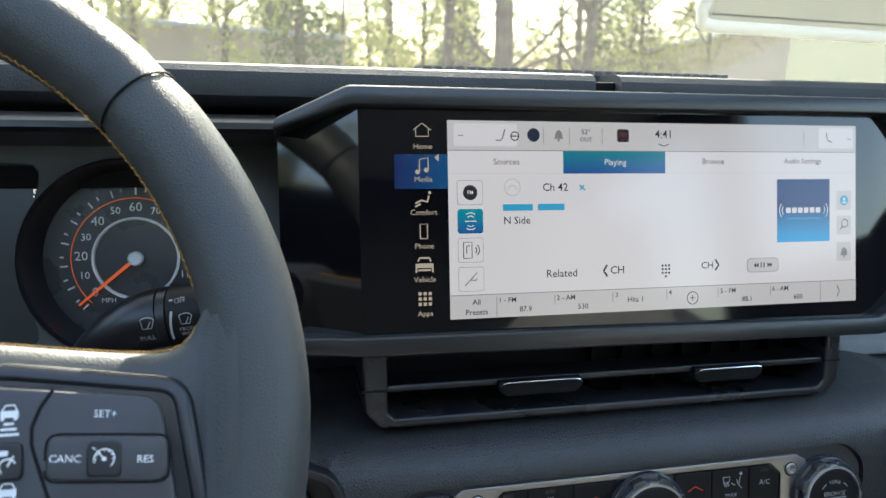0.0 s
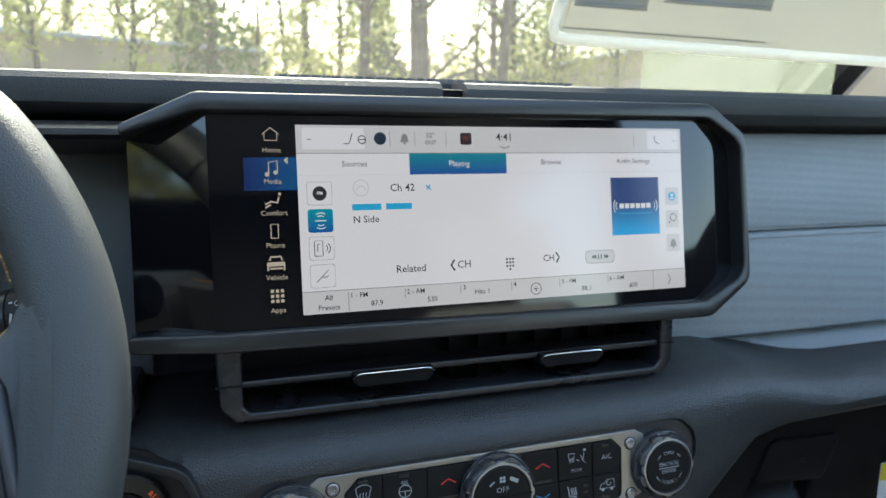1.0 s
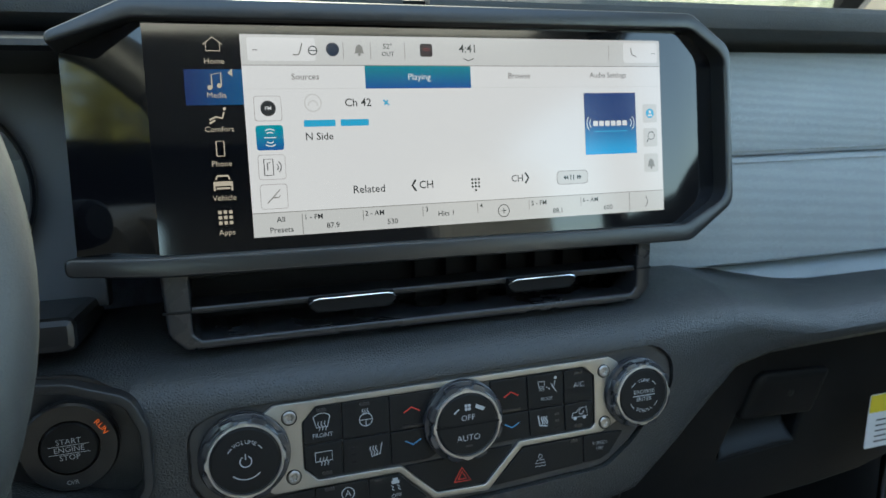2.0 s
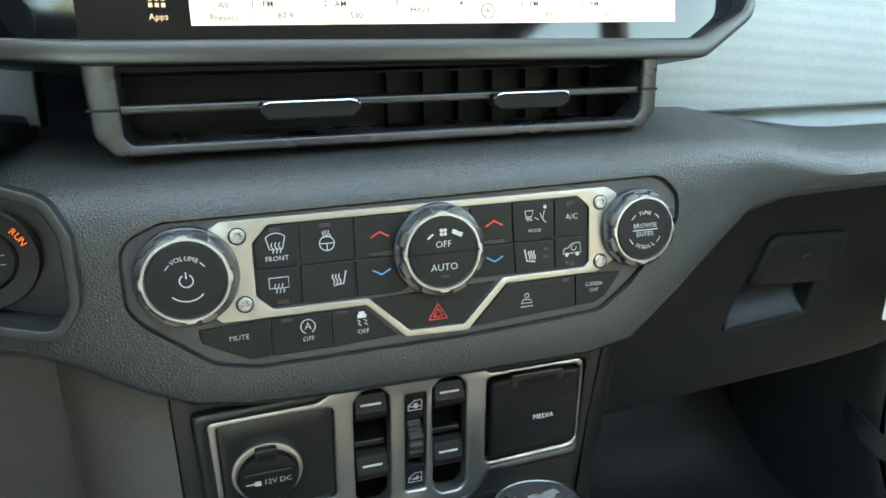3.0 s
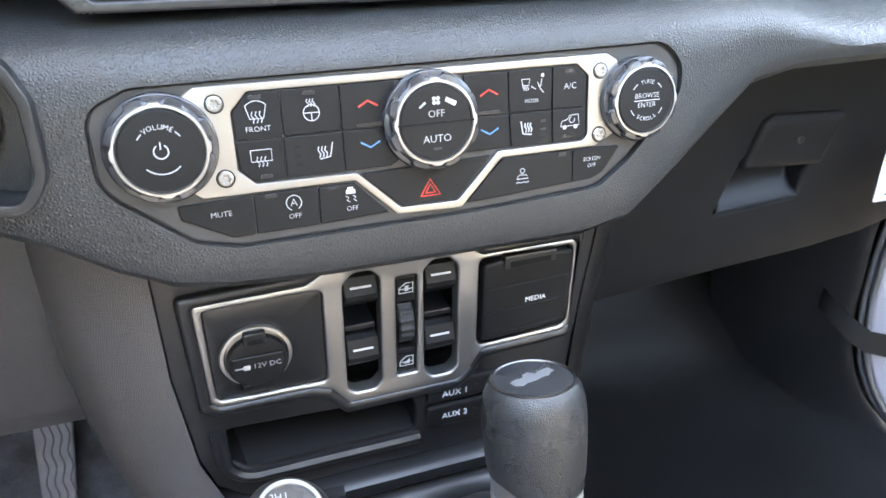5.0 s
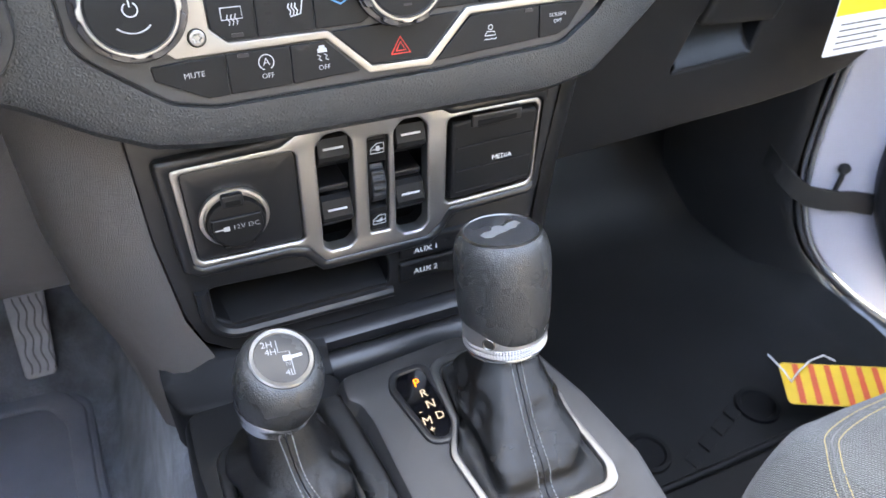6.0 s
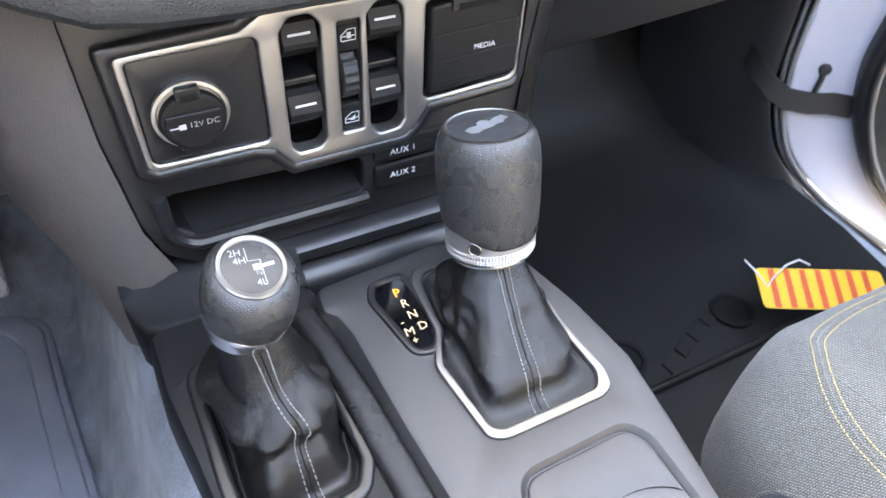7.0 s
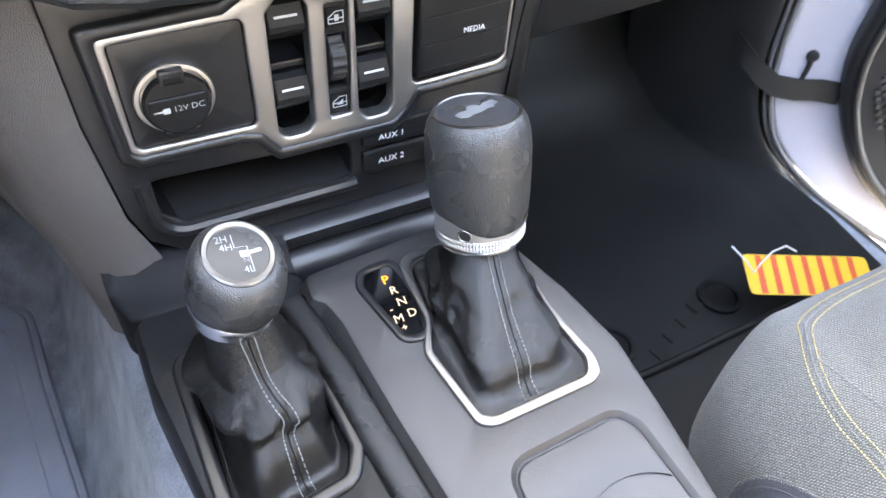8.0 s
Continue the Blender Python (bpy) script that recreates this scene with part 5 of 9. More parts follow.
def build_wheel():
    wm = on_plane(-0.3726, 0.3514, 1.3092, math.tan(0.4879))
    s = thing("steering_wheel", wm, "black leather steering wheel with gold stitching and cruise buttons", "steering wheel")
    R, n, k = 0.1712, 96, 18
    seam = 41
    bm = bmesh.new()
    rings = []
    for i in range(n):
        a = 2 * math.pi * i / n
        d = abs((math.degrees(a) - seam + 180) % 360 - 180)
        sw = 1 - 0.05 * math.exp(-(d / 0.8) ** 2)
        ring = []
        for j in range(k):
            b = 2 * math.pi * j / k
            r = R + 0.0166 * sw * math.cos(b)
            ring.append((r * math.cos(a), r * math.sin(a), 0.0195 * sw * math.sin(b)))
        rings.append(ring)
    vs = [[bm.verts.new(p) for p in r] for r in rings]
    for i in range(n):
        a, b = vs[i - 1], vs[i]
        for j in range(k):
            bm.faces.new((a[j], a[(j + 1) % k], b[(j + 1) % k], b[j]))
    part("rim", bm, WHEEL, s, "black grained leather rim", 80)
    bm = bmesh.new()
    a0 = radians(seam)
    pts = []
    for j in range(33):
        b = -2.0 + 5.2 * j / 32
        r = R + 0.0164 * math.cos(b)
        pts.append((r * math.cos(a0), r * math.sin(a0), 0.0193 * math.sin(b)))
    tube(bm, pts, 0.0005, 6)
    part("rim_seam", bm, BLACK, s, "dark seam across the rim")
    # stitches along the inner edge
    bm = bmesh.new()
    for i in range(200):
        a = radians(16 + i * 0.60)
        b = radians(170 + (2.5 if i % 2 else -2.5))
        b2 = radians(170 - (3 if i % 2 else -3))
        r, r2 = R + 0.0169 * math.cos(b), R + 0.0169 * math.cos(b2)
        a2 = a + 0.0019 / R
        tube(bm, [(r * math.cos(a), r * math.sin(a), 0.0198 * math.sin(b)), (r2 * math.cos(a2), r2 * math.sin(a2), 0.0198 * math.sin(b2))], 0.00036, 5)
    tagged(part("stitching", bm, GOLD, s, "gold thread along the inner rim"), kind="stuff")
    # spokes: one each side, swelling into the rim, one below
    for sx in (1, -1):
        bm = bmesh.new()
        xs = [0.080, 0.100, 0.115, 0.127, 0.136, 0.1415, 0.1455, 0.1485, 0.1505, 0.1530, 0.158, 0.164, 0.170, 0.176]
        tops = [0.0273, 0.0245, 0.0225, 0.0211, 0.0205, 0.0211, 0.0228, 0.0262, 0.0305, 0.0365, 0.043, 0.048, 0.050, 0.050]
        bots = [-0.050, -0.052, -0.054, -0.056, -0.058, -0.060, -0.062, -0.064, -0.066, -0.069, -0.073, -0.076, -0.078, -0.080]
        hs = [0.0120, 0.0120, 0.0120, 0.0120, 0.0120, 0.0121, 0.0122, 0.0125, 0.0130, 0.0140, 0.0183, 0.0192, 0.0193, 0.018]
        rings = []
        for x, t, b, h in zip(xs, tops, bots, hs):
            half = [(t, -0.010), (t, 0.002), (t - 0.0006, 0.0052), (t - 0.0022, 0.0082), (t - 0.0050, h - 0.0022), (t - 0.0090, h - 0.0005), (t - 0.014, h)]
            low = [(b + 0.012, h), (b + 0.006, h - 0.001), (b, 0.002), (b, -0.010)]
            ring = []
            for y, z in half + low:
                q = math.hypot(x, y)
                if z > h - 0.0025 and q > 0.150:
                    drop = h - z
                    z = lerp(q, SWELL) - drop
                    if x > 0.147:
                        crest = 0.0195 * math.sqrt(max(0.0, 1 - ((q - R) / 0.0166) ** 2)) - 0.0008
                        f = max(0.0, min(1.0, (t - y) / 0.035))
                        f = f * f * (3 - 2 * f)
                        wx = max(0.0, min(1.0, (x - 0.147) / 0.012))
                        z += (crest + (z - crest) * f - z) * wx
                ring.append((sx * x, y, z))
            rings.append(ring)
        loft(bm, rings)
        part("spoke", bm, WHEEL, s, "leather-wrapped spoke", 75)
        bm = bmesh.new()
        table = list(zip(xs, tops))
        for i in range(44):
            x = 0.083 + i * 0.00155
            if x > 0.1495:
                break
            u = 0.0006 if i % 2 else -0.0006
            tube(bm, [(sx * x, lerp(x, table) + 0.0002, 0.0030 + u), (sx * (x + 0.0014), lerp(x + 0.0014, table) + 0.0002, 0.0030 - u)], 0.00045, 5)
        tagged(part("stitching", bm, GOLD, s, "gold thread along the spoke"), kind="stuff")
    bm = bmesh.new()
    prism(bm, rnd([(-0.028, -0.165), (0.028, -0.165), (0.040, -0.06), (-0.040, -0.06)], 0.01), -0.010, 0.010, 0.004)
    part("spoke", bm, WHEEL, s, "leather-wrapped lower spoke")
    bm = bmesh.new()
    prism(bm, rnd([(-0.085, 0.030), (0.085, 0.030), (0.088, -0.03), (0.05, -0.075), (-0.05, -0.075), (-0.088, -0.03)], 0.02, 5), -0.03, 0.026, 0.012, 4)
    part("hub_pad", bm, WHEEL, s, "smooth airbag cover")
    # grey surround and button field, right and left
    for sx in (1, -1):
        bm = bmesh.new()
        outer = rnd([(sx * 0.083, 0.0205), (sx * 0.1487, 0.0107), (sx * 0.1600, -0.052), (sx * 0.083, -0.054)], 0.0125, 9)
        rings = []
        for k, w in ((0.0, 0.004), (0.0, 0.0130), (0.0006, 0.0143), (0.0022, 0.0152), (0.0040, 0.0158), (0.0048, 0.0156), (0.0056, 0.0145)):
            rings.append([(x, y, w) for x, y in inset(outer, k)])
        loft(bm, rings)
        part("button_surround", bm, SURROUND, s, "glossy dark button surround", 40)
        bm = bmesh.new()
        field = rnd([(sx * 0.083, 0.0125), (sx * 0.1403, 0.0048), (sx * 0.1490, -0.048), (sx * 0.083, -0.049)], 0.0075, 7)
        prism(bm, field, 0.012, 0.0176, 0.0012, 3)
        part("button_field", bm, KEYPAD, s, "soft black switch pad")
    bm = bmesh.new()
    gap = [(0.1096, 0.0092), (0.1062, 0.0040), (0.1041, -0.0019), (0.1043, -0.0070), (0.1059, -0.0121), (0.1096, -0.0228), (0.114, -0.034), (0.119, -0.047)]
    stroke(bm, gap, 0.0011, 0.01775)
    part("button_gap", bm, BLACK, s)
    bm = bmesh.new()
    prism(bm, rnd([(0.1086, -0.0179), (0.1433, -0.0210), (0.1431, -0.0074), (0.1086, -0.0046)], 0.0035), 0.0172, 0.0188, 0.0012, 3)
    part("button", bm, KEYPAD, s)
    icon(s, "button_gap", BLACK, 0.01772, [rnd([(0.1082, -0.0183), (0.1437, -0.0214), (0.1435, -0.0070), (0.1082, -0.0042)], 0.0038) + [(0.1082, -0.0120)]], width=0.0007)
    bm = bmesh.new()
    prism(bm, rnd([(0.1199, -0.0180), (0.1304, -0.0189), (0.1302, -0.0076), (0.1198, -0.0067)], 0.0022), 0.0172, 0.0193, 0.0009)
    part("button", bm, SATIN, s)
    for t_, x, y, w in (("SET+", 0.1248, 0.0005, 0.0179), ("CANC", 0.1141, -0.0120, 0.0190), ("RES", 0.1368, -0.0139, 0.0190)):
        words(s, "legend", t_, 0.0022, x, y, w, PRINT_BRIGHT, rot=-4.5)
    gx, gy = 0.1252, -0.0128
    icon(s, "gauge_symbol", PRINT_BRIGHT, 0.0195, [arc(gx, gy, 0.0029, -50, 200, 18), [(gx, gy), (gx - 0.0022, gy + 0.0025)], [(gx - 0.0034, gy + 0.0036), (gx - 0.0026, gy + 0.0029)]] +
         [[(gx + 0.0022 * math.cos(radians(t)), gy + 0.0022 * math.sin(radians(t))), (gx + 0.0029 * math.cos(radians(t)), gy + 0.0029 * math.sin(radians(t)))] for t in range(0, 200, 30)], [circle(gx, gy, 0.0007, 8)], 0.0004)
    for y0, cx in ((0.0028, 0.0978), (-0.0200, 0.0985)):
        icon(s, "car_symbol", PRINT_BRIGHT, 0.0179, [[(cx - 0.0020, y0 + 0.0008), (cx - 0.0012, y0 + 0.0023), (cx + 0.0012, y0 + 0.0023), (cx + 0.0020, y0 + 0.0008)]], [rect(cx - 0.0025, y0 - 0.0014, cx + 0.0025, y0 + 0.0007), rect(cx - 0.0023, y0 - 0.0022, cx - 0.0013, y0 - 0.0014), rect(cx + 0.0013, y0 - 0.0022, cx + 0.0023, y0 - 0.0014)], 0.0004)
        for i in range(3):
            icon(s, "bar_symbol", PRINT_BRIGHT, 0.0179, [[(cx - 0.0014 - 0.0008 * i, y0 - 0.0032 - 0.0016 * i), (cx + 0.0014 + 0.0008 * i, y0 - 0.0032 - 0.0016 * i)]], width=0.0008)
    bm = bmesh.new()
    prism(bm, rnd([(0.0880, -0.0165), (0.1026, -0.0172), (0.1020, -0.0060), (0.0880, -0.0055)], 0.0022), 0.0172, 0.0190, 0.0009)
    part("button", bm, SATIN, s)
    icon(s, "distance_symbol", PRINT_BRIGHT, 0.0192, [arc(0.0985, -0.0128, 0.0022, 20, 230, 12), [(0.0985, -0.0128), (0.1000, -0.0098)]], [rect(0.0960, -0.0098, 0.0985, -0.0082)], 0.0005)


build_wheel()


def build_stalk():
    c0 = Vector((-0.2480, 0.4690, 1.3050))
    d = Vector((1.0, -0.12, 0.13)).normalized()
    m = Matrix.Translation(c0) @ d.to_track_quat("Z", "Y").to_matrix().to_4x4()
    s = thing("wiper_stalk", m, "black wiper stalk with white symbols behind the wheel", "stalk")
    bm = bmesh.new()
    back = m.inverted()
    arm = [(-0.2504, 0.4693, 1.3047), (-0.2560, 0.4700, 1.3036), (-0.2630, 0.4708, 1.3012), (-0.2700, 0.472, 1.2975), (-0.2770, 0.473, 1.2925), (-0.2840, 0.475, 1.286), (-0.292, 0.477, 1.276)]
    tube(bm, arm, [0.0146, 0.0145, 0.0140, 0.0130, 0.0118, 0.0105, 0.0095], 36)
    bm.transform(back)
    part("arm", bm, SATIN, s, sharp=40)
    bm = bmesh.new()
    lathe(bm, [(0.0140, -0.0026), (0.0147, -0.0022), (0.0147, 0.0018), (0.0140, 0.0022)], 36)
    part("collar", bm, SATIN, s)
    bm = bmesh.new()
    lathe(bm, [(0.0140, 0.0023), (0.0148, 0.0028), (0.0146, 0.022), (0.0135, 0.030), (0.010, 0.033)], 36)
    part("twist_end", bm, BUTTON, s, sharp=40)
    inv = m.inverted()

    def wrap(o):
        """Lays flat lettering, drawn in x and height, on the round stalk."""
        for v in o.data.vertices:
            x, z = v.co.x, v.co.y
            q = c0 + d * ((x - c0.x) / d.x)
            h = max(-0.0142, min(0.0142, z - 0.0006 - q.z))
            y = q.y - math.sqrt(0.01515 ** 2 - h * h)
            v.co = inv @ Vector((x, y, q.z + h))

    for t_, size, x, z in (("PULL", 0.0023, -0.2559, 1.2995), ("FRONT", 0.0019, -0.2369, 1.3045), ("WIPER", 0.0019, -0.2367, 1.3018), ("OFF", 0.0021, -0.2412, 1.3170)):
        wrap(words(s, "legend", t_, size, x, z, 0, PRINT, rot=9))
    for x, z, k in ((-0.2560, 1.3066, 1.0), (-0.2385, 1.3090, 0.95)):
        wrap(icon(s, "wiper_symbol", PRINT, 0, [[(x + a * k, z + b * k) for a, b in ln] for ln in ([(-0.0032, 0.0018), (-0.0020, -0.0024), (0.0020, -0.0020), (0.0030, 0.0022)], [(-0.0032, 0.0018), (-0.0016, 0.0028), (0.0, 0.0031), (0.0016, 0.0030), (0.0030, 0.0022)], [(0.0, -0.0022), (0.0014, 0.0012)])], width=0.0004))
    wrap(icon(s, "index_bar", PRINT, 0, [[(-0.2449, 1.3125), (-0.2452, 1.3100), (-0.2453, 1.3060), (-0.2450, 1.3020), (-0.2444, 1.2985)]], width=0.0011))
    wrap(icon(s, "index_bar", PRINT, 0, [[(-0.2462, 1.3168), (-0.2446, 1.3171)]], width=0.0006))


build_stalk()


# ---------------------------------------------------------------- climate panel
def knob(parent, x, y, r, tall, name, label):
    """A lugged, smoked knob with a chrome face ring and a black cap."""
    step = lambda c, lo, hi: max(0.0, min(1.0, (c - lo) / (hi - lo)))
    at = Matrix.Translation((x, y, 0))
    bm = bmesh.new()
    lathe(bm, [(r * 0.97, -0.002), (r * 1.0, 0.0005), (r * 1.0, tall * 0.42), (r * 0.985, tall * 0.52), (r * 0.95, tall * 0.56)], 96, at)
    k = part(name, bm, CLEAR, parent, label, 40)
    bm = bmesh.new()
    lug = lambda a, q, h: q * (1 + (0.085 * step(math.cos(8 * a + math.pi), -0.1, 0.35) if tall * 0.5 < h < tall - 0.0002 else 0.0))
    lathe(bm, [(r * 0.88, tall * 0.45), (r * 0.895, tall * 0.55), (r * 0.885, tall * 0.86), (r * 0.865, tall - 0.0006), (r * 0.82, tall)], 160, at, lug)
    part("lug_ring", bm, CLEAR, k, "smoked ring of eight lugs", 40)
    bm = bmesh.new()
    lug2 = lambda a, q, h: q * (1 + (0.045 * step(math.cos(4 * a), 0.82, 0.95) if q > r * 0.80 else 0))
    lathe(bm, [(r * 0.830, tall - 0.0012), (r * 0.832, tall + 0.0004), (r * 0.815, tall + 0.0011), (r * 0.775, tall + 0.0012), (r * 0.755, tall - 0.001)], 160, at, lug2)
    part("chrome_ring", bm, SILVER, k, "satin bright ring round the cap", 40)
    bm = bmesh.new()
    lathe(bm, [(r * 0.742, tall - 0.002), (r * 0.742, tall + 0.0003), (r * 0.71, tall + 0.0009), (r * 0.3, tall + 0.0012)], 64, at)
    part("cap", bm, BUTTON, k, "black button cap")
    return k


def build_climate():
    c = thing("climate_panel", HV, "black climate control panel with silver trim and three lugged knobs", "control panel")
    bm = bmesh.new()
    prism(bm, cl_poly, -0.011, 0.0, 0.001)
    part("base_plate", bm, CONSOLE, c, "satin dark grey base plate")
    bm = bmesh.new()
    prism(bm, inset(cl_poly, -0.0006), -0.0115, -0.0015)
    part("gasket", bm, DASH, c, "charcoal gasket round the panel")
    P = lambda pts, r=0.0015: rnd([(x, hz(z)) for x, z in pts], r)
    outer = P([(-0.1015, 1.2062), (0.1055, 1.2075), (0.1125, 1.2035), (0.1125, 1.1665), (0.1000, 1.1600), (0.0448, 1.1597), (0.0216, 1.1364), (-0.0128, 1.1374), (-0.0330, 1.1572), (-0.1040, 1.1570), (-0.1085, 1.1610), (-0.1090, 1.2010)], 0.002)
    inner = P([(-0.0790, 1.2028), (0.0880, 1.2035), (0.0950, 1.1970), (0.0950, 1.1665), (0.0925, 1.1634), (0.0428, 1.1632), (0.0196, 1.1402), (-0.0110, 1.1408), (-0.0318, 1.1606), (-0.0797, 1.1610), (-0.0872, 1.1680), (-0.0870, 1.1945)], 0.0022)
    bm = bmesh.new()
    plate(bm, outer, [inner], 0.0, 0.0022, 0.0006)
    part("silver_trim", bm, TRIMSILVER, c, "brushed satin silver trim")
    for x, z in ((-0.0935, 1.1985), (-0.0930, 1.1652), (0.1018, 1.1990), (0.1020, 1.1660)):
        bm = bmesh.new()
        lathe(bm, [(0.0037, 0.002), (0.0037, 0.0028), (0.0031, 0.0034), (0.0020, 0.0035), (0.0013, 0.0029)], 48, Matrix.Translation((x, hz(z), 0)), lambda a, q, h: q * (1 + (0.22 * math.cos(6 * a) if q < 0.0021 else 0)))
        part("screw", bm, SCREW, c, "dull steel star screw")
        bm = bmesh.new()
        lathe(bm, [(0.0043, 0.0018), (0.0043, 0.0025), (0.0038, 0.0025)], 20, Matrix.Translation((x, hz(z), 0)))
        part("screw_recess", bm, BLACK, c)

    def button(pts, r=0.001, mat=BUTTON, top=0.0014):
        b = bmesh.new()
        prism(b, inset(P(pts, r), 0.00025), -0.001, top, 0.0005)
        return part("button", b, mat, c)

    zt, zm, zb = 1.2026, 1.1812, 1.1616
    button([(-0.0785, zt), (-0.0645, zt), (-0.0650, zm), (-0.0866, zm), (-0.0866, 1.1945)])
    button([(-0.0645, zt), (-0.0372, zt), (-0.0374, zm), (-0.0650, zm)])
    button([(-0.0866, zm), (-0.0650, zm), (-0.0655, zb), (-0.0795, zb), (-0.0866, 1.1680)])
    button([(-0.0650, zm), (-0.0374, zm), (-0.0374, zb), (-0.0655, zb)])
    button([(-0.0372, zt), (-0.0100, zt), (-0.0100, zm), (-0.0374, zm)])
    button([(-0.0374, zm), (-0.0100, zm), (-0.0100, 1.1640), (-0.0145, zb), (-0.0374, zb)])
    button([(0.0250, zt), (0.0492, zt), (0.0496, zm), (0.0250, zm)])
    button([(0.0250, zm), (0.0496, zm), (0.0506, 1.1640), (0.0250, 1.1640)])
    button([(0.0492, zt), (0.0742, zt), (0.0742, zm), (0.0496, zm)])
    button([(0.0496, zm), (0.0742, zm), (0.0746, 1.1640), (0.0506, 1.1640)])
    button([(0.0742, zt), (0.0876, 1.2030), (0.0946, 1.1966), (0.0946, zm), (0.0742, zm)])
    button([(0.0742, zm), (0.0946, zm), (0.0946, 1.1668), (0.0922, 1.1640), (0.0746, 1.1640)])
    # lower row
    button([(-0.1158, 1.1548), (-0.0820, 1.1562), (-0.0824, 1.1368), (-0.0930, 1.1366), (-0.1150, 1.1480)])
    button([(-0.0820, 1.1562), (-0.0514, 1.1562), (-0.0519, 1.1372), (-0.0824, 1.1368)])
    button([(-0.0514, 1.1562), (-0.0335, 1.1562), (-0.0160, 1.1388), (-0.0519, 1.1372)])
    button([(-0.0310, 1.1600), (0.0400, 1.1618), (0.0192, 1.1408), (-0.0108, 1.1412)])
    button([(0.0452, 1.1586), (0.0870, 1.1592), (0.0870, 1.1412), (0.0236, 1.1376)])
    button([(0.0870, 1.1592), (0.1005, 1.1592), (0.1165, 1.1585), (0.1060, 1.1450), (0.0990, 1.1418), (0.0870, 1.1412)])
    w = 0.0017
    H = lambda x, z: (x, hz(z))

    def sym(lines, mat=PRINT, fills=(), width=0.00045):
        return icon(c, "symbol", mat, w, [[H(*p) for p in ln] for ln in lines], [[H(*p) for p in f] for f in fills], width)

    def say(s, x, z, h=0.0026, mat=PRINT, ww=w):
        return words(c, "legend", s, h * 0.87, x, hz(z), ww, mat)

    def heat(x, z, n=3, d=0.0017, s=0.0026):
        return [[(x + (i - (n - 1) / 2) * d, z + s), (x + (i - (n - 1) / 2) * d - 0.0006, z + s * 0.35), (x + (i - (n - 1) / 2) * d + 0.0006, z - s * 0.35), (x + (i - (n - 1) / 2) * d, z - s)] for i in range(n)]

    # status lamps, unlit
    for x, z in ((-0.0757, 1.2000), (-0.0512, 1.2000), (0.0838, 1.2000), (-0.0745, 1.1640), (0.0730 + 0.0105, 1.1668), (-0.0758 + 0.002, 1.1545), (-0.0455, 1.1545), (0.0800, 1.1572)):
        b = bmesh.new()
        prism(b, rect(x - 0.0028, hz(z) - 0.0009, x + 0.0028, hz(z) + 0.0009, 0.0005), 0.0010, 0.0018)
        part("status_lamp", b, GREYTRIM, c, "dark unlit status lamp")
    for x0, s in ((-0.0590, 1), (0.0690, 1)):
        for k in range(3):
            b = bmesh.new()
            z = 1.1760 - k * 0.0042
            prism(b, rect(x0 - 0.0014, hz(z) - 0.0006, x0 + 0.0014, hz(z) + 0.0006), 0.0010, 0.0017)
            part("status_lamp", b, GREYTRIM, c)
    sym([[(-0.0805, 1.1965), (-0.0790, 1.1905), (-0.0728, 1.1905), (-0.0712, 1.1965)], arc(-0.0758, 1.1920, 0.0064, 45, 135, 8)] + heat(-0.0758, 1.1912, 3, 0.0018, 0.0026))
    say("FRONT", -0.0758, 1.1858, 0.0028)
    sym([[(-0.0806, 1.1765), (-0.0712, 1.1765), (-0.0712, 1.1712), (-0.0806, 1.1712), (-0.0806, 1.1765)]] + heat(-0.0758, 1.1710, 3, 0.0018, 0.0024))
    sym([arc(-0.0510, 1.1910, 0.0037, 0, 360, 20), [(-0.0547, 1.1910), (-0.0473, 1.1910)], [(-0.0510, 1.1910), (-0.0510, 1.1873)]] + heat(-0.0510, 1.1955, 3, 0.0014, 0.0018))
    sym([[(-0.0425, 1.1765), (-0.0440, 1.1700), (-0.0490, 1.1692)]] + heat(-0.0475, 1.1725, 3, 0.0016, 0.0026), width=0.0006)
    for x in (-0.0240, 0.0385):
        sym([[(x - 0.0048, 1.1915), (x, 1.1942), (x + 0.0048, 1.1915)]], PRINT_RED, width=0.0008)
        sym([[(x - 0.0048, 1.1748), (x, 1.1722), (x + 0.0048, 1.1748)]], PRINT_BLUE, width=0.0008)
        b = bmesh.new()
        prism(b, rect(x - 0.006, hz(1.1822), x + 0.006, hz(1.1838), 0.0007), 0.0010, 0.0019)
        part("divider", b, SATIN, c)
    sym([[(0.0565, 1.1978), (0.0572, 1.1945), (0.0605, 1.1945), (0.0612, 1.1978), (0.0565, 1.1978)], [(0.0620, 1.1940), (0.0645, 1.1925)], [(0.0655, 1.1960), (0.0668, 1.1930), (0.0690, 1.1905)], [(0.0680, 1.1975), (0.0672, 1.1935)]] + heat(0.0588, 1.1935, 3, 0.0012, 0.0014), fills=[circle(0.0684, 1.1992, 0.0010, 8)])
    say("MODE", 0.0622, 1.1868, 0.0022)
    say("A/C", 0.0845, 1.1925, 0.0036)
    sym([[(0.0560, 1.1770), (0.0572, 1.1705), (0.0622, 1.1698)]] + heat(0.0602, 1.1735, 3, 0.0015, 0.0024), width=0.0008)
    sym([[(0.0792, 1.1720), (0.0800, 1.1750), (0.0825, 1.1752), (0.0845, 1.1775), (0.0895, 1.1778), (0.0902, 1.1722), (0.0792, 1.1720)], arc(0.0858, 1.1752, 0.0016, 100, 380, 8)], fills=[circle(0.0815, 1.1715, 0.0012, 8), circle(0.0880, 1.1715, 0.0012, 8)])
    say("MUTE", -0.0972, 1.1487, 0.0030)
    sym([arc(-0.0636, 1.1500, 0.0036, -60, 250, 20)], width=0.0005)
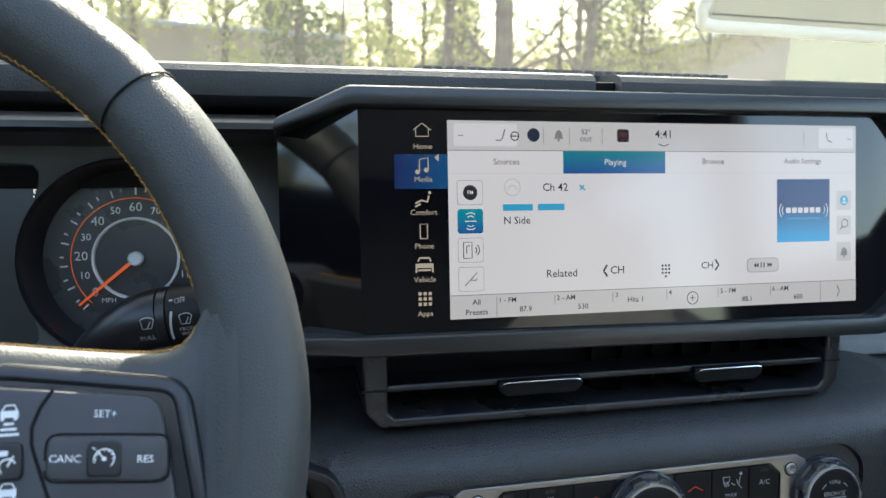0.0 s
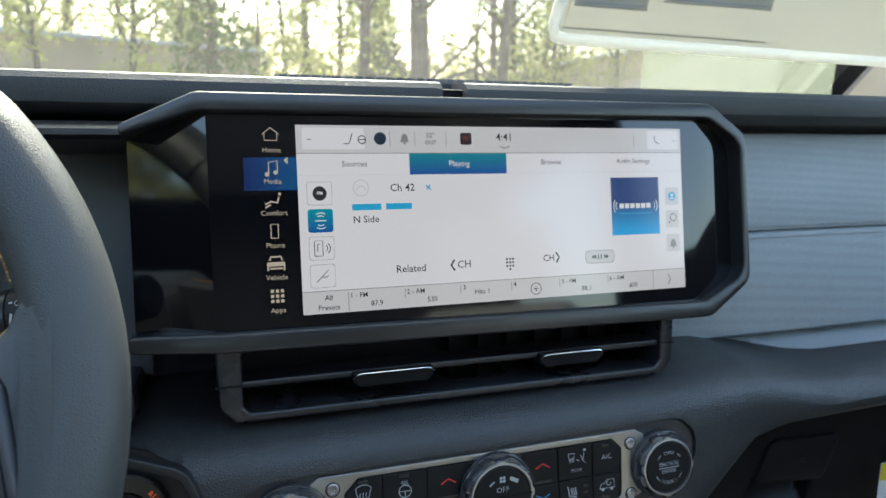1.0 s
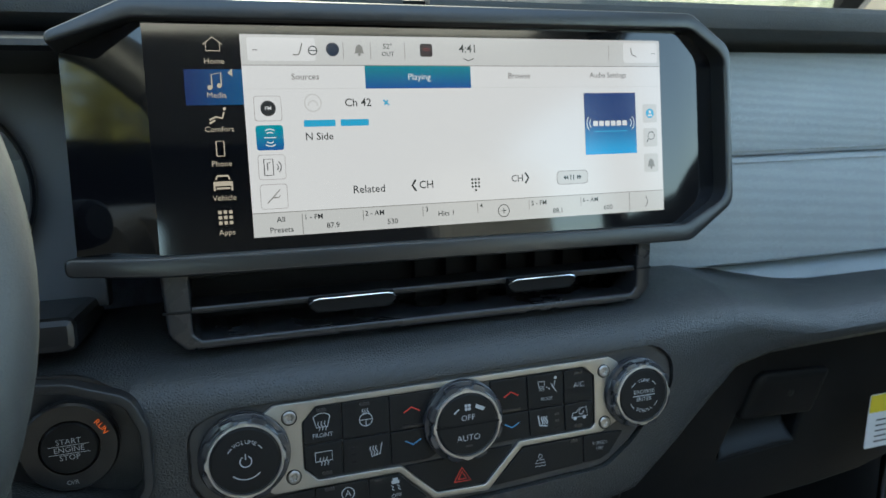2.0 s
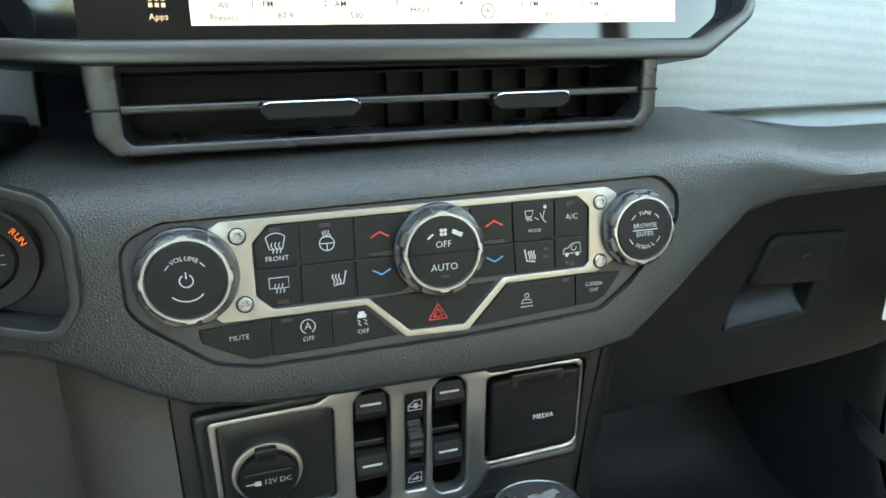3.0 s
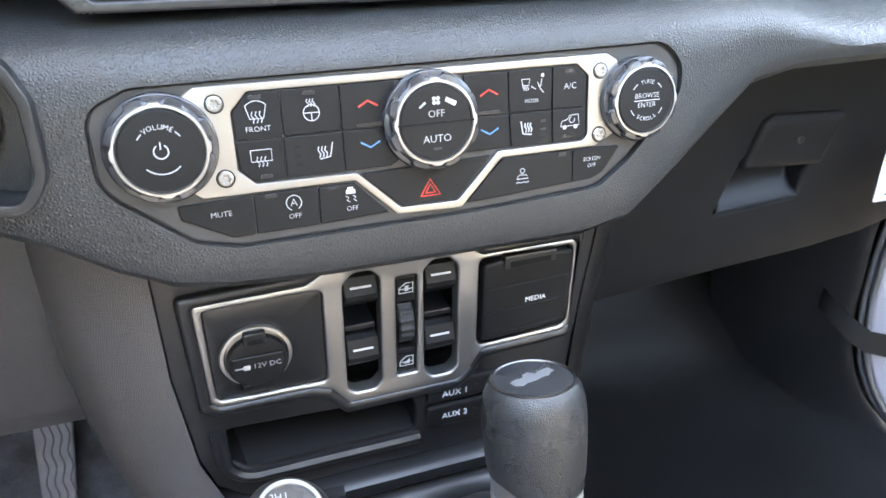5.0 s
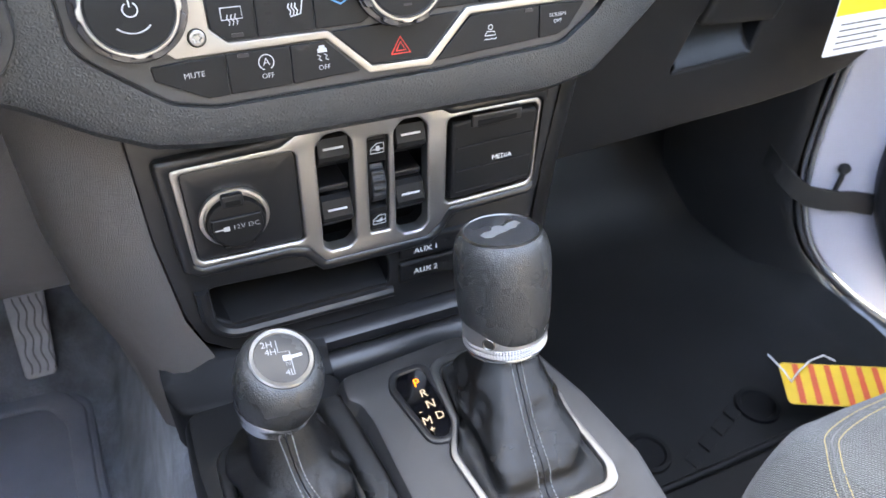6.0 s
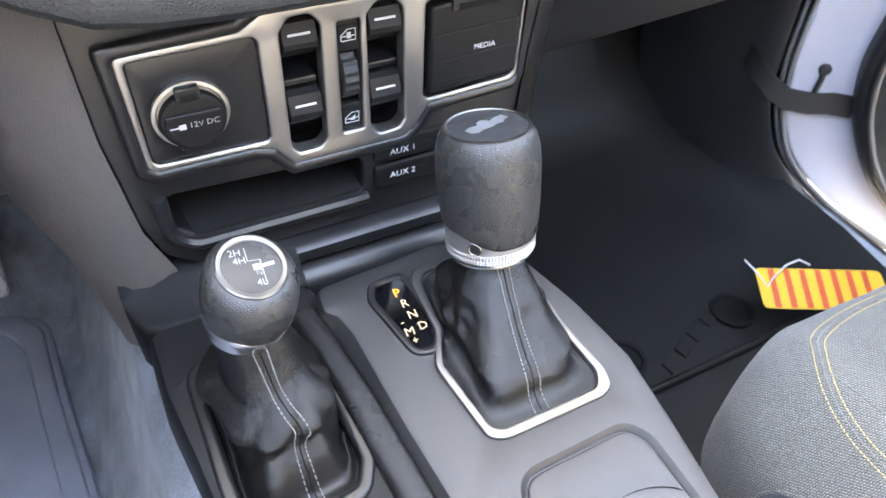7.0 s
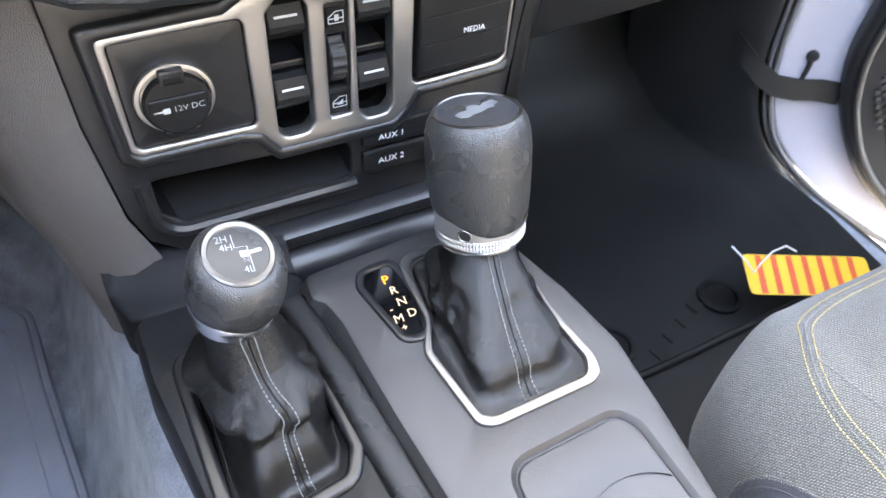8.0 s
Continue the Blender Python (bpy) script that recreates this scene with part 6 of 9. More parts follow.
    say("A", -0.0636, 1.1500, 0.0042)
    say("OFF", -0.0636, 1.1435, 0.0028)
    sym([[(-0.0385, 1.1500), (-0.0370, 1.1490), (-0.0380, 1.1478), (-0.0365, 1.1468)], [(-0.0350, 1.1500), (-0.0335, 1.1490), (-0.0345, 1.1478), (-0.0330, 1.1468)]], fills=[rect(-0.0382, 1.1508, -0.0335, 1.1528), rect(-0.0374, 1.1528, -0.0344, 1.1542)])
    say("OFF", -0.0355, 1.1435, 0.0028)
    sym([[(-0.0000, 1.1448), (0.0052, 1.1532), (0.0104, 1.1448), (-0.0000, 1.1448)], [(0.0026, 1.1462), (0.0052, 1.1506), (0.0078, 1.1462), (0.0026, 1.1462)]], PRINT_RED, width=0.0007)
    sym([[(0.0530, 1.1448), (0.0545, 1.1454), (0.0560, 1.1448), (0.0575, 1.1454), (0.0590, 1.1448), (0.0605, 1.1454)], [(0.0535, 1.1470), (0.0548, 1.1492), (0.0592, 1.1488), (0.0600, 1.1470), (0.0535, 1.1470)], arc(0.0568, 1.1512, 0.0013, 0, 360, 10)])
    say("SCREEN", 0.0985, 1.1530, 0.0024)
    say("OFF", 0.0985, 1.1495, 0.0024)
    # knobs
    k = knob(c, -0.1180, hz(1.1818), 0.0242, 0.0100, "volume_knob", "smoked lugged volume knob")
    t = 0.0100 + 0.0015
    arc_words(k, "legend", "VOLUME", 0.0022, -0.1180, hz(1.1818), 0.0105, 90, t, PRINT)
    icon(k, "power_symbol", PRINT, t, [arc(-0.1180, hz(1.1818), 0.0030, 120, 420, 16), [(-0.1180, hz(1.1818) + 0.0010), (-0.1180, hz(1.1818) + 0.0042)], arc(-0.1180, hz(1.1818), 0.0098, 225, 315, 10)], width=0.0006)
    icon(k, "index_marks", PRINT, t, [arc(-0.1180, hz(1.1818), 0.0105, 130, 146, 4), arc(-0.1180, hz(1.1818), 0.0105, 34, 50, 4)], width=0.0005)
    k = knob(c, 0.0065, hz(1.1825), 0.0246, 0.0110, "fan_knob", "smoked lugged fan knob")
    t = 0.0110 + 0.0015
    b = bmesh.new()
    prism(b, rect(0.0065 - 0.0195, hz(1.1825) - 0.0006, 0.0065 + 0.0195, hz(1.1825) + 0.0004), t - 0.0004, t - 0.0001)
    part("cap_split", b, BLACK, k)
    words(k, "legend", "OFF", 0.0034, 0.0065, hz(1.1825) + 0.0042, t, PRINT)
    words(k, "legend", "AUTO", 0.0036, 0.0065, hz(1.1825) - 0.0078, t, PRINT)
    icon(k, "fan_symbol", PRINT, t, [arc(0.0065, hz(1.1825), 0.0112, 118, 138, 5)], [circle(0.0065 + 0.0014 * math.cos(radians(d)), hz(1.1825) + 0.0105 + 0.0014 * math.sin(radians(d)), 0.0010, 8) for d in (45, 135, 225, 315)] +
         [[(0.0110, hz(1.1825) + 0.0098), (0.0160, hz(1.1825) + 0.0072), (0.0172, hz(1.1825) + 0.0092), (0.0118, hz(1.1825) + 0.0118)]], 0.0009)
    icon(k, "index_lamp", GREYTRIM, t, [[(0.0043, hz(1.1825) - 0.0125), (0.0087, hz(1.1825) - 0.0125)]], width=0.0012)
    k = knob(c, 0.1248, hz(1.1830), 0.0226, 0.0105, "tune_knob", "smoked lugged tuning knob")
    t = 0.0105 + 0.0015
    arc_words(k, "legend", "TUNE", 0.0021, 0.1248, hz(1.1830), 0.0098, 90, t, PRINT)
    words(k, "legend", "BROWSE", 0.0026, 0.1248, hz(1.1830) + 0.0024, t, PRINT)
    words(k, "legend", "ENTER", 0.0026, 0.1248, hz(1.1830) - 0.0024, t, PRINT)
    arc_words(k, "legend", "SCROLL", 0.0021, 0.1248, hz(1.1830), 0.0098, 270, t, PRINT, True)
    icon(k, "legend_line", PRINT, t, [[(0.1168, hz(1.1830)), (0.1328, hz(1.1830))], arc(0.1248, hz(1.1830), 0.0106, 125, 145, 4), arc(0.1248, hz(1.1830), 0.0106, 35, 55, 4), arc(0.1248, hz(1.1830), 0.0106, 205, 225, 4), arc(0.1248, hz(1.1830), 0.0106, 315, 335, 4)], width=0.0005)


build_climate()


# ---------------------------------------------------------------- lower switch panel
def build_switches():
    s = thing("switch_panel", LM, "black window switch panel framed in brushed silver", "control panel")
    L = lambda pts, r=0.003: rnd([(x, z - 1.05) for x, z in pts], r, 4)
    holes = [L([(-0.1145, 1.0820), (-0.0515, 1.0835), (-0.0495, 1.0805), (-0.0495, 1.0225), (-0.0520, 1.0195), (-0.1110, 1.0205), (-0.1140, 1.0240)], 0.003),
             L([(-0.0378, 1.0835), (-0.0320, 1.0905), (-0.0215, 1.0910), (-0.0160, 1.0850), (-0.0160, 1.0120), (-0.0210, 1.0060), (-0.0335, 1.0060), (-0.0380, 1.0110)], 0.005),
             L([(-0.0066, 1.0835), (0.0066, 1.0835), (0.0066, 1.0125), (-0.0066, 1.0125)], 0.002),
             L([(0.0105, 1.0850), (0.0160, 1.0910), (0.0265, 1.0910), (0.0320, 1.0850), (0.0335, 1.0120), (0.0290, 1.0060), (0.0165, 1.0060), (0.0115, 1.0120)], 0.005),
             L([(0.0460, 1.0860), (0.1070, 1.0860), (0.1095, 1.0830), (0.1095, 1.0300), (0.1065, 1.0255), (0.0490, 1.0230), (0.0460, 1.0260)], 0.004)]
    outer = L([(-0.1195, 1.0860), (-0.0585, 1.0880), (-0.0440, 1.0965), (0.0370, 1.0965), (0.0480, 1.0895), (0.1085, 1.0900), (0.1128, 1.0860), (0.1135, 1.0265), (0.1085, 1.0215),
               (0.0500, 1.0190), (0.0428, 1.0075), (0.0335, 0.9990), (-0.0375, 0.9990), (-0.0480, 1.0125), (-0.0590, 1.0160), (-0.1125, 1.0160), (-0.1175, 1.0205)], 0.004)
    bm = bmesh.new()
    plate(bm, rim_poly, [inset(outer, 0.001)], -0.006, 0.0036, 0.0034, 5)
    part("surround", bm, SATIN, s, "dark satin surround", 40)
    bm = bmesh.new()
    plate(bm, outer, holes, -0.008, 0.0024, 0.0016)
    part("silver_frame", bm, SILVER, s, "brushed silver frame", 35)
    bm = bmesh.new()
    prism(bm, inset(rim_poly, 0.004), -0.0335, -0.0305)
    part("back_plate", bm, BLACK, s)
    # socket plate
    bm = bmesh.new()
    plate(bm, inset(holes[0], 0.0003), [circle(-0.0890, -0.0022, 0.0178, 40)], -0.0125, 0.0002, 0.0010)
    part("socket_plate", bm, SATIN, s, "satin black socket plate")
    so = thing("power_socket", LM @ Matrix.Translation((-0.0890, -0.0022, 0)), "twelve volt power socket with a hinged black cap", "power socket")
    bm = bmesh.new()
    lathe(bm, [(0.0178, -0.010), (0.0200, 0.0002), (0.0204, 0.0018), (0.0198, 0.0032), (0.0180, 0.0036), (0.0168, 0.0016)], 48)
    part("bezel", bm, SILVER, so, "bright socket bezel", 50)
    bm = bmesh.new()
    lathe(bm, [(0.0172, -0.003), (0.0172, 0.0040), (0.0164, 0.0054), (0.0150, 0.0058), (0.006, 0.0060)], 56, Matrix.Translation((0.0004, -0.0026, 0)))
    cap = part("cap", bm, BUTTON, so, "black hinged socket cap", 30)
    bm = bmesh.new()
    bar = arc(0.0004, -0.0026, 0.0150, 176, 364, 22)
    prism(bm, rnd(bar + [(0.0146, 0.0036), (-0.0138, 0.0036)], 0.0008, 2), 0.0050, 0.0074, 0.0012, 3)
    part("cap_face", bm, BUTTON, cap, "raised lower half of the cap")
    bm = bmesh.new()
    prism(bm, rnd([(-0.0105, -0.0165), (0.0105, -0.0165), (0.0075, -0.0212), (-0.0075, -0.0212)], 0.002), 0.002, 0.0062, 0.0012)
    part("pull_tab", bm, BUTTON, cap)
    bm = bmesh.new()
    box(bm, -0.0062, 0.0105, 0.004, 0.0062, 0.0186, 0.0074, 0.0012)
    part("hinge", bm, SATIN, cap)
    bm = bmesh.new()
    box(bm, -0.0044, 0.0118, 0.006, 0.0044, 0.0150, 0.0077, 0.0005)
    part("hinge_slot", bm, BLACK, cap)
    words(cap, "legend", "12V DC", 0.0033, 0.0052, -0.0030, 0.0076, PRINT)
    icon(cap, "plug_symbol", PRINT, 0.0076, [[(-0.0125, -0.0032), (-0.0075, -0.0032)]], [rect(-0.0078, -0.0048, -0.0042, -0.0016)], 0.0009)
    # rocker switches, two columns of two
    for x in (-0.0270, 0.0218):
        for z in (1.0710, 1.0275):
            bm = bmesh.new()
            y = z - 1.05
            x0, x1 = x - 0.0098, x + 0.0098
            rings = []
            for xx in (x0, x0 + 0.0006, x1 - 0.0006, x1):
                e = 0.0006 if xx in (x0, x1) else 0
                rings.append([(xx, y + 0.0165 - e, -0.022), (xx, y + 0.0165 - e, -0.0060 - e), (xx, y + 0.0145, -0.0022 - e), (xx, y + 0.0045, 0.0022 - e), (xx, y + 0.0012 + e, 0.0020 - e), (xx, y - 0.0006, 0.0002 - e), (xx, y - 0.0036, -0.0045), (xx, y - 0.0062, -0.0060), (xx, y - 0.0070, -0.022)])
            loft(bm, rings)
            sw = part("window_switch", bm, BUTTON, s, "black rocker window switch")
            ln = icon(sw, "index_line", PRINT, 0.0, [[(x - 0.0062, 0.0), (x + 0.0062, 0.0)]], width=0.0013)
            ln.data.transform(Matrix.Translation((0, y + 0.0090, 0.00055)) @ Matrix.Rotation(-0.414, 4, "X"))
        bm = bmesh.new()
        box(bm, x - 0.0095, -0.0038, -0.030, x + 0.0095, 0.0004, -0.006, 0.001)
        part("cross_bar", bm, SATIN, s)
    # middle strip with lock symbols and a dimmer wheel
    bm = bmesh.new()
    plate(bm, inset(holes[2], 0.0003), [rect(-0.0052, -0.0200, 0.0052, 0.0145)], -0.010, -0.0004, 0.0004)
    part("lock_strip", bm, BUTTON, s)
    for zc in (1.0745, 1.0215):
        y = zc - 1.05
        b = bmesh.new()
        prism(b, rect(-0.0054, y - 0.0056, 0.0054, y + 0.0056, 0.001), -0.002, 0.0004, 0.0004)
        k = part("lock_key", b, BLACK, s)
        icon(k, "window_symbol", PRINT, 0.0006, [[(-0.0042, y - 0.0034), (0.0042, y - 0.0034), (0.0042, y + 0.0032), (-0.0002, y + 0.0032), (-0.0042, y), (-0.0042, y - 0.0034)], [(-0.0042, y - 0.0008), (0.0042, y - 0.0008)]],
             [rect(-0.0008, y - 0.0022, 0.0016, y + 0.0014)] if zc > 1.05 else [[(-0.002, y - 0.002), (0.002, y + 0.0016), (0.002, y - 0.002)]], 0.0007)
    bm = bmesh.new()
    lathe(bm, [(0.0150, -0.0048), (0.0160, -0.0038), (0.0160, 0.0038), (0.0150, 0.0048)], 144, Matrix.Translation((0, -0.0028, -0.0120)) @ Matrix.Rotation(math.pi / 2, 4, "Y"),
          lambda a, q, h: q * (1 + 0.035 * max(-0.5, math.cos(18 * a))))
    part("dimmer_wheel", bm, RUBBER, s, "ribbed black dimmer wheel")
    # media door
    bm = bmesh.new()
    prism(bm, inset(holes[4], 0.0006), -0.012, -0.002)
    part("media_well", bm, BLACK, s)
    bm = bmesh.new()
    prism(bm, L([(0.0475, 1.0835), (0.0600, 1.0850), (0.0985, 1.0850), (0.1075, 1.0840), (0.1075, 1.0310), (0.0500, 1.0270), (0.0480, 1.0300)], 0.003), -0.004, 0.0058, 0.0020)
    door = part("media_door", bm, BUTTON, s, "dark grey flip-up media port door")
    for z in (1.0655, 1.0485, 1.0325):
        b = bmesh.new()
        prism(b, L([(0.0515, z), (0.1050, z + 0.0020), (0.1050, z + 0.0007 + 0.002), (0.0515, z + 0.0007)], 0.0002), 0.0055, 0.0063)
        part("rib", b, SATIN, door)
    b = bmesh.new()
    prism(b, L([(0.0600, 1.0790), (0.0950, 1.0800), (0.0950, 1.0880), (0.0600, 1.0880)], 0.0012), 0.003, 0.0072, 0.001)
    part("hinge", b, SATIN, door)
    b = bmesh.new()
    prism(b, L([(0.0640, 1.0800), (0.0910, 1.0808), (0.0910, 1.0842), (0.0640, 1.0836)], 0.0006), 0.0065, 0.0076)
    part("hinge_slot", b, BLACK, door)
    words(door, "legend", "MEDIA", 0.0034, 0.0835, 0.0040, 0.0061, PRINT_BRIGHT)
    # auxiliary switches
    for t, za, zb_ in (("AUX 1", 0.9995, 0.9822), ("AUX 2", 0.9800, 0.9615)):
        a = thing("auxiliary_switch", on_plane(0.0430, 0.4732, (za + zb_) / 2, 0.0), "black auxiliary push switch with white lettering", "switch", "auxiliary switches")
        h = (za - zb_) / 2 - 0.0004
        bm = bmesh.new()
        prism(bm, rnd([(-0.0300, -h), (0.040, -h), (0.040, h), (-0.0300, h)], 0.003), -0.006, 0.0095, 0.0018)
        part("key", bm, BUTTON, a)
        words(a, "legend", t, 0.0044, -0.0105, 0.0002 if t == "AUX 2" else -0.0016, 0.0098, PRINT_BRIGHT)
        icon(a, "status_lamp", GREYTRIM, 0.0098, [[(0.0030, 0.0030), (0.0075, 0.0030), (0.0075, 0.0016), (0.0030, 0.0016), (0.0030, 0.0030)]], width=0.0004)


build_switches()


# ---------------------------------------------------------------- centre console
CM = on_top(0.0, 0.35, 0.928, 0.10)
cy = lambda y: (y - 0.35) * 1.005


def build_console():
    c = thing("centre_console", Matrix.Translation((0, 0.2, 0.62)), "grey-black moulded centre console between the seats", "console")
    to = Matrix.Translation((0, -0.2, -0.62)) @ CM
    K = lambda pts, r=0.006, seg=4: rnd([(x, cy(y)) for x, y in pts], r, seg)
    up = K([(-0.0460, 0.4225), (-0.0480, 0.403), (-0.0412, 0.3965), (-0.0378, 0.382), (-0.0360, 0.350), (-0.0334, 0.3134), (-0.0285, 0.264), (-0.020, 0.10), (-0.016, -0.25), (0.100, -0.25), (0.102, 0.10), (0.1045, 0.207), (0.1095, 0.262),
            (0.1120, 0.305), (0.1030, 0.352), (0.0900, 0.3935), (0.080, 0.418), (0.036, 0.4285)], 0.008)
    bm = bmesh.new()
    rings = []
    for off, w in ((-0.075, -0.31), (-0.030, -0.12), (-0.010, -0.030), (-0.0025, -0.010), (0.0, -0.0045), (0.0018, -0.0013), (0.0045, 0.0)):
        rings.append([(x, y, w) for x, y in inset(up, off)])
    loft(bm, rings)
    bm.transform(to)
    body = part("upper_body", bm, CONSOLE, c, "grey-black console top", 40)
    cut1 = bmesh.new()
    lid = K([(0.0085, 0.2650), (0.0800, 0.2670), (0.0885, 0.2560), (0.0910, 0.205), (0.0880, -0.02), (0.004, -0.02)], 0.016, 6)
    loft(cut1, [[(x, y, w) for x, y in inset(lid, o)] for o, w in ((0.0, -0.0036), (0.0, -0.0026), (-0.0034, 0.0002), (-0.0036, 0.03))])
    cut1.transform(to)
    cut2 = bmesh.new()
    prism(cut2, K([(0.018, 0.4060), (0.070, 0.4035), (0.0785, 0.394), (0.0800, 0.357), (0.0795, 0.341), (0.0840, 0.303), (0.0785, 0.2935), (0.0155, 0.2930), (0.0095, 0.297), (0.0035, 0.342), (0.0130, 0.366)], 0.012, 6), -0.030, 0.03)
    cut2.transform(to)
    carve(body, [cut1, cut2], 0.0012)
    bm = bmesh.new()
    prism(bm, inset(lid, 0.0012), -0.010, -0.0016, 0.0014, 4)
    bm.transform(to)
    lidob = part("tray_cover", bm, CONSOLE, c, "smooth grey tray cover")
    cut = bmesh.new()
    prism(cut, circle(0.060, cy(0.190), 0.045, 56), -0.05, 0.03)
    cut.transform(to)
    carve(lidob, [cut], 0.0012)
    bm = bmesh.new()
    prism(bm, inset(lid, 0.003), -0.011, -0.0102)
    bm.transform(to)
    part("tray_well", bm, BLACK, c)
    # lower left shelf for the transfer lever, with a soft strip beside the upper body
    low = K([(-0.1450, 0.438), (-0.046, 0.438), (-0.028, 0.36), (-0.012, 0.10), (-0.010, -0.25), (-0.130, -0.25), (-0.131, 0.25), (-0.1370, 0.32), (-0.1405, 0.355), (-0.1450, 0.393)], 0.010)
    bm = bmesh.new()
    rings = []
    for off, w in ((-0.010, -0.30), (-0.006, -0.13), (-0.004, -0.045), (-0.002, -0.022), (0.0, -0.0165), (0.0020, -0.0132), (0.0050, -0.012)):
        rings.append([(x, y, w) for x, y in inset(low, off)])
    loft(bm, rings)
    bm.transform(to)
    shelf = part("lower_shelf", bm, LOWER, c, "charcoal shelf round the transfer lever", 40)
    cut = bmesh.new()
    prism(cut, K([(-0.1270, 0.4000), (-0.0680, 0.4030), (-0.0600, 0.3920), (-0.0570, 0.3120), (-0.0640, 0.2980), (-0.1170, 0.2920), (-0.1260, 0.3030)], 0.007), -0.040, 0.02)
    cut.transform(to)
    carve(shelf, [cut], 0.0025)
    bm = bmesh.new()
    strip = [(-0.0475, 0.412), (-0.0440, 0.392), (-0.0385, 0.352), (-0.0300, 0.262), (-0.022, 0.10), (-0.018, -0.25)]
    rings = []
    for x, y in strip:
        rings.append([(x - 0.0195, cy(y), -0.012), (x - 0.0185, cy(y), -0.0072), (x - 0.0140, cy(y), -0.0045), (x - 0.0040, cy(y), -0.0042), (x - 0.0012, cy(y), -0.0065), (x, cy(y), -0.014)])
    loft(bm, rings)
    bm.transform(to)
    part("soft_strip", bm, BOOT, c, "black grained strip beside the shift plate", 60)
    # The shade on this fillet is put in by its deep black plastic.
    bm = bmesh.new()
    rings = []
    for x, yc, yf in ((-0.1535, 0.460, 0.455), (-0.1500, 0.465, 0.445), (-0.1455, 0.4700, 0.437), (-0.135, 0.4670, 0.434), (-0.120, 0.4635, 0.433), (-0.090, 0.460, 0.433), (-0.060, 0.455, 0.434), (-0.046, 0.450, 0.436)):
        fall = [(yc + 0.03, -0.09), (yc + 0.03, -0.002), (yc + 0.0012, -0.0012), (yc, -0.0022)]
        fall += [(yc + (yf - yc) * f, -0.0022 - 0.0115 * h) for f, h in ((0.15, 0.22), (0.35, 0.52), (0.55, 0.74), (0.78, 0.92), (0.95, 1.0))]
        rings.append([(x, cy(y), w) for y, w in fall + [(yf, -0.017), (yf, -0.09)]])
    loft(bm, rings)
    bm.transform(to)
    part("front_fillet", bm, BLACK, c, "fillet ahead of the transfer lever, black to stand in for its shade", 70)


build_console()


SHIFT_PROFILE = [(0.0, 1.0, 0.0), (0.05, 0.93, 0.0), (0.12, 0.80, -0.001), (0.18, 0.70, 0.0035), (0.26, 0.60, 0.0050), (0.34, 0.46, 0.0030), (0.5, 0.30, 0.0005), (0.62, 0.22, 0.0012), (0.75, 0.13, 0.0), (1.0, 0.0, 0.0)]
SHIFT_SLACK = [(0.0, 1.0, 0.0, 0.0), (0.06, 0.90, 0.0, 0.035), (0.13, 0.70, 0.0, 0.03), (0.17, 0.60, 0.0, 0.05), (0.21, 0.62, 0.001, 0.13), (0.27, 0.60, 0.004, 0.21), (0.35, 0.47, 0.0035, 0.31), (0.5, 0.30, 0.001, 0.48), (0.62, 0.23, 0.0012, 0.61), (0.75, 0.13, 0.0, 0.75), (1.0, 0.0, 0.0, 1.0)]
TRANSFER_SLACK = [(0.0, 1.0, 0.0, 0.0), (0.06, 0.86, 0.0, 0.02), (0.15, 0.58, 0.0, 0.06), (0.24, 0.34, 0.0, 0.17), (0.30, 0.28, 0.0, 0.27), (0.34, 0.36, 0.001, 0.30), (0.38, 0.48, 0.0045, 0.345), (0.43, 0.44, 0.0055, 0.41), (0.50, 0.27, 0.0035, 0.50), (0.58, 0.13, 0.0012, 0.58), (0.68, 0.05, 0.0004, 0.68), (0.80, 0.01, 0.0, 0.80), (1.0, 0.0, 0.0, 1.0)]
TRANSFER_PROFILE = [(0.0, 1.0, 0.0), (0.05, 0.90, 0.0), (0.14, 0.70, 0.0), (0.22, 0.52, 0.0), (0.29, 0.42, -0.001), (0.35, 0.42, 0.001), (0.40, 0.44, 0.0035), (0.46, 0.34, 0.0045), (0.53, 0.22, 0.0030), (0.60, 0.12, 0.0012), (0.68, 0.05, 0.0004), (0.80, 0.01, 0.0), (1.0, 0.0, 0.0)]


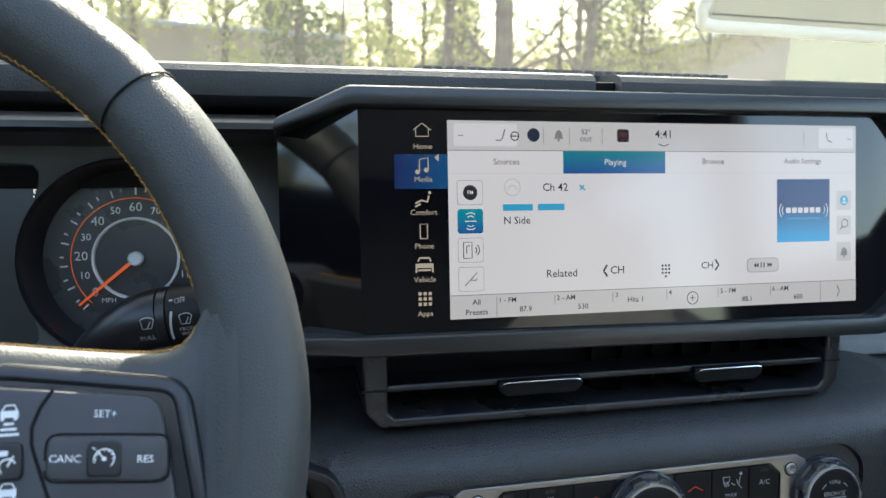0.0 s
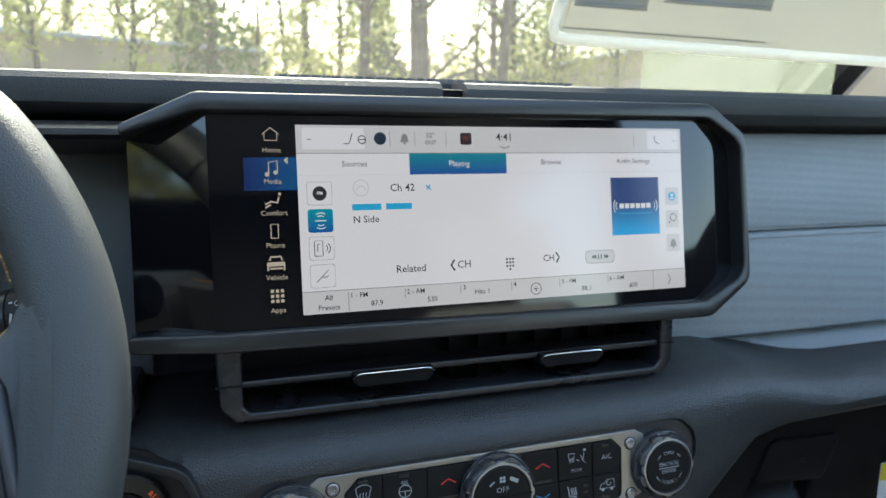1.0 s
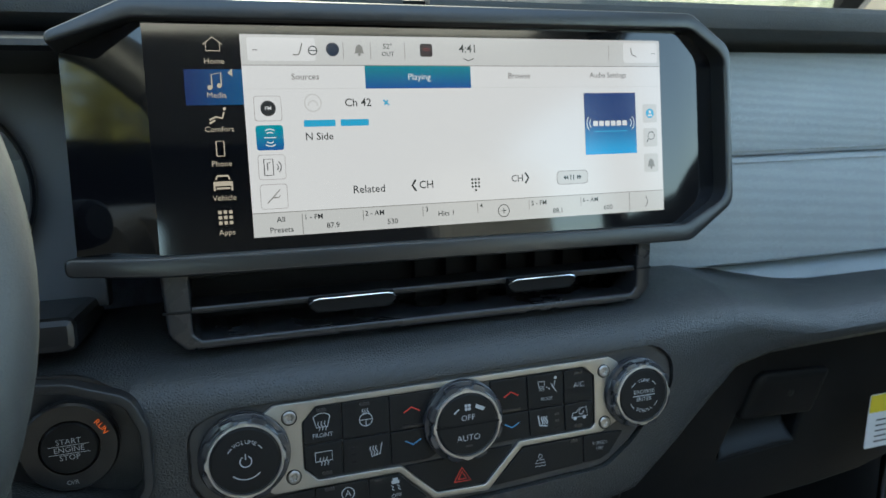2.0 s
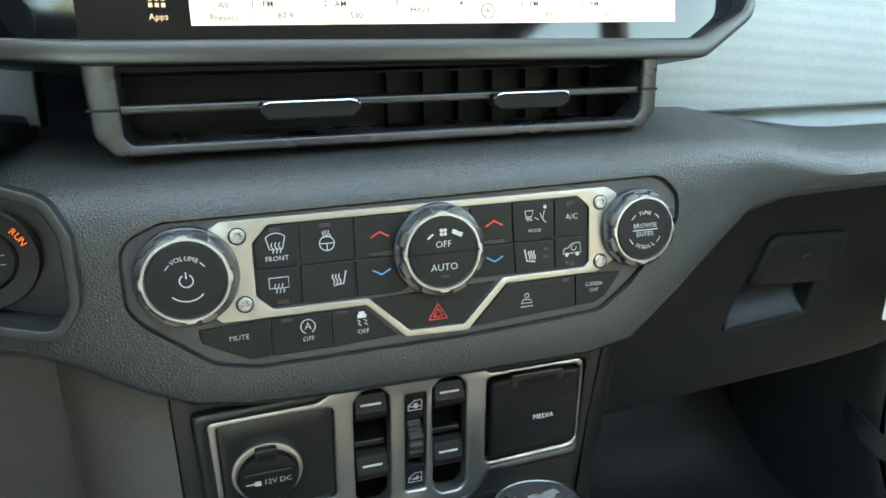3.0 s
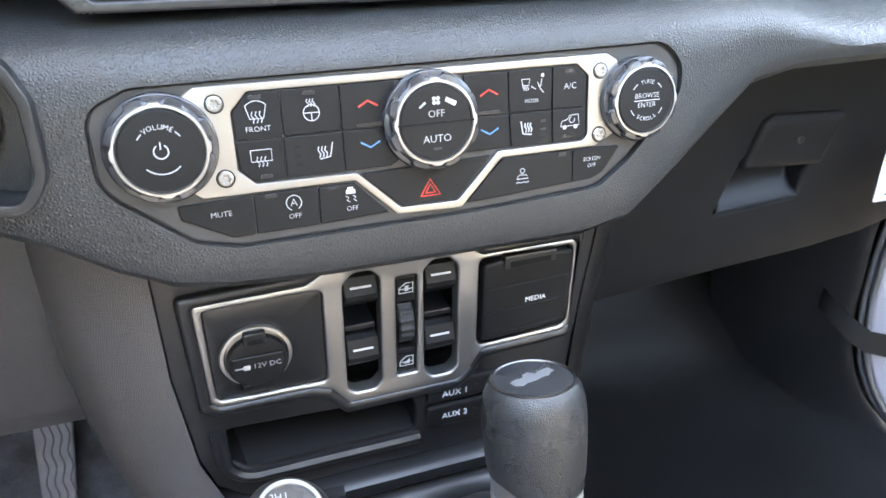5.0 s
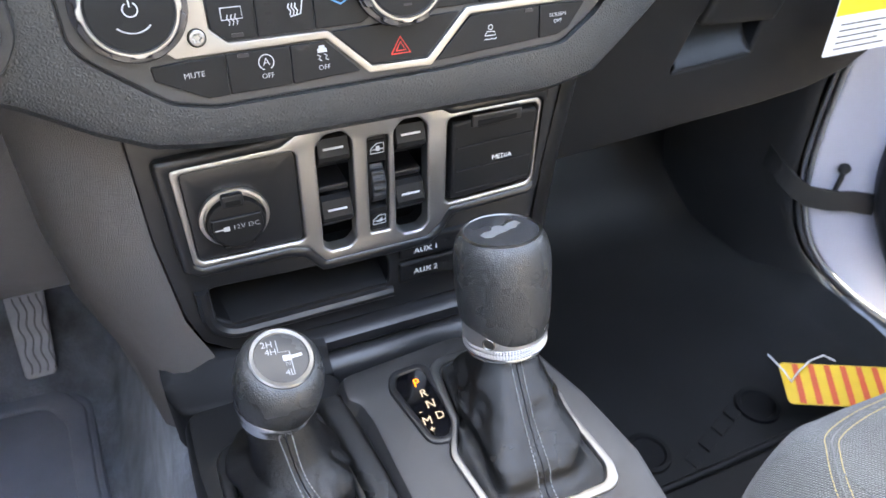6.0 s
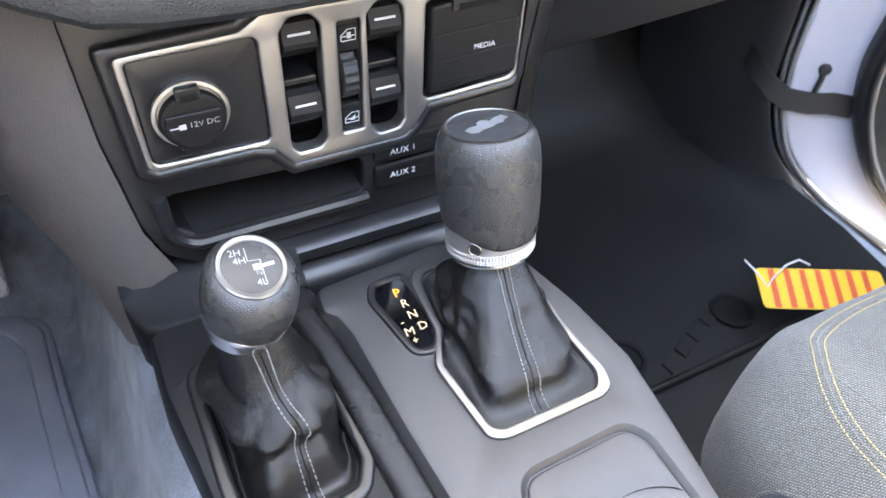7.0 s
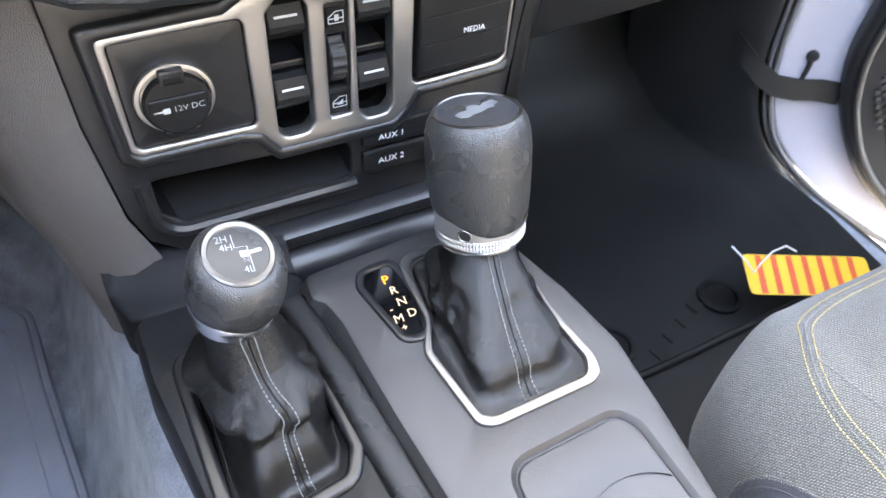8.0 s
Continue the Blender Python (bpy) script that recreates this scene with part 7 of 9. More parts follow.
def leather_boot(parent, name, base, top, r_top, top_z, seed, folds, mat=BOOT, dip=0.35, table=(), slack=(), seam=0.0, pleats=()):
    """A gathered leather boot from the outline base (z 0) up to a round neck at top; returns its surface function."""
    n, rows = 132, 66
    nb = len(base)
    # resample the base outline by angle round its centre
    cxm, cym = sum(p[0] for p in base) / nb, sum(p[1] for p in base) / nb

    def base_at(a):
        d = Vector((math.cos(a), math.sin(a)))
        best = 0.02
        for i in range(nb):
            p, q = Vector(base[i - 1]) - Vector((cxm, cym)), Vector(base[i]) - Vector((cxm, cym))
            e = q - p
            den = d.x * e.y - d.y * e.x
            if abs(den) < 1e-12:
                continue
            t = (p.x * e.y - p.y * e.x) / den
            u = (p.x * d.y - p.y * d.x) / den
            if t > 0 and -1e-6 <= u <= 1 + 1e-6:
                best = t
        return best
    radii = [base_at(2 * math.pi * i / n) for i in range(n)]

    def surf(a, s):
        """a: angle, s: 0 at the base, 1 at the neck."""
        i = (a / (2 * math.pi) * n) % n
        k = int(i)
        rb = radii[k % n] * (1 - (i - k)) + radii[(k + 1) % n] * (i - k)
        prof = lerp(s, [(q[0], q[1]) for q in table])
        extra = lerp(s, [(q[0], q[2]) for q in table])
        lift = s
        if slack:
            # away from the seam the leather lies flat by the frame, then folds up into the body
            d = abs((a - seam + math.pi) % (2 * math.pi) - math.pi)
            k2 = min(1.0, max(0.0, (d - 0.35) / 0.55))
            k2 = k2 * k2 * (3 - 2 * k2)
            prof += (lerp(s, [(q[0], q[1]) for q in slack]) - prof) * k2
            extra += (lerp(s, [(q[0], q[2]) for q in slack]) - extra) * k2
            lift += (lerp(s, [(q[0], q[3]) for q in slack]) - s) * k2
        r = r_top + (rb - r_top) * prof
        # hanging folds low down, finer gathers near the neck
        g = math.sin(math.pi * min(1, s * 1.05)) ** 0.8 * max(0.0, 1.0 - 3.2 * max(0.0, s - 0.35))
        f = 0.0
        for amp, kk, ph, tw in folds:
            f += amp * math.sin(kk * a + ph + tw * s)
        f += 0.0042 * noise.noise((1.5 * math.cos(a) + seed, 1.5 * math.sin(a), 4.0 * s)) + 0.0024 * (0.35 - abs(noise.noise((2.2 * math.cos(a) + seed, 2.2 * math.sin(a), 6 * s)))) + 0.0006 * (0.3 - abs(noise.noise((4.5 * math.cos(a) + seed, 4.5 * math.sin(a), 15 * s))))
        for a0, slope, width, amp, s0, s1 in pleats:
            if s0 < s < s1:
                d = (a - radians(a0 + slope * (s - s0)) + math.pi) % (2 * math.pi) - math.pi
                wn = math.sin(math.pi * (s - s0) / (s1 - s0)) ** 0.6
                d /= radians(width)
                # a rounded roll with a tighter crease along one side of it
                f += amp * wn * (math.exp(-d * d) - 1.1 * math.exp(-((d - 1.5) / 0.55) ** 2))
        r += g * f
        r += extra * (0.75 + 0.25 * math.sin(a * 2 + seed))
        zz = top_z * lift - dip * 0.012 * math.exp(-((s - 0.08) / 0.07) ** 2)
        cx_, cy_ = cxm + (top[0] - cxm) * s, cym + (top[1] - cym) * s
        return Vector((cx_ + r * math.cos(a), cy_ + r * math.sin(a), zz))
    bm = bmesh.new()
    loft(bm, [[surf(2 * math.pi * i / n, j / rows) for i in range(n)] for j in range(rows + 1)], True, False)
    ob = part(name, bm, mat, parent, "gathered black leather boot", 75)
    return surf, ob


def boot_stitches(parent, surf, a_of, offs, mat=GREYTHREAD, count=44, lo=0.02, hi=0.97):
    bm = bmesh.new()
    for da in offs:
        for i in range(count):
            s0 = lo + (hi - lo) * i / count
            s1 = s0 + (hi - lo) / count * 0.6
            p = [surf(a_of(s0) + da / (1 + 1.3 * (1 - s0)), s0), surf(a_of(s1) + da / (1 + 1.3 * (1 - s1)), s1)]
            out = Vector((math.cos(a_of(s0)), math.sin(a_of(s0)), 0.3)) * 0.0004
            tube(bm, [p[0] + out, p[1] + out], 0.00037, 5)
    tagged(part("stitching", bm, mat, parent, "pale thread down the boot seam"), kind="stuff")
    bm = bmesh.new()
    pts = []
    for i in range(41):
        s = lo + (hi - lo) * i / 40
        pts.append(surf(a_of(s), s) + Vector((math.cos(a_of(s)), math.sin(a_of(s)), 0.3)) * 0.0001)
    tube(bm, pts, 0.0004, 6)
    part("seam", bm, BLACK, parent, "dark boot seam")


# ---------------------------------------------------------------- gear shifter
def build_shifter():
    m = CM.copy()
    s = thing("gear_shifter", m, "automatic shift lever with leather knob and silver framed boot", "gear shifter")
    K = lambda pts, r=0.006, seg=4: rnd([(x, cy(y)) for x, y in pts], r, seg)
    outer = K([(0.0100, 0.4130), (0.0720, 0.4100), (0.0835, 0.3985), (0.0850, 0.357), (0.0842, 0.342), (0.0898, 0.302), (0.0870, 0.2905), (0.0800, 0.2870), (0.0140, 0.2865), (0.0050, 0.2915), (-0.0022, 0.3430), (0.0090, 0.3640)], 0.016, 6)
    inner = K([(0.0170, 0.4070), (0.0705, 0.4045), (0.0785, 0.3950), (0.0800, 0.357), (0.0795, 0.341), (0.0842, 0.303), (0.0790, 0.2932), (0.0160, 0.2925), (0.0095, 0.2965), (0.0030, 0.3420), (0.0140, 0.3660)], 0.012, 6)
    bm = bmesh.new()
    plate(bm, outer, [inner], -0.004, 0.0024, 0.0014)
    part("silver_frame", bm, DULLSILVER, s, "brushed silver boot frame")
    # range display
    win = K([(-0.0150, 0.3990), (-0.0115, 0.4075), (0.0045, 0.4085), (0.0068, 0.4045), (0.0098, 0.3655), (0.0030, 0.3552), (-0.0060, 0.3575)], 0.006, 5)
    bm = bmesh.new()
    plate(bm, inset(win, -0.0050), [win], -0.003, 0.0022, 0.0016)
    part("display_surround", bm, SATIN, s, "dark satin display surround")
    bm = bmesh.new()
    prism(bm, inset(win, -0.0004), -0.003, 0.0007)
    part("range_display", bm, GLOSS, s, "black glass gear display")
    for t, x, y, mt, h in (("P", -0.0010, 0.3984, AMBER, 0.0062), ("R", 0.0004, 0.3895, LITWHITE, 0.0058), ("N", 0.0016, 0.3804, LITWHITE, 0.0058), ("D", 0.0040, 0.3708, LITWHITE, 0.0056), ("M", -0.0052, 0.3696, LITWHITE, 0.0058),
                        ("-", -0.0068, 0.3775, LITWHITE, 0.005), ("+", -0.0046, 0.3628, LITWHITE, 0.005)):
        words(s, "letter", t, h, x, cy(y), 0.0010, mt, rot=-4)
    # boot and lever
    neck = Vector((0.0530, cy(0.3870), 0.0400))
    surf, ob = leather_boot(s, "boot", inset(inner, 0.0005), neck, 0.0175, 0.0420, 3.1,
                            [(0.0026, 3, 0.4, 2.5), (0.0020, 5, 1.3, -4.0), (0.0009, 9, 0.2, 6.0)], table=SHIFT_PROFILE, slack=SHIFT_SLACK, seam=radians(-97),
                            pleats=((-140, -30, 16, 0.0018, 0.08, 0.75), (-35, 35, 15, 0.0022, 0.06, 0.80), (-8, 10, 13, 0.0012, 0.08, 0.60), (-75, 30, 12, 0.0014, 0.10, 0.70), (150, -20, 15, 0.0010, 0.05, 0.7)))
    boot_stitches(s, surf, lambda q: radians(-94 - 4 * q), (-0.20, 0.20))
    # knob, leaning ahead
    axis = CM.to_3x3().inverted() @ Vector((0.0, 0.235, 0.97)).normalized()
    km = Matrix.Translation(neck - axis * 0.004) @ Vector((0, 0, 1)).rotation_difference(axis).to_matrix().to_4x4()
    knob_e = bmesh.new()
    n = 64
    def swoop(a):
        d = (285 - math.degrees(a)) % 360
        q = min(1.0, max(0.0, (d - 28) / 62)) if d <= 180 else min(1.0, max(0.0, (360 - d - 35) / 145))
        return 0.0128 + 0.0092 * q * q * (3 - 2 * q)
    # leather grip
    rings = []
    for r, h in ((0.0264, 0.0), (0.0277, 0.02), (0.0282, 0.10), (0.0287, 0.3), (0.0292, 0.55), (0.0295, 0.8), (0.0297, 1.0), (0.0297, 0.058), (0.0290, 0.066), (0.0274, 0.0725), (0.0250, 0.0765), (0.0238, 0.0775)):
        ring = []
        for i in range(n):
            a = 2 * math.pi * i / n
            low = swoop(a)
            z = low + (0.047 - low) * h if len(rings) < 7 else h
            ring.append(km @ Vector((r * math.cos(a), r * math.sin(a), z)))
        rings.append(ring)
    loft(knob_e, rings, True, False)
    part("grip", knob_e, LEATHER, s, "black grained leather grip", 60)
    bm = bmesh.new()
    rings = []
    for r, h in ((0.0235, 0.0), (0.0258, 0.0006), (0.0264, 0.0025), (0.0262, 0.0030)):
        rings.append([km @ Vector((r * math.cos(2 * math.pi * i / n), r * math.sin(2 * math.pi * i / n), h)) for i in range(n)])
    loft(bm, rings, True, False)
    part("base_ring", bm, CHROME, s, "polished ring at the foot of the grip", 50)
    bm = bmesh.new()
    nn = 88
    rings = [[km @ Vector((0.0259 * math.cos(2 * math.pi * (i + 0.5 * (j % 2)) / nn), 0.0259 * math.sin(2 * math.pi * (i + 0.5 * (j % 2)) / nn), 0.0030 + 0.0070 * j / 4)) for i in range(nn)] for j in range(5)]
    loft(bm, rings, True, False)
    middle = km @ Vector((0, 0, 0.0065))
    for f in bm.faces:
        f.normal_update()
        if f.normal.dot(f.calc_center_median() - middle) < 0:
            f.normal_flip()
    bmesh.ops.poke(bm, faces=bm.faces[:], offset=0.0011)
    part("knurled_ring", bm, SILVER, s, "knurled silver ring", 10)
    bm = bmesh.new()
    rings = []
    for k in range(5):
        f = k / 4
        rings.append([km @ Vector(((0.0263 + 0.0004 * f) * math.cos(2 * math.pi * i / n), (0.0263 + 0.0004 * f) * math.sin(2 * math.pi * i / n), 0.0100 + (swoop(2 * math.pi * i / n) + 0.0012 - 0.0100) * f)) for i in range(n)])
    loft(bm, rings, True, False)
    part("collar", bm, PALESILVER, s, "satin silver swooping collar", 50)
    # release button in the collar
    ba = radians(222)
    bmat = km @ Matrix.Translation((0.0266 * math.cos(ba), 0.0266 * math.sin(ba), 0.0145)) @ Vector((math.cos(ba), math.sin(ba), 0)).to_track_quat("Z", "Y").to_matrix().to_4x4()
    bm = bmesh.new()
    lathe(bm, [(0.0042, -0.002), (0.0042, 0.0006), (0.0036, 0.0012), (0.0030, 0.0006), (0.001, 0.0005)], 24, bmat)
    part("release_button", bm, DULLSILVER, s, "round release button")
    # top badge
    bm = bmesh.new()
    lathe(bm, [(0.0238, 0.0770), (0.0240, 0.0782), (0.0226, 0.0786), (0.0222, 0.0780)], 56, km)
    part("badge_ring", bm, DULLSILVER, s, "thin satin badge ring")
    bm = bmesh.new()
    lathe(bm, [(0.0222, 0.0760), (0.0222, 0.0780), (0.010, 0.0783)], 48, km)
    part("badge", bm, BADGE, s, "smooth black top badge")
    # plain vehicle outline
    bm = bmesh.new()
    z = 0.07845
    fill(bm, [(-0.0140, -0.0040), (-0.0145, 0.0010), (-0.0100, 0.0028), (-0.0050, 0.0025), (-0.0030, 0.0060), (0.0010, 0.0065), (0.0040, 0.0030), (0.0080, 0.0050), (0.0140, 0.0055), (0.0150, 0.0000), (0.0110, -0.0010), (0.0090, -0.0035), (0.0050, -0.0030), (0.0, -0.0045), (-0.0060, -0.0045), (-0.0100, -0.0062)], z)
    bm.transform(km @ Matrix.Rotation(radians(8), 4, "Z"))
    part("emblem", bm, PRINT_FAINT, s, "pale vehicle outline on the badge")


build_shifter()


# ---------------------------------------------------------------- transfer case lever
def build_transfer():
    s = thing("transfer_lever", CM @ Matrix.Translation((0, 0, -0.012)), "four-wheel-drive lever with a round knob and leather boot", "gear lever")
    K = lambda pts, r=0.006, seg=4: rnd([(x, cy(y)) for x, y in pts], r, seg)
    base = K([(-0.1240, 0.3970), (-0.0700, 0.4000), (-0.0630, 0.3900), (-0.0600, 0.3140), (-0.0670, 0.3010), (-0.1150, 0.2950), (-0.1230, 0.3050)], 0.007)
    bm = bmesh.new()
    plate(bm, inset(base, -0.0090), [inset(base, -0.0005)], -0.004, 0.0030, 0.0029, 5)
    part("boot_frame", bm, SATIN, s, "satin black boot frame")
    neck = Vector((-0.0940, cy(0.3815), 0.0608))
    surf, ob = leather_boot(s, "boot", base, neck, 0.0195, 0.0625, 7.7, [(0.0034, 2, 0.9, 3.5), (0.0030, 3, 2.1, -5.0), (0.0007, 6, 0.5, 6.0)], dip=0.8, table=TRANSFER_PROFILE, slack=TRANSFER_SLACK, seam=radians(-88),
                            pleats=((-175, 90, 17, 0.0044, 0.14, 0.62), (-120, 110, 15, 0.0040, 0.30, 0.70), (-20, -70, 14, 0.0042, 0.22, 0.70), (10, -60, 13, 0.0032, 0.10, 0.55), (-112, -40, 11, 0.0022, 0.05, 0.34), (140, 40, 15, 0.0022, 0.15, 0.6)))
    boot_stitches(s, surf, lambda q: radians(-88 - 3 * q + 9 * math.exp(-((q - 0.45) / 0.14) ** 2)), (-0.19, 0.19))
    axis = CM.to_3x3().inverted() @ Vector((0.19, -0.04, 1.0)).normalized()
    km = Matrix.Translation(neck - axis * 0.004) @ Vector((0, 0, 1)).rotation_difference(axis).to_matrix().to_4x4()
    crown = 0.25
    outline = [(0.0188, 0.0045), (0.0210, 0.0068), (0.0229, 0.0125), (0.0239, 0.0200), (0.0241, 0.0270), (0.0236, 0.0325), (0.0221, 0.0372), (0.0197, 0.0400), (0.0172, 0.0412)]
    bm = bmesh.new()
    lathe(bm, outline, 56)
    for v in bm.verts:
        v.co.z += crown * v.co.y * min(1.0, max(0.0, (v.co.z - 0.012) / 0.026))
    bm.transform(km)
    part("knob", bm, LEATHER, s, "round black leather knob", 60)
    bm = bmesh.new()
    rings = []
    for f, r0 in ((0.0, 0.0190), (0.0, 0.0206), (0.12, 0.0), (0.5, 0.0), (0.86, 0.0), (1.0, -0.0009)):
        ring = []
        for i in range(56):
            a = 2 * math.pi * i / 56
            high = 0.0048 + 0.0085 * (0.5 + 0.5 * math.cos(a - radians(185))) ** 1.5
            h = high * f
            r = r0 if r0 > 0.01 else max(0.0209, lerp(h, [(hh, rr) for rr, hh in outline]) + 0.0009) + r0
            ring.append((r * math.cos(a), r * math.sin(a), h))
        rings.append(ring)
    loft(bm, rings, True, False)
    bm.transform(km)
    part("collar", bm, CHROME, s, "bright swooping collar", 60)
    slant = km @ Matrix(((1, 0, 0, 0), (0, 1, 0, 0), (0, crown, 1, 0), (0, 0, 0, 1)))
    bm = bmesh.new()
    lathe(bm, [(0.0174, 0.0400), (0.0174, 0.0420), (0.0166, 0.0427), (0.0145, 0.0424), (0.0139, 0.0414)], 56, slant)
    part("badge_ring", bm, DULLSILVER, s, "satin silver ring on the knob")
    bm = bmesh.new()
    lathe(bm, [(0.0145, 0.0404), (0.0145, 0.0418), (0.007, 0.0421)], 48, slant)
    part("badge", bm, BADGE, s, "dark shift pattern badge")
    pm = slant @ Matrix.Diagonal((0.84, 0.84, 1, 1))
    for t, x, y in (("2H", -0.0075, 0.0095), ("4H", -0.0060, 0.0042), ("4L", 0.0030, -0.0110)):
        o = words(s, "legend", t, 0.0042, x, y, 0.04228, PRINT_DIM)
        o.data.transform(pm)
    o = icon(s, "pattern", PRINT_DIM, 0.04228, [[(-0.0015, 0.0120), (-0.0015, 0.0035), (0.0055, 0.0035), (0.0055, -0.0120)]], width=0.0006)
    o.data.transform(pm)
    o = icon(s, "pattern_mark", PRINT, 0.04232, [[(0.0040, -0.0010), (0.0130, 0.0002)]], [rect(0.0005, -0.0030, 0.0050, 0.0010)], 0.0022)
    o.data.transform(pm)
    o = words(s, "legend", "N", 0.0032, 0.0030, -0.0050, 0.04234, PRINT_FAINT)
    o.data.transform(pm)


build_transfer()


# ---------------------------------------------------------------- seats, mats, pedal
def build_seat(sx, name_label):
    cx = 0.420 * sx
    s = thing("car_seat", Matrix.Translation((cx, 0.05, 0.62)), name_label, "car seat", "front seats")
    to = Matrix.Translation((-cx, -0.05, -0.62))
    bm = bmesh.new()
    # cushion as a rounded block, sections from rear to front
    rings = []
    secs = [(-0.24, 0.236, 0.855, 0.72), (-0.10, 0.244, 0.860, 0.715), (0.05, 0.247, 0.866, 0.71), (0.15, 0.247, 0.870, 0.71), (0.22, 0.243, 0.870, 0.71), (0.265, 0.233, 0.866, 0.715), (0.295, 0.216, 0.856, 0.725), (0.315, 0.192, 0.838, 0.74), (0.326, 0.165, 0.815, 0.76), (0.329, 0.140, 0.79, 0.775)]
    for y, hw, zt, zb in secs:
        ring = []
        for i in range(56):
            a = 2 * math.pi * i / 56
            ca, sa = math.cos(a), math.sin(a)
            e = 0.42
            x = hw * math.copysign(abs(ca) ** e, ca)
            h = (zt - zb) / 2
            z = (zt + zb) / 2 + h * math.copysign(abs(sa) ** 0.55, sa)
            u = abs(x) / hw
            if sa > 0:
                z += 0.010 * math.exp(-((u - 0.72) / 0.15) ** 2) - 0.012 * max(0, 0.5 - u)
                z -= 0.0045 * math.exp(-((u - 0.56) / 0.02) ** 2)
            ring.append((cx + x, y - 0.02 * u ** 4, z))
        rings.append(ring)
    loft(bm, rings)
    bmesh.ops.subdivide_edges(bm, edges=[e for e in bm.edges], cuts=2, use_grid_fill=True, smooth=0.8)
    bm.transform(to)
    cush = part("cushion", bm, FABRIC, s, "grey woven cloth cushion", 80)
    bm = bmesh.new()
    rings = []
    for z, hw, yb, yf in ((0.78, 0.22, -0.36, -0.24), (0.95, 0.245, -0.42, -0.25), (1.15, 0.25, -0.47, -0.30), (1.32, 0.22, -0.50, -0.37), (1.38, 0.15, -0.50, -0.41)):
        ring = []
        for i in range(32):
            a = 2 * math.pi * i / 32
            x = hw * math.copysign(abs(math.cos(a)) ** 0.6, math.cos(a))
            y = (yb + yf) / 2 + (yf - yb) / 2 * math.copysign(abs(math.sin(a)) ** 0.7, math.sin(a))
            ring.append((cx + x, y, z))
        rings.append(ring)
    loft(bm, rings)
    bm.transform(to)
    part("backrest", bm, FABRIC2, s, "dark grey cloth backrest", 80)
    bm = bmesh.new()
    box(bm, cx - 0.13, -0.52, 1.40, cx + 0.13, -0.42, 1.56, 0.03)
    bm.transform(to)
    part("headrest", bm, FABRIC2, s)
    bm = bmesh.new()
    box(bm, cx - 0.20, -0.25, 0.60, cx + 0.20, 0.25, 0.73, 0.01)
    bm.transform(to)
    part("base", bm, BLACK, s, "black seat base")
    bm = bmesh.new()
    box(bm, cx - 0.246, -0.22, 0.66, cx - 0.215, 0.20, 0.79, 0.012)
    bm.transform(to)
    part("side_cover", bm, DASH, s, "dark plastic side cover")
    return s


seat = build_seat(1, "grey cloth front passenger seat with tan double stitching")


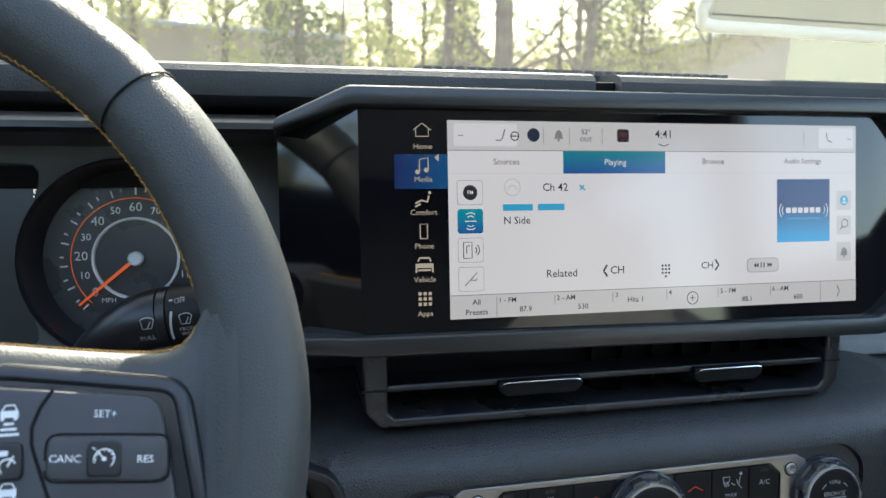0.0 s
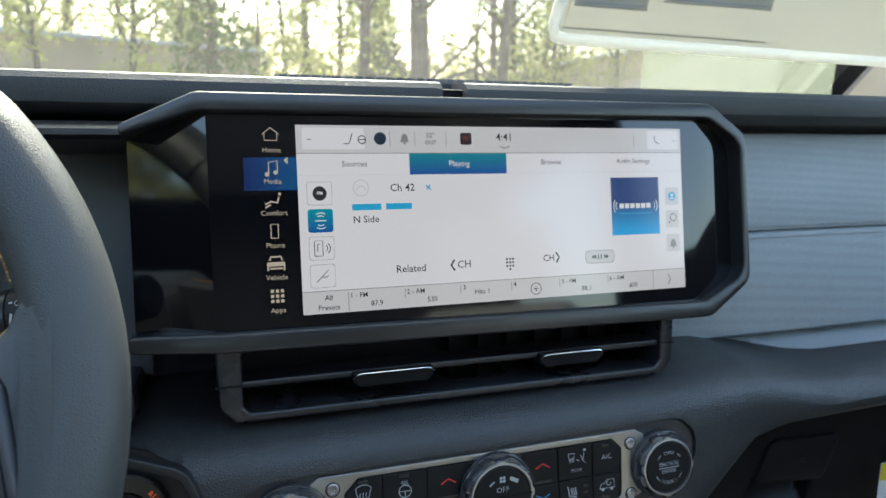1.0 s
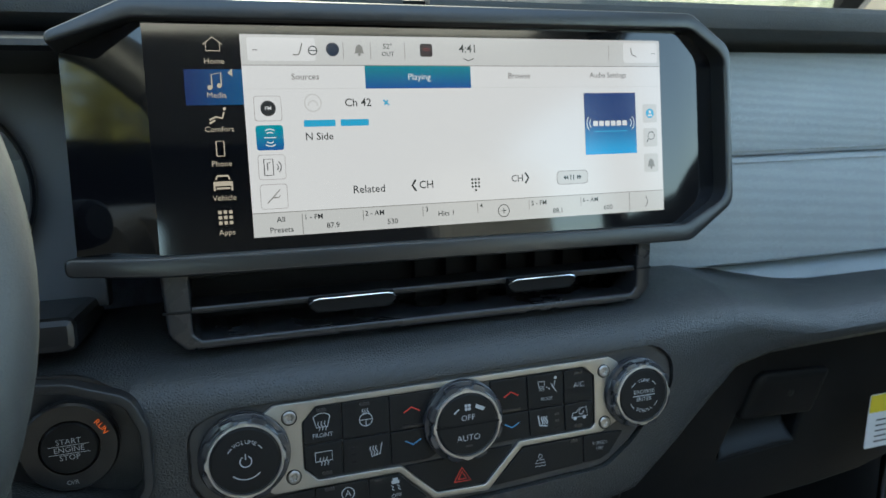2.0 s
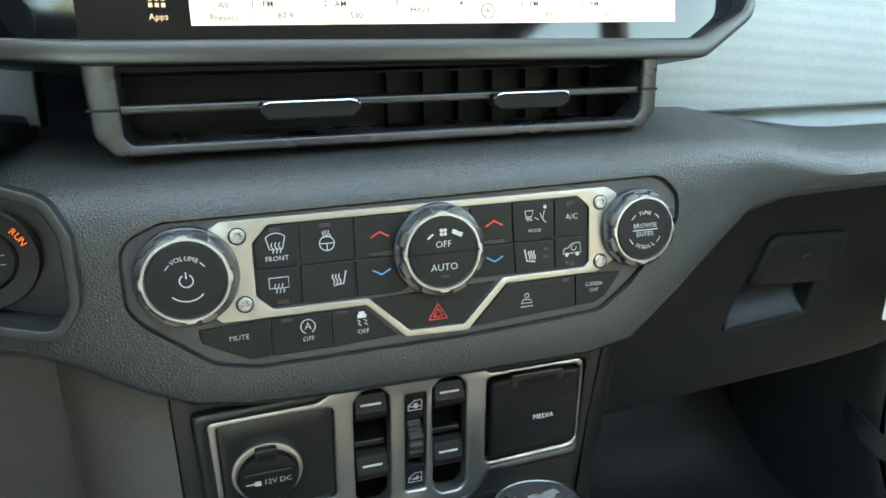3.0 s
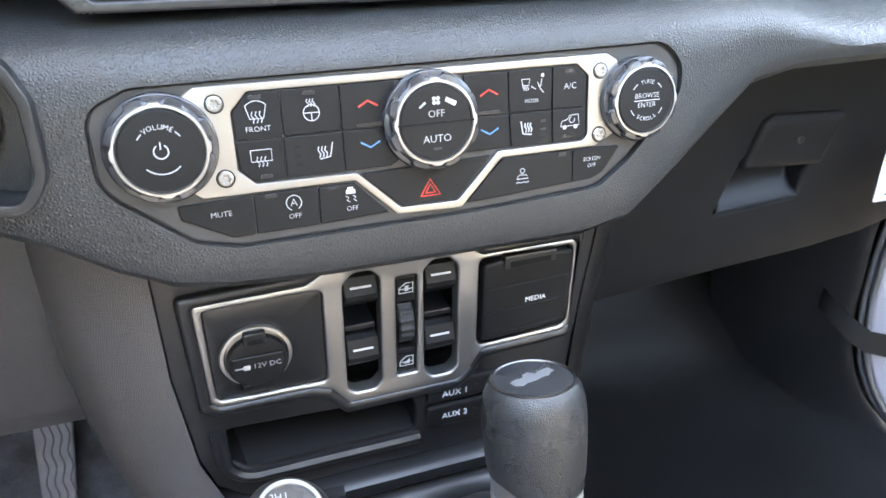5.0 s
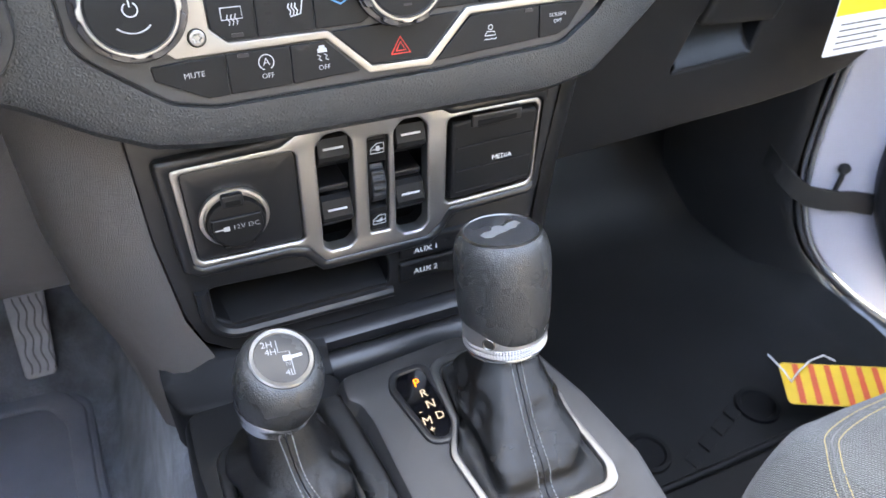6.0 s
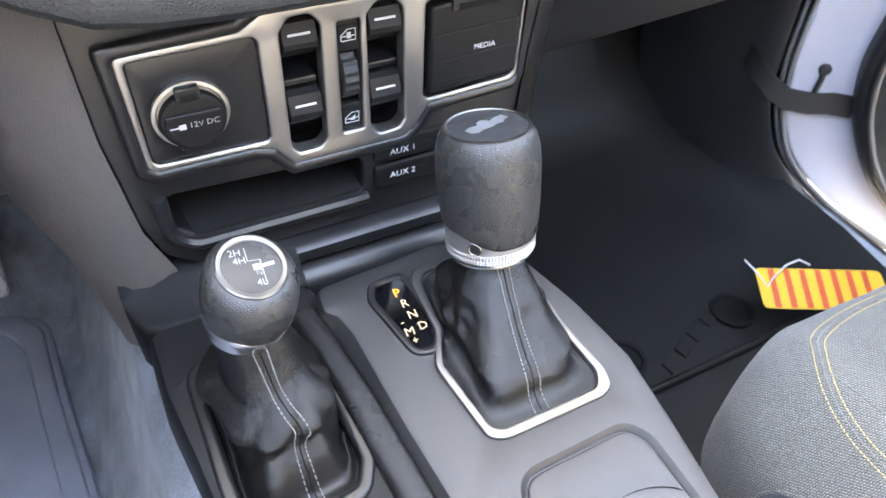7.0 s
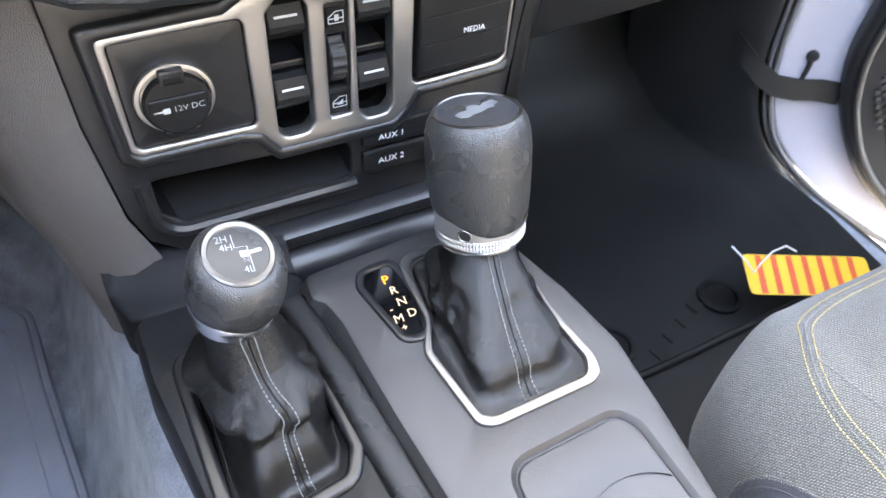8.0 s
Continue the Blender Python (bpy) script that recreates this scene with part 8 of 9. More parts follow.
def seat_stitches():
    """Tan seams laid on the passenger cushion."""
    bpy.context.view_layer.update()
    dg = bpy.context.evaluated_depsgraph_get()
    cush = [c for c in seat.children if c.name.startswith("cushion")][0]
    inv = cush.matrix_world.inverted()

    def drop(x, y):
        ok, loc, nor, _ = cush.ray_cast(inv @ Vector((x, y, 1.2)), Vector((0, 0, -1)))
        return (loc + nor * 0.0006) if ok else None
    bm = bmesh.new()
    bs = bmesh.new()
    main = [(0.2350, 0.176), (0.2360, 0.192), (0.2375, 0.215), (0.2450, 0.240), (0.2610, 0.263), (0.2780, 0.280), (0.2880, 0.288), (0.3160, 0.297), (0.37, 0.304), (0.50, 0.304)]
    side = [(0.2350, 0.176), (0.2370, 0.14), (0.246, 0.05), (0.252, -0.10)]
    for path in (main, side):
        for _ in range(3):
            path = [path[0]] + [tuple(p + (q - p) * f for p, q in zip(u, v)) for u, v in zip(path, path[1:]) for f in (0.25, 0.75)] + [path[-1]]
        pts = []
        for (x0, y0), (x1, y1) in zip(path, path[1:]):
            n = max(1, round(math.hypot(x1 - x0, y1 - y0) / 0.0046))
            pts += [(x0 + (x1 - x0) * i / n, y0 + (y1 - y0) * i / n) for i in range(n)]
        for off in (-0.0045, 0.0045):
            for (x0, y0), (x1, y1) in zip(pts, pts[1:]):
                d = Vector((x1 - x0, y1 - y0)).normalized()
                o = Vector((-d.y, d.x)) * off
                a, b = drop(x0 + o.x, y0 + o.y), drop(x0 + o.x + (x1 - x0) * 0.66, y0 + o.y + (y1 - y0) * 0.66)
                if a and b:
                    tube(bm, [a, b], 0.00052, 5)
        line = [q for q in (drop(x, y) for x, y in pts) if q]
        tube(bs, line, 0.0006, 6)
    for path in ([(0.2880, 0.288), (0.271, 0.294), (0.252, 0.296)], [(0.2620, 0.258), (0.2640, 0.244), (0.2655, 0.231), (0.2680, 0.218), (0.270, 0.206), (0.276, 0.17), (0.282, 0.12)]):
        line = [q for q in (drop(x, y) for x, y in path) if q]
        tube(bs, line, 0.0007, 6)
    tagged(part("stitching", bm, CREAMTHREAD, seat, "tan double stitching"), kind="stuff")
    part("seam", bs, FABRIC2, seat, "dark cushion seam")
    # dark cloth panel on the inboard bolster, piped and stitched round its edge
    way = Vector((1, 0, -1)).normalized()
    across = Vector((1, 0, 1)).normalized()

    def press(y, d, lift):
        ok, loc, nor, _ = cush.ray_cast(inv @ (Vector((0.19, y, 0.85)) + across * d - way * 0.2), way)
        return loc + nor * lift
    edge = [(0.0205, 0.0), (0.020, 0.06), (0.018, 0.12), (0.0130, 0.165), (0.0074, 0.1886), (0.0041, 0.1966), (0.0012, 0.2029), (-0.0052, 0.213), (-0.0142, 0.2205), (-0.026, 0.2242), (-0.045, 0.2245)]
    for _ in range(2):
        edge = [edge[0]] + [tuple(p + (q - p) * f for p, q in zip(u, v)) for u, v in zip(edge, edge[1:]) for f in (0.25, 0.75)] + [edge[-1]]
    mid = (-0.045, 0.05)
    bp = bmesh.new()
    rows = [[bp.verts.new(press(y + (mid[1] - y) * k / 8, d + (mid[0] - d) * k / 8, 0.0014)) for d, y in edge] for k in range(9)]
    for a, b in zip(rows, rows[1:]):
        for i in range(len(edge) - 1):
            if a[i] != b[i]:
                bp.faces.new((a[i], a[i + 1], b[i + 1], b[i]))
    part("bolster_panel", bp, DARKCLOTH, seat, "dark blue-grey cloth panel on the bolster", 80)
    bp = bmesh.new()
    tube(bp, [press(y, d, 0.0008) for d, y in edge], 0.0013, 6)
    part("piping", bp, FABRIC, seat, "grey piping round the bolster panel", 80)
    bp = bmesh.new()
    for (d0, y0), (d1, y1) in zip(edge, edge[1:]):
        length = math.hypot(d1 - d0, y1 - y0)
        n = max(1, round(length / 0.0042))
        nx, ny = -(y1 - y0) / length, (d1 - d0) / length
        side_sign = 1 if nx * (mid[0] - d0) + ny * (mid[1] - y0) > 0 else -1
        for i in range(n):
            d, y = d0 + (d1 - d0) * i / n + nx * 0.006 * side_sign, y0 + (y1 - y0) * i / n + ny * 0.006 * side_sign
            tube(bp, [press(y, d, 0.0018), press(y + (y1 - y0) / length * 0.0026, d + (d1 - d0) / length * 0.0026, 0.0018)], 0.0006, 5)
    tagged(part("stitching", bp, INK, seat, "dark stitches on the bolster panel"), kind="stuff")


seat_stitches()


def build_mats():
    m = thing("floor_mat", Matrix.Translation((0.40, 0.45, 0.618)), "black moulded rubber mat in the passenger footwell", "floor mat", "floor mats")
    bm = bmesh.new()
    rows = []
    for y, z, x0, x1 in ((-0.35, 0, -0.19, 0.26), (-0.2, 0, -0.20, 0.262), (0.05, 0, -0.215, 0.300), (0.22, 0.0, -0.21, 0.300), (0.33, 0.02, -0.20, 0.26), (0.43, 0.10, -0.19, 0.25), (0.515, 0.22, -0.18, 0.23), (0.56, 0.36, -0.17, 0.22)):
        rows.append([(x0 + (x1 - x0) * i / 12, y, z + 0.008 + (0.012 if i in (0, 12) else 0)) for i in range(13)])
    loft(bm, rows, False, False)
    bmesh.ops.subdivide_edges(bm, edges=bm.edges[:], cuts=2, use_grid_fill=True, smooth=0.5)
    bmesh.ops.solidify(bm, geom=bm.faces[:], thickness=0.005)
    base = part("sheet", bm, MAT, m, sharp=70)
    bm = bmesh.new()
    tube(bm, [(-0.19, -0.046, 0.010), (-0.05, -0.046, 0.011), (0.10, -0.044, 0.011), (0.205, -0.044, 0.010)], 0.005, 8)
    part("raised_edge", bm, MAT, m, "raised rubber edge", 60)
    for x, y in ((0.065, 0.005), (-0.100, 0.0)):
        bm = bmesh.new()
        lathe(bm, [(0.027, 0.008), (0.026, 0.0118), (0.021, 0.0125), (0.019, 0.0095), (0.010, 0.0093)], 28, Matrix.Translation((x, y, 0)))
        part("boss", bm, BLACK, m, "round black mat boss")
    for k in range(4):
        bm = bmesh.new()
        x = -0.062 + k * 0.028
        y = -0.038 + k * 0.0115
        prism(bm, [(x, y), (x + 0.016, y + 0.007), (x + 0.012, y + 0.022), (x - 0.003, y + 0.016)], 0.009, 0.0108, 0.0005)
        part("embossed_bar", bm, MAT, m)
    d = thing("floor_mat", Matrix.Translation((-0.40, 0.55, 0.620)), "grey rubber mat in the driver footwell, lightened for daylight", "floor mat", "floor mats")
    bm = bmesh.new()
    prism(bm, rnd([(-0.2, -0.45), (0.172, -0.45), (0.162, -0.03), (0.149, 0.10), (0.143, 0.21), (0.118, 0.245), (-0.2, 0.262)], 0.03, 5), 0.0, 0.012, 0.005)
    part("sheet", bm, LITMAT, d)
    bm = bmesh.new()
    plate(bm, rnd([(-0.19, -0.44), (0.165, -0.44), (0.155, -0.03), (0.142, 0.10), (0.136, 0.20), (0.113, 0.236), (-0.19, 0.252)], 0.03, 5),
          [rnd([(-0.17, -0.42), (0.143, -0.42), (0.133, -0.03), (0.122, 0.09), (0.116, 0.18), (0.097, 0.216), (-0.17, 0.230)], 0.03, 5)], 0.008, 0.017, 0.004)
    part("raised_edge", bm, LITMAT, d)


build_mats()


def build_pedal():
    m = on_plane(-0.295, 0.80, 0.715, 0.55)
    p = thing("accelerator_pedal", m, "silver-grey accelerator pedal with wavy rubber ribs", "pedal")
    bm = bmesh.new()
    prism(bm, rnd([(-0.020, -0.050), (0.012, -0.050), (0.022, 0.050), (-0.018, 0.050)], 0.006), -0.008, 0.0, 0.003)
    part("plate", bm, PEDAL, p, "pale grey pedal plate")
    for k in range(4):
        bm = bmesh.new()
        x = -0.012 + k * 0.008
        stroke_pts = [(x + 0.0018 * math.sin(i * 1.1) + 0.004 * (i / 16), -0.044 + i * 0.0055) for i in range(17)]
        tube(bm, [(a, b, 0.0004) for a, b in stroke_pts], 0.0008, 6)
        part("rib", bm, SEAL, p, "grey wavy rubber rib")
    bm = bmesh.new()
    tube(bm, [(0, 0.04, -0.01), (0, 0.12, -0.03), (0, 0.22, -0.03)], 0.007, 8)
    part("arm", bm, BLACK, p)


build_pedal()


# ---------------------------------------------------------------- door, tags, visor
def build_door():
    phi = radians(48)
    sp, cp = math.sin(phi), math.cos(phi)
    # local x runs along the open door away from its hinge, y up, z towards the cabin
    m = Matrix(((sp, 0, -cp, 0.665), (-cp, 0, -sp, 0.655), (0, 1, 0, 0.70), (0, 0, 0, 1)))
    d = thing("door_1", m, "open white painted passenger door with black inner trim", "door", kind="structure")
    shell = rnd([(-0.004, 0.66), (-0.003, 0.174), (0.000, 0.1134), (0.012, 0.0387), (0.039, -0.0217), (0.077, -0.064), (0.1395, -0.1086), (0.2017, -0.1385), (0.274, -0.173), (0.36, -0.19), (0.92, -0.19), (0.96, -0.13), (0.96, 0.66)], 0.3, 6)
    bm = bmesh.new()
    prism(bm, inset(shell, 0.009), -0.06, 0.0, 0.006, 3)
    part("shell", bm, LAVENDER, d, "white painted inner door shell, tinted for bluish shade", 40)
    bm = bmesh.new()
    tube(bm, [(x, y, 0.001) for x, y in inset(shell, 0.0065)], 0.0035, 8, True)
    part("seal", bm, SEAL, d, "grey rubber edge seal", 60)
    bm = bmesh.new()
    tube(bm, [(x, y, -0.006) for x, y in inset(shell, -0.001)], 0.0035, 8, True)
    part("outer_lip", bm, SEAL, d, "grey outer lip", 60)
    bm = bmesh.new()
    trim = rnd([(0.080, 0.62), (0.0834, 0.1889), (0.0813, 0.1283), (0.0974, 0.0606), (0.1361, -0.0099), (0.1819, -0.0601), (0.2363, -0.0952), (0.33, -0.125), (0.90, -0.125), (0.92, 0.62)], 0.3, 6)
    prism(bm, trim, 0.0, 0.030, 0.012, 4)
    tr = part("inner_trim", bm, DASH, d, "black moulded inner trim", 50)
    bm = bmesh.new()
    tube(bm, [(x, y, 0.030) for x, y in inset(trim, 0.016)], 0.006, 10, True)
    part("pocket_rim", bm, RUBBER, tr, "black padded pocket rim", 60)
    bm = bmesh.new()
    for i in range(30):
        for j in range(36):
            x = 0.118 + i * 0.0105 + (0.005 if j % 2 else 0)
            y = -0.080 + j * 0.0095
            if y < 0.11 - 1.35 * (x - 0.105) or x < 0.128:
                continue
            lathe(bm, [(0.0042, 0.030), (0.0036, 0.0325), (0.001, 0.0332)], 6, Matrix.Translation((x, y, 0)))
    tagged(part("pocket_mesh", bm, RUBBER, tr, "black woven mesh pocket"), kind="stuff")
    bm = bmesh.new()
    lathe(bm, [(0.0075, 0.0), (0.0078, 0.004), (0.005, 0.0075), (0.002, 0.008)], 20, Matrix.Translation((0.047, 0.1083, 0)))
    tube(bm, [(0.047, 0.1083, 0.003), (0.0475, 0.093, 0.004), (0.046, 0.075, 0.006)], 0.0035, 8)
    part("strap_stud", bm, RUBBER, d, "black stud with a short cord")
    st = thing("door_strap", m, "black woven check strap between body and door", "door strap")
    bm = bmesh.new()
    pts = [(0.100, 0.066, 0.006), (0.070, 0.068, 0.010), (0.045, 0.064, 0.012), (0.015, 0.064, 0.012), (-0.010, 0.078, 0.012), (-0.030, 0.094, 0.010), (-0.046, 0.104, -0.004), (-0.055, 0.108, -0.03)]
    rings = []
    for x, y, z in pts:
        rings.append([(x, y - 0.0155, z), (x, y - 0.0155, z + 0.003), (x, y + 0.0155, z + 0.003), (x, y + 0.0155, z)])
    loft(bm, rings)
    part("webbing", bm, RUBBER, st, sharp=50)


build_door()


def build_tags():
    t = thing("hanging_tag", Matrix.Translation((0.500, 0.430, 0.676)) @ Matrix.Rotation(radians(-26), 4, "Z") @ Matrix.Rotation(radians(14), 4, "X"),
              "yellow card tag with red stripes on a white string", "tag")
    bm = bmesh.new()
    W, Hh = 0.120, 0.052
    prism(bm, rnd([(-0.030, -Hh / 2), (W, -Hh / 2), (W, Hh / 2), (-0.030, Hh / 2)], 0.007), 0, 0.0012)
    part("card", bm, YELLOW, t, "bright yellow card")
    for i in range(7):
        bm = bmesh.new()
        x = -0.017 + i * 0.0185
        fill(bm, [(x, -Hh / 2 + 0.001), (x + 0.0075, -Hh / 2 + 0.001), (x + 0.0090, Hh / 2 - 0.001), (x + 0.0020, Hh / 2 - 0.001)], 0.0015)
        part("stripe", bm, REDINK, t, "red-orange printed stripe")
    bm = bmesh.new()
    tube(bm, [(-0.045, 0.030, 0.012), (-0.030, 0.010, 0.010), (-0.022, 0.000, 0.004), (-0.014, 0.010, 0.010), (0.0, 0.022, 0.016), (0.020, 0.032, 0.012), (0.036, 0.030, 0.004)], 0.0010, 6)
    part("string", bm, PAPER, t, "white cotton string")
    c = thing("warning_card", on_plane(0.409, 0.5005, 1.0555, 0.05), "white hang card with a yellow header below the dash", "card")
    bm = bmesh.new()
    prism(bm, rect(0, 0, 0.085, 0.0515, 0.002), -0.0006, 0)
    part("sheet", bm, PAPER, c)
    bm = bmesh.new()
    fill(bm, rect(0.0005, 0.0345, 0.0845, 0.0510), 0.0002)
    part("header", bm, LABELYELLOW, c, "yellow printed header")
    for i in range(5):
        bm = bmesh.new()
        fill(bm, rect(0.010, 0.005 + i * 0.0052, 0.010 + 0.06 - 0.01 * (i % 2), 0.0065 + i * 0.0052), 0.0002)
        part("print_bar", bm, INK, c)
    bm = bmesh.new()
    tube(bm, [(0.04, 0.049, 0.0), (0.042, 0.08, -0.004), (0.043, 0.125, -0.008)], 0.0008, 6)
    part("loop", bm, PAPER, c, "white hanging loop")


build_tags()


def build_visor():
    m = on_plane(0.327, 0.6445, 1.4745, -0.30)
    v = thing("sun_visor", m, "cream sun visor folded down before the windshield", "sun visor")
    bm = bmesh.new()
    prism(bm, rnd([(-0.199, 0.0), (0.24, -0.006), (0.24, 0.155), (-0.170, 0.160), (-0.192, 0.06)], 0.012, 5), 0.0075, 0.008)
    part("panel", bm, CREAM, v, "cream vinyl visor panel")
    bm = bmesh.new()
    edge = [(-0.166, 0.160), (-0.192, 0.06), (-0.200, 0.006), (-0.197, -0.003), (-0.185, -0.005), (0.24, -0.011)]
    tube(bm, [(x, y, 0.0075) for x, y in edge], 0.0052, 8)
    part("edging", bm, VISOREDGE, v, "soft white edging", 60)
    bm = bmesh.new()
    stroke(bm, [(-0.163, 0.150), (-0.186, 0.05), (-0.1915, 0.0045), (0.02, 0.0020)], 0.0016, 0.0086)
    part("seam", bm, LABELGREY, v)
    for x0, x1, y0, y1 in ((-0.185, -0.115, 0.022, 0.060), (-0.100, 0.015, 0.030, 0.060)):
        bm = bmesh.new()
        fill(bm, rect(x0, y0, x1, y1), 0.0084)
        lab = part("label", bm, LABELGREY, v, "printed warning label")
        for i in range(5):
            bm = bmesh.new()
            fill(bm, rect(x0 + 0.003, y0 + 0.0025 + i * 0.0068, x1 - 0.004 - 0.008 * (i % 2), y0 + 0.0045 + i * 0.0068), 0.0087)
            part("print_bar", bm, PRINT_DIM, lab)
    bm = bmesh.new()
    tube(bm, [(-0.16, 0.150, 0), (0.10, 0.150, 0), (0.26, 0.158, 0)], 0.006, 8)
    part("hinge_rod", bm, HEADLINER, v)
    # pale sheet stuck to the inside of the glass
    s = thing("window_sticker", on_plane(0.372, 0.72, 1.425, -0.05), "pale see-through sheet stuck to the windshield", "sticker")
    film = bpy.data.materials.new("thin_pale_film")
    film.use_nodes = True
    nt = film.node_tree
    nt.nodes.clear()
    o = nt.nodes.new("ShaderNodeOutputMaterial")
    mx = nt.nodes.new("ShaderNodeMixShader")
    mx.inputs[0].default_value = 0.36
    a = nt.nodes.new("ShaderNodeBsdfTransparent")
    b = nt.nodes.new("ShaderNodeBsdfTranslucent")
    b.inputs[0].default_value = (0.125, 0.145, 0.12, 1)
    nt.links.new(a.outputs[0], mx.inputs[1])
    nt.links.new(b.outputs[0], mx.inputs[2])
    nt.links.new(mx.outputs[0], o.inputs[0])
    bm = bmesh.new()
    prism(bm, rect(-0.100, -0.02, 0.152, 0.055, 0.003), 0, 0.0004)
    part("sheet", bm, film, s)


build_visor()


# ---------------------------------------------------------------- outside: hood, wall, cars, woods
def build_outside():
    bm = bmesh.new()
    rings = []
    for y, z, hw in ((1.02, 1.325, 0.70), (1.3, 1.345, 0.68), (1.7, 1.33, 0.64), (2.1, 1.29, 0.58), (2.25, 1.22, 0.55)):
        ring = []
        for i in range(13):
            x = hw * (-1 + 2 * i / 12)
            ring.append((x, y, z + 0.035 * (1 - (x / hw) ** 4) + 0.02 * math.exp(-((abs(x) - 0.38) / 0.09) ** 2)))
        rings.append(ring)
    loft(bm, rings, False, False)
    bmesh.ops.solidify(bm, geom=bm.faces[:], thickness=0.03)
    solid("vehicle_hood", bm, WHITEPAINT, "white painted hood ahead of the windshield", "car hood", sharp=60)
    # two long low buildings before the woods
    for name, p, q, h in (("building_1", (-30.0, 23.0), (4.2, 49.5), 4.0), ("building_2", (40.5, 97.0), (17.0, 16.5), 4.1)):
        d = (Vector(q) - Vector(p))
        L = d.length
        m = Matrix.Translation((p[0], p[1], 0)) @ Matrix.Rotation(math.atan2(d.y, d.x), 4, "Z")
        w = thing(name, m, "long low building with brown siding before the woods", "building")
        bm = bmesh.new()
        s_ = 1 if name == "building_1" else -1
        prism(bm, rect(0, 0, L, 6) if s_ > 0 else rect(0, 0, L, 6), 0.0, h - 0.25)
        part("wall", bm, BRICK, w, "brown sided wall")
        bm = bmesh.new()
        box(bm, -0.3, -0.3, h - 0.25, L + 0.3, 6.3, h, 0.05)
        part("roof_edge", bm, PRINT_DIM, w, "grey roof edge")

    def car(x, y, turn, name_label):
        c = thing("parked_car", Matrix.Translation((x, y, 0)) @ Matrix.Rotation(radians(turn), 4, "Z"), name_label, "car", "parked cars")
        bm = bmesh.new()
        prof = [(-2.2, 0.35), (2.2, 0.35), (2.25, 0.75), (2.0, 0.95), (1.1, 1.05), (0.5, 1.52), (-1.2, 1.55), (-1.9, 1.08), (-2.25, 1.0)]
        rings = [[(px_, s * 0.88 * (0.86 if pz > 1.2 else 1.0), pz) for px_, pz in prof] for s in (-1, -0.5, 0.5, 1)]
        loft(bm, rings)
        part("body", bm, WHITEPAINT, c)
        for s in (-1, 1):
            bm = bmesh.new()
            loft(bm, [[(0.55, s * 0.80, 1.1), (0.30, s * 0.775, 1.46), (-1.1, s * 0.775, 1.48), (-1.6, s * 0.80, 1.12)], [(0.55, s * 0.86, 1.1), (0.30, s * 0.79, 1.46), (-1.1, s * 0.79, 1.48), (-1.6, s * 0.86, 1.12)]])
            part("window", bm, GLOSS, c, "dark side glass")
            for px_ in (-1.35, 1.35):
                bm = bmesh.new()
                lathe(bm, [(0.20, -0.1), (0.33, -0.1), (0.33, 0.1), (0.20, 0.1)], 20, Matrix.Translation((px_, s * 0.80, 0.33)) @ Matrix.Rotation(math.pi / 2, 4, "X"))
                part("wheel", bm, RUBBER, c)
    car(4.2, 11.0, 8, "white parked car across the lot")
    car(9.0, 12.0, -4, "white parked car across the lot")
    car(2.6, 21.0, 90, "white parked car by the wall")


build_outside()


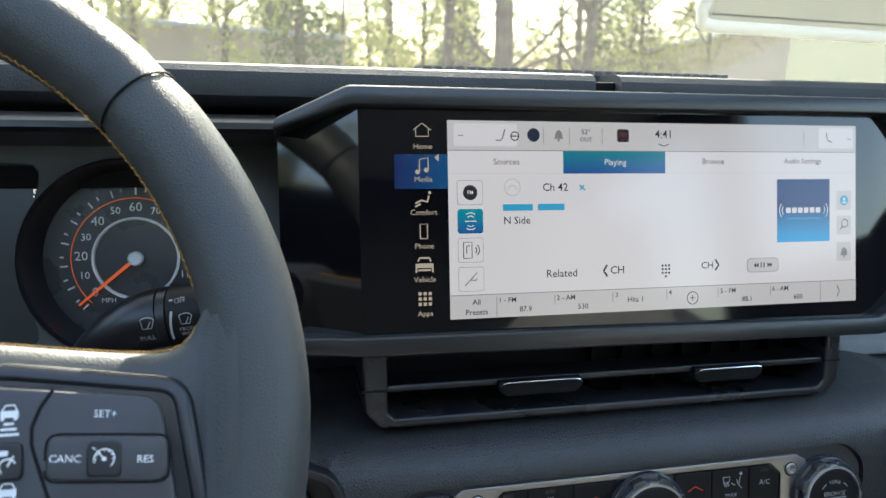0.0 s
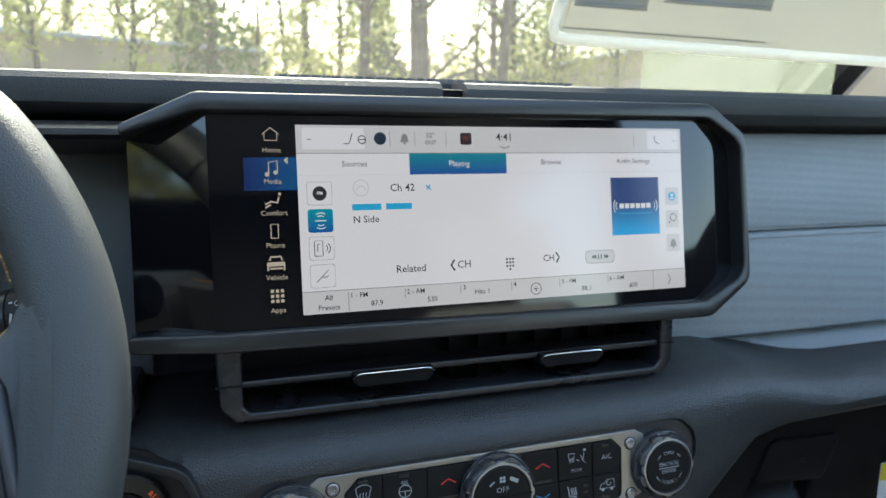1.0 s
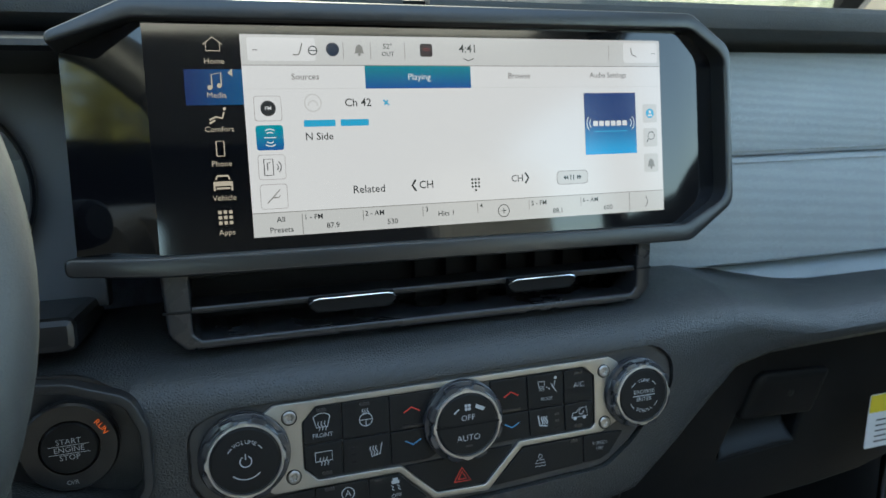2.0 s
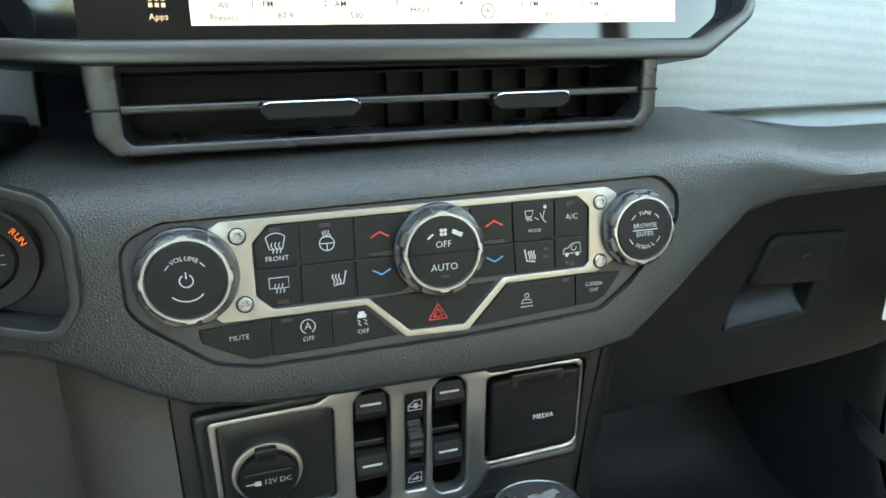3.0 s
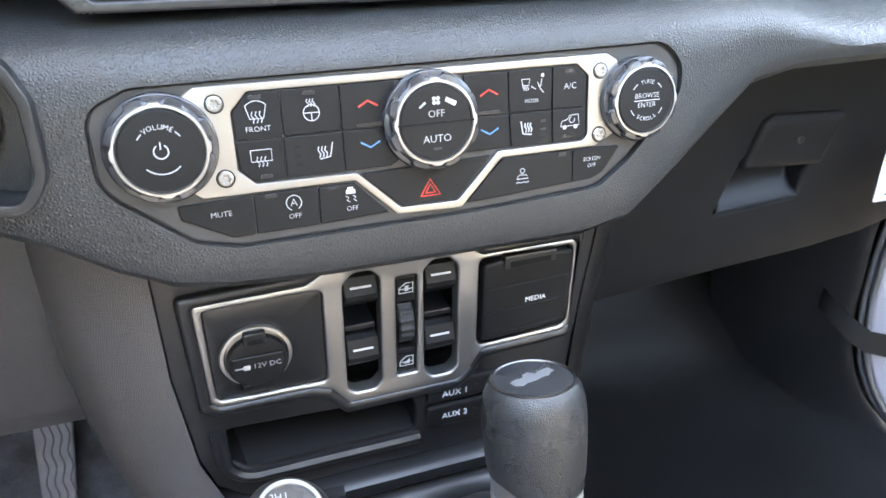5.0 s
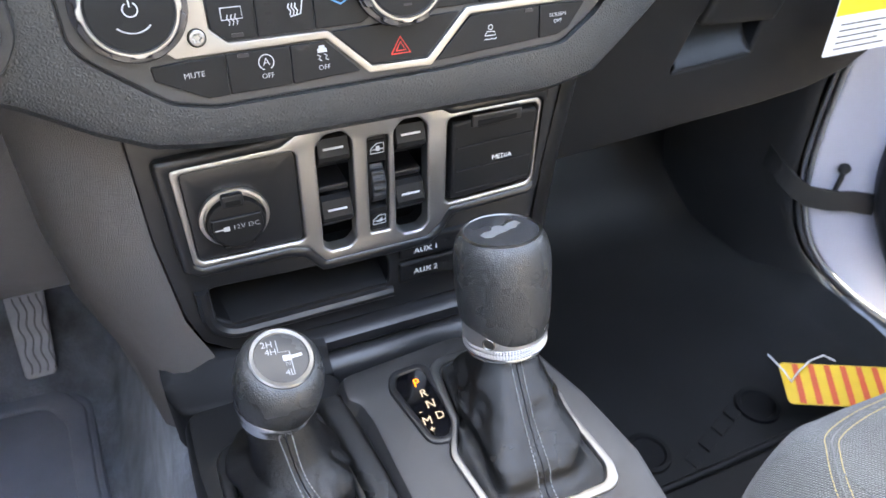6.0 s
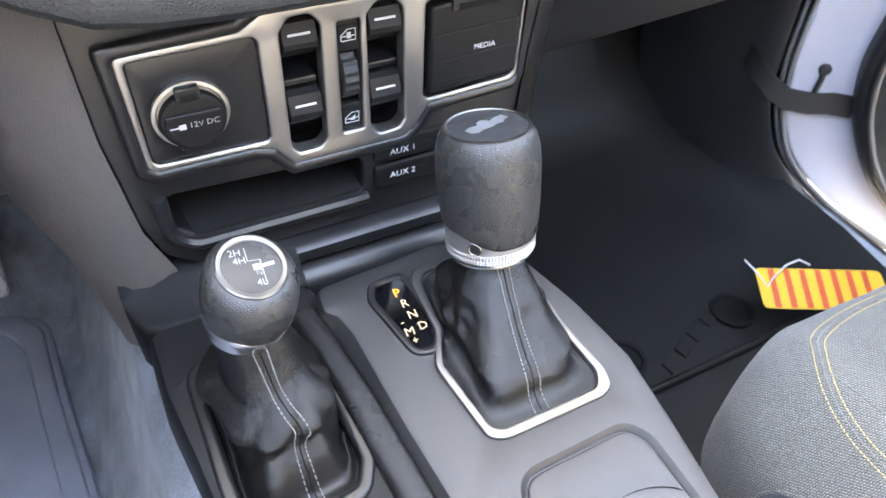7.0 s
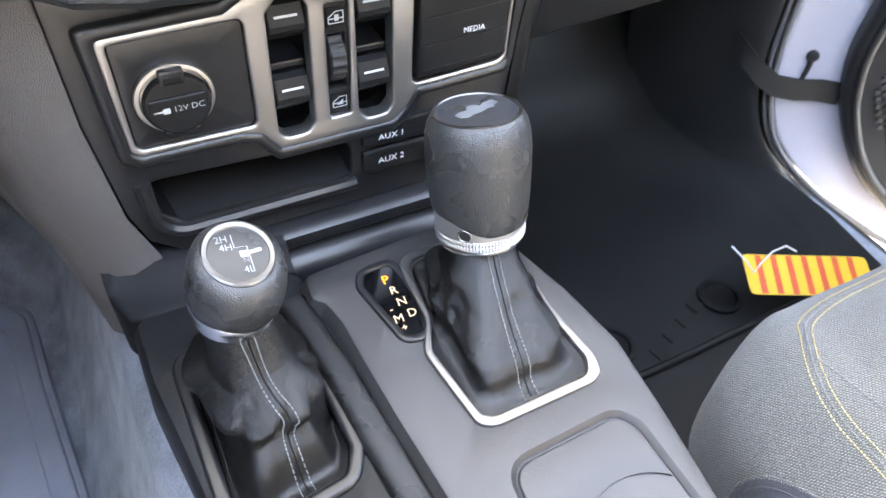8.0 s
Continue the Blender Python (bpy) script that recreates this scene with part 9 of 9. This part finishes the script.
def tree(x, y, h, r, kind, seed, lean=0.0, leaf=1.0):
    rng = random.Random(seed)
    t = thing("tree", Matrix.Translation((x, y, 0)), {"bare": "slim grey trunk with sparse spring leaves", "leafy": "young tree with bright yellow-green spring leaves", "dark": "dense dark evergreen tree"}[kind], "tree", "woods")
    bm = bmesh.new()
    pts, rad = [], []
    for i in range(9):
        f = i / 8
        pts.append((lean * f * h + 0.10 * math.sin(f * 5 + seed), 0.12 * math.cos(f * 4 + seed), -0.1 + h * f))
        rad.append(r * (1 - 0.7 * f) + 0.01)
    tube(bm, pts, rad, 8)
    part("trunk", bm, BARK, t, "grey-brown bark trunk")
    tips = []
    bm = bmesh.new()
    for k in range(26 if kind == "bare" else 16):
        f = rng.uniform(0.10, 0.95)
        p = Vector(pts[int(f * 8)])
        a = rng.uniform(0, 2 * math.pi)
        L = rng.uniform(1.0, 2.6) * (1 - 0.5 * f)
        q = p + Vector((math.cos(a) * L, math.sin(a) * L, L * rng.uniform(0.2, 1.1)))
        mdp = (p + q) / 2 + Vector((rng.uniform(-0.1, 0.1), 0, rng.uniform(-0.1, 0.2) * L))
        tube(bm, [p, mdp, q], [min(r * 0.35, 0.06), min(r * 0.22, 0.04), 0.012], 5)
        q2 = mdp + Vector((rng.uniform(-0.8, 0.8), rng.uniform(-0.8, 0.8), rng.uniform(0.2, 0.9)))
        tube(bm, [mdp, (mdp + q2) / 2 + Vector((0.05, 0, 0.05)), q2], [0.022, 0.016, 0.008], 5)
        tips += [mdp, q, q2]
    part("limbs", bm, BARK, t)
    n = {"bare": 160, "leafy": 1300, "dark": 1500}[kind]
    verts, faces = [], []
    for k in range(n):
        if kind == "dark":
            f = rng.random() ** 1.3
            a = rng.uniform(0, 2 * math.pi)
            rr = h * 0.24 * (1 - f) * rng.uniform(0.3, 1.0) + 0.1
            c = Vector((rr * math.cos(a), rr * math.sin(a), 0.3 + h * 0.95 * f))
        else:
            c = Vector(rng.choice(tips)) + Vector((rng.gauss(0, 0.40), rng.gauss(0, 0.40), rng.gauss(0, 0.35)))
        s = rng.uniform(0.06, 0.14) * (1.3 if kind == "dark" else 1) * leaf
        u = Vector((rng.gauss(0, 1), rng.gauss(0, 1), rng.gauss(0, 1))).normalized()
        v = u.orthogonal().normalized()
        i0 = len(verts)
        verts += [c + u * s, c + v * s * 0.6, c - u * s, c - v * s * 0.6]
        faces.append((i0, i0 + 1, i0 + 2, i0 + 3))
    me = bpy.data.meshes.new("crown")
    me.from_pydata([tuple(p) for p in verts], [], faces)
    me.materials.append(LEAFDARK if kind == "dark" else LEAF)
    ob = new("crown", me)
    ob.parent = t
    tagged(ob, "sparse small leaves" if kind == "bare" else "dense small leaves", kind="stuff")


def build_woods():
    rng = random.Random(11)
    for x, y, h, r, kind in ((4.7, 16.0, 13, 0.24, "bare"), (3.9, 17.6, 13, 0.15, "bare"), (8.1, 19.0, 13, 0.19, "bare"), (9.4, 23.0, 13, 0.14, "bare"), (-6.2, 19.0, 12, 0.20, "bare"), (-9.5, 22.0, 12, 0.20, "bare"),
                             (-1.7, 23.0, 6.5, 0.12, "leafy"), (4.4, 24.0, 6.0, 0.10, "leafy"), (6.0, 27.0, 6.0, 0.10, "leafy"), (-4.6, 25.0, 6.5, 0.12, "leafy"), (12.2, 24.0, 5.0, 0.10, "leafy"), (14.0, 22.5, 5.5, 0.10, "leafy"),
                             (0.6, 25.0, 8.5, 0.18, "dark"), (-9.0, 27.0, 6.5, 0.12, "leafy"), (16.5, 21.5, 5.5, 0.12, "leafy"), (-13.0, 24.0, 6.0, 0.12, "leafy")):
        tree(x, y, h, r, kind, int(abs(x) * 100 + y))
    for k in range(14):
        b = radians(-62 - 6.5 * k)
        d = rng.uniform(14, 26)
        tree(d * math.sin(b), d * math.cos(b), rng.uniform(6.5, 9.0), 0.16, ("leafy", "dark")[k % 2], 800 + k, 0.0, 2.2)
    for k in range(70):
        b = radians(rng.uniform(-40, 62))
        d = rng.uniform(50, 72)
        tree(d * math.sin(b), d * math.cos(b), rng.uniform(9, 16), rng.uniform(0.14, 0.30), rng.choice(("bare", "bare", "bare", "leafy", "bare", "dark")), 500 + k, rng.uniform(-0.03, 0.03), 1.8)

    # the far edge of the woods, an uneven band of leaves
    verts, faces = [], []
    for k in range(30000):
        b = radians(rng.uniform(-150, 75))
        d = rng.uniform(78, 92)
        top = 6.5 + 3.0 * math.sin(b * 23) * math.sin(b * 7 + 1) + 2.0 * math.sin(b * 61)
        c = Vector((d * math.sin(b), d * math.cos(b), max(0.2, top * rng.random() ** 0.7)))
        s = rng.uniform(0.2, 0.5)
        u = Vector((rng.gauss(0, 1), rng.gauss(0, 1), rng.gauss(0, 1))).normalized()
        v = u.orthogonal().normalized()
        i0 = len(verts)
        verts += [c + u * s, c + v * s * 0.7, c - u * s, c - v * s * 0.7]
        faces.append((i0, i0 + 1, i0 + 2, i0 + 3))
    me = bpy.data.meshes.new("far_woods")
    me.from_pydata([tuple(p) for p in verts], [], faces)
    me.materials.append(LEAFHAZE)
    tagged(new("far_woods", me), "budding twigs and leaves, haze put in their colour, along the far edge of the woods", "woods", kind="stuff")


build_woods()
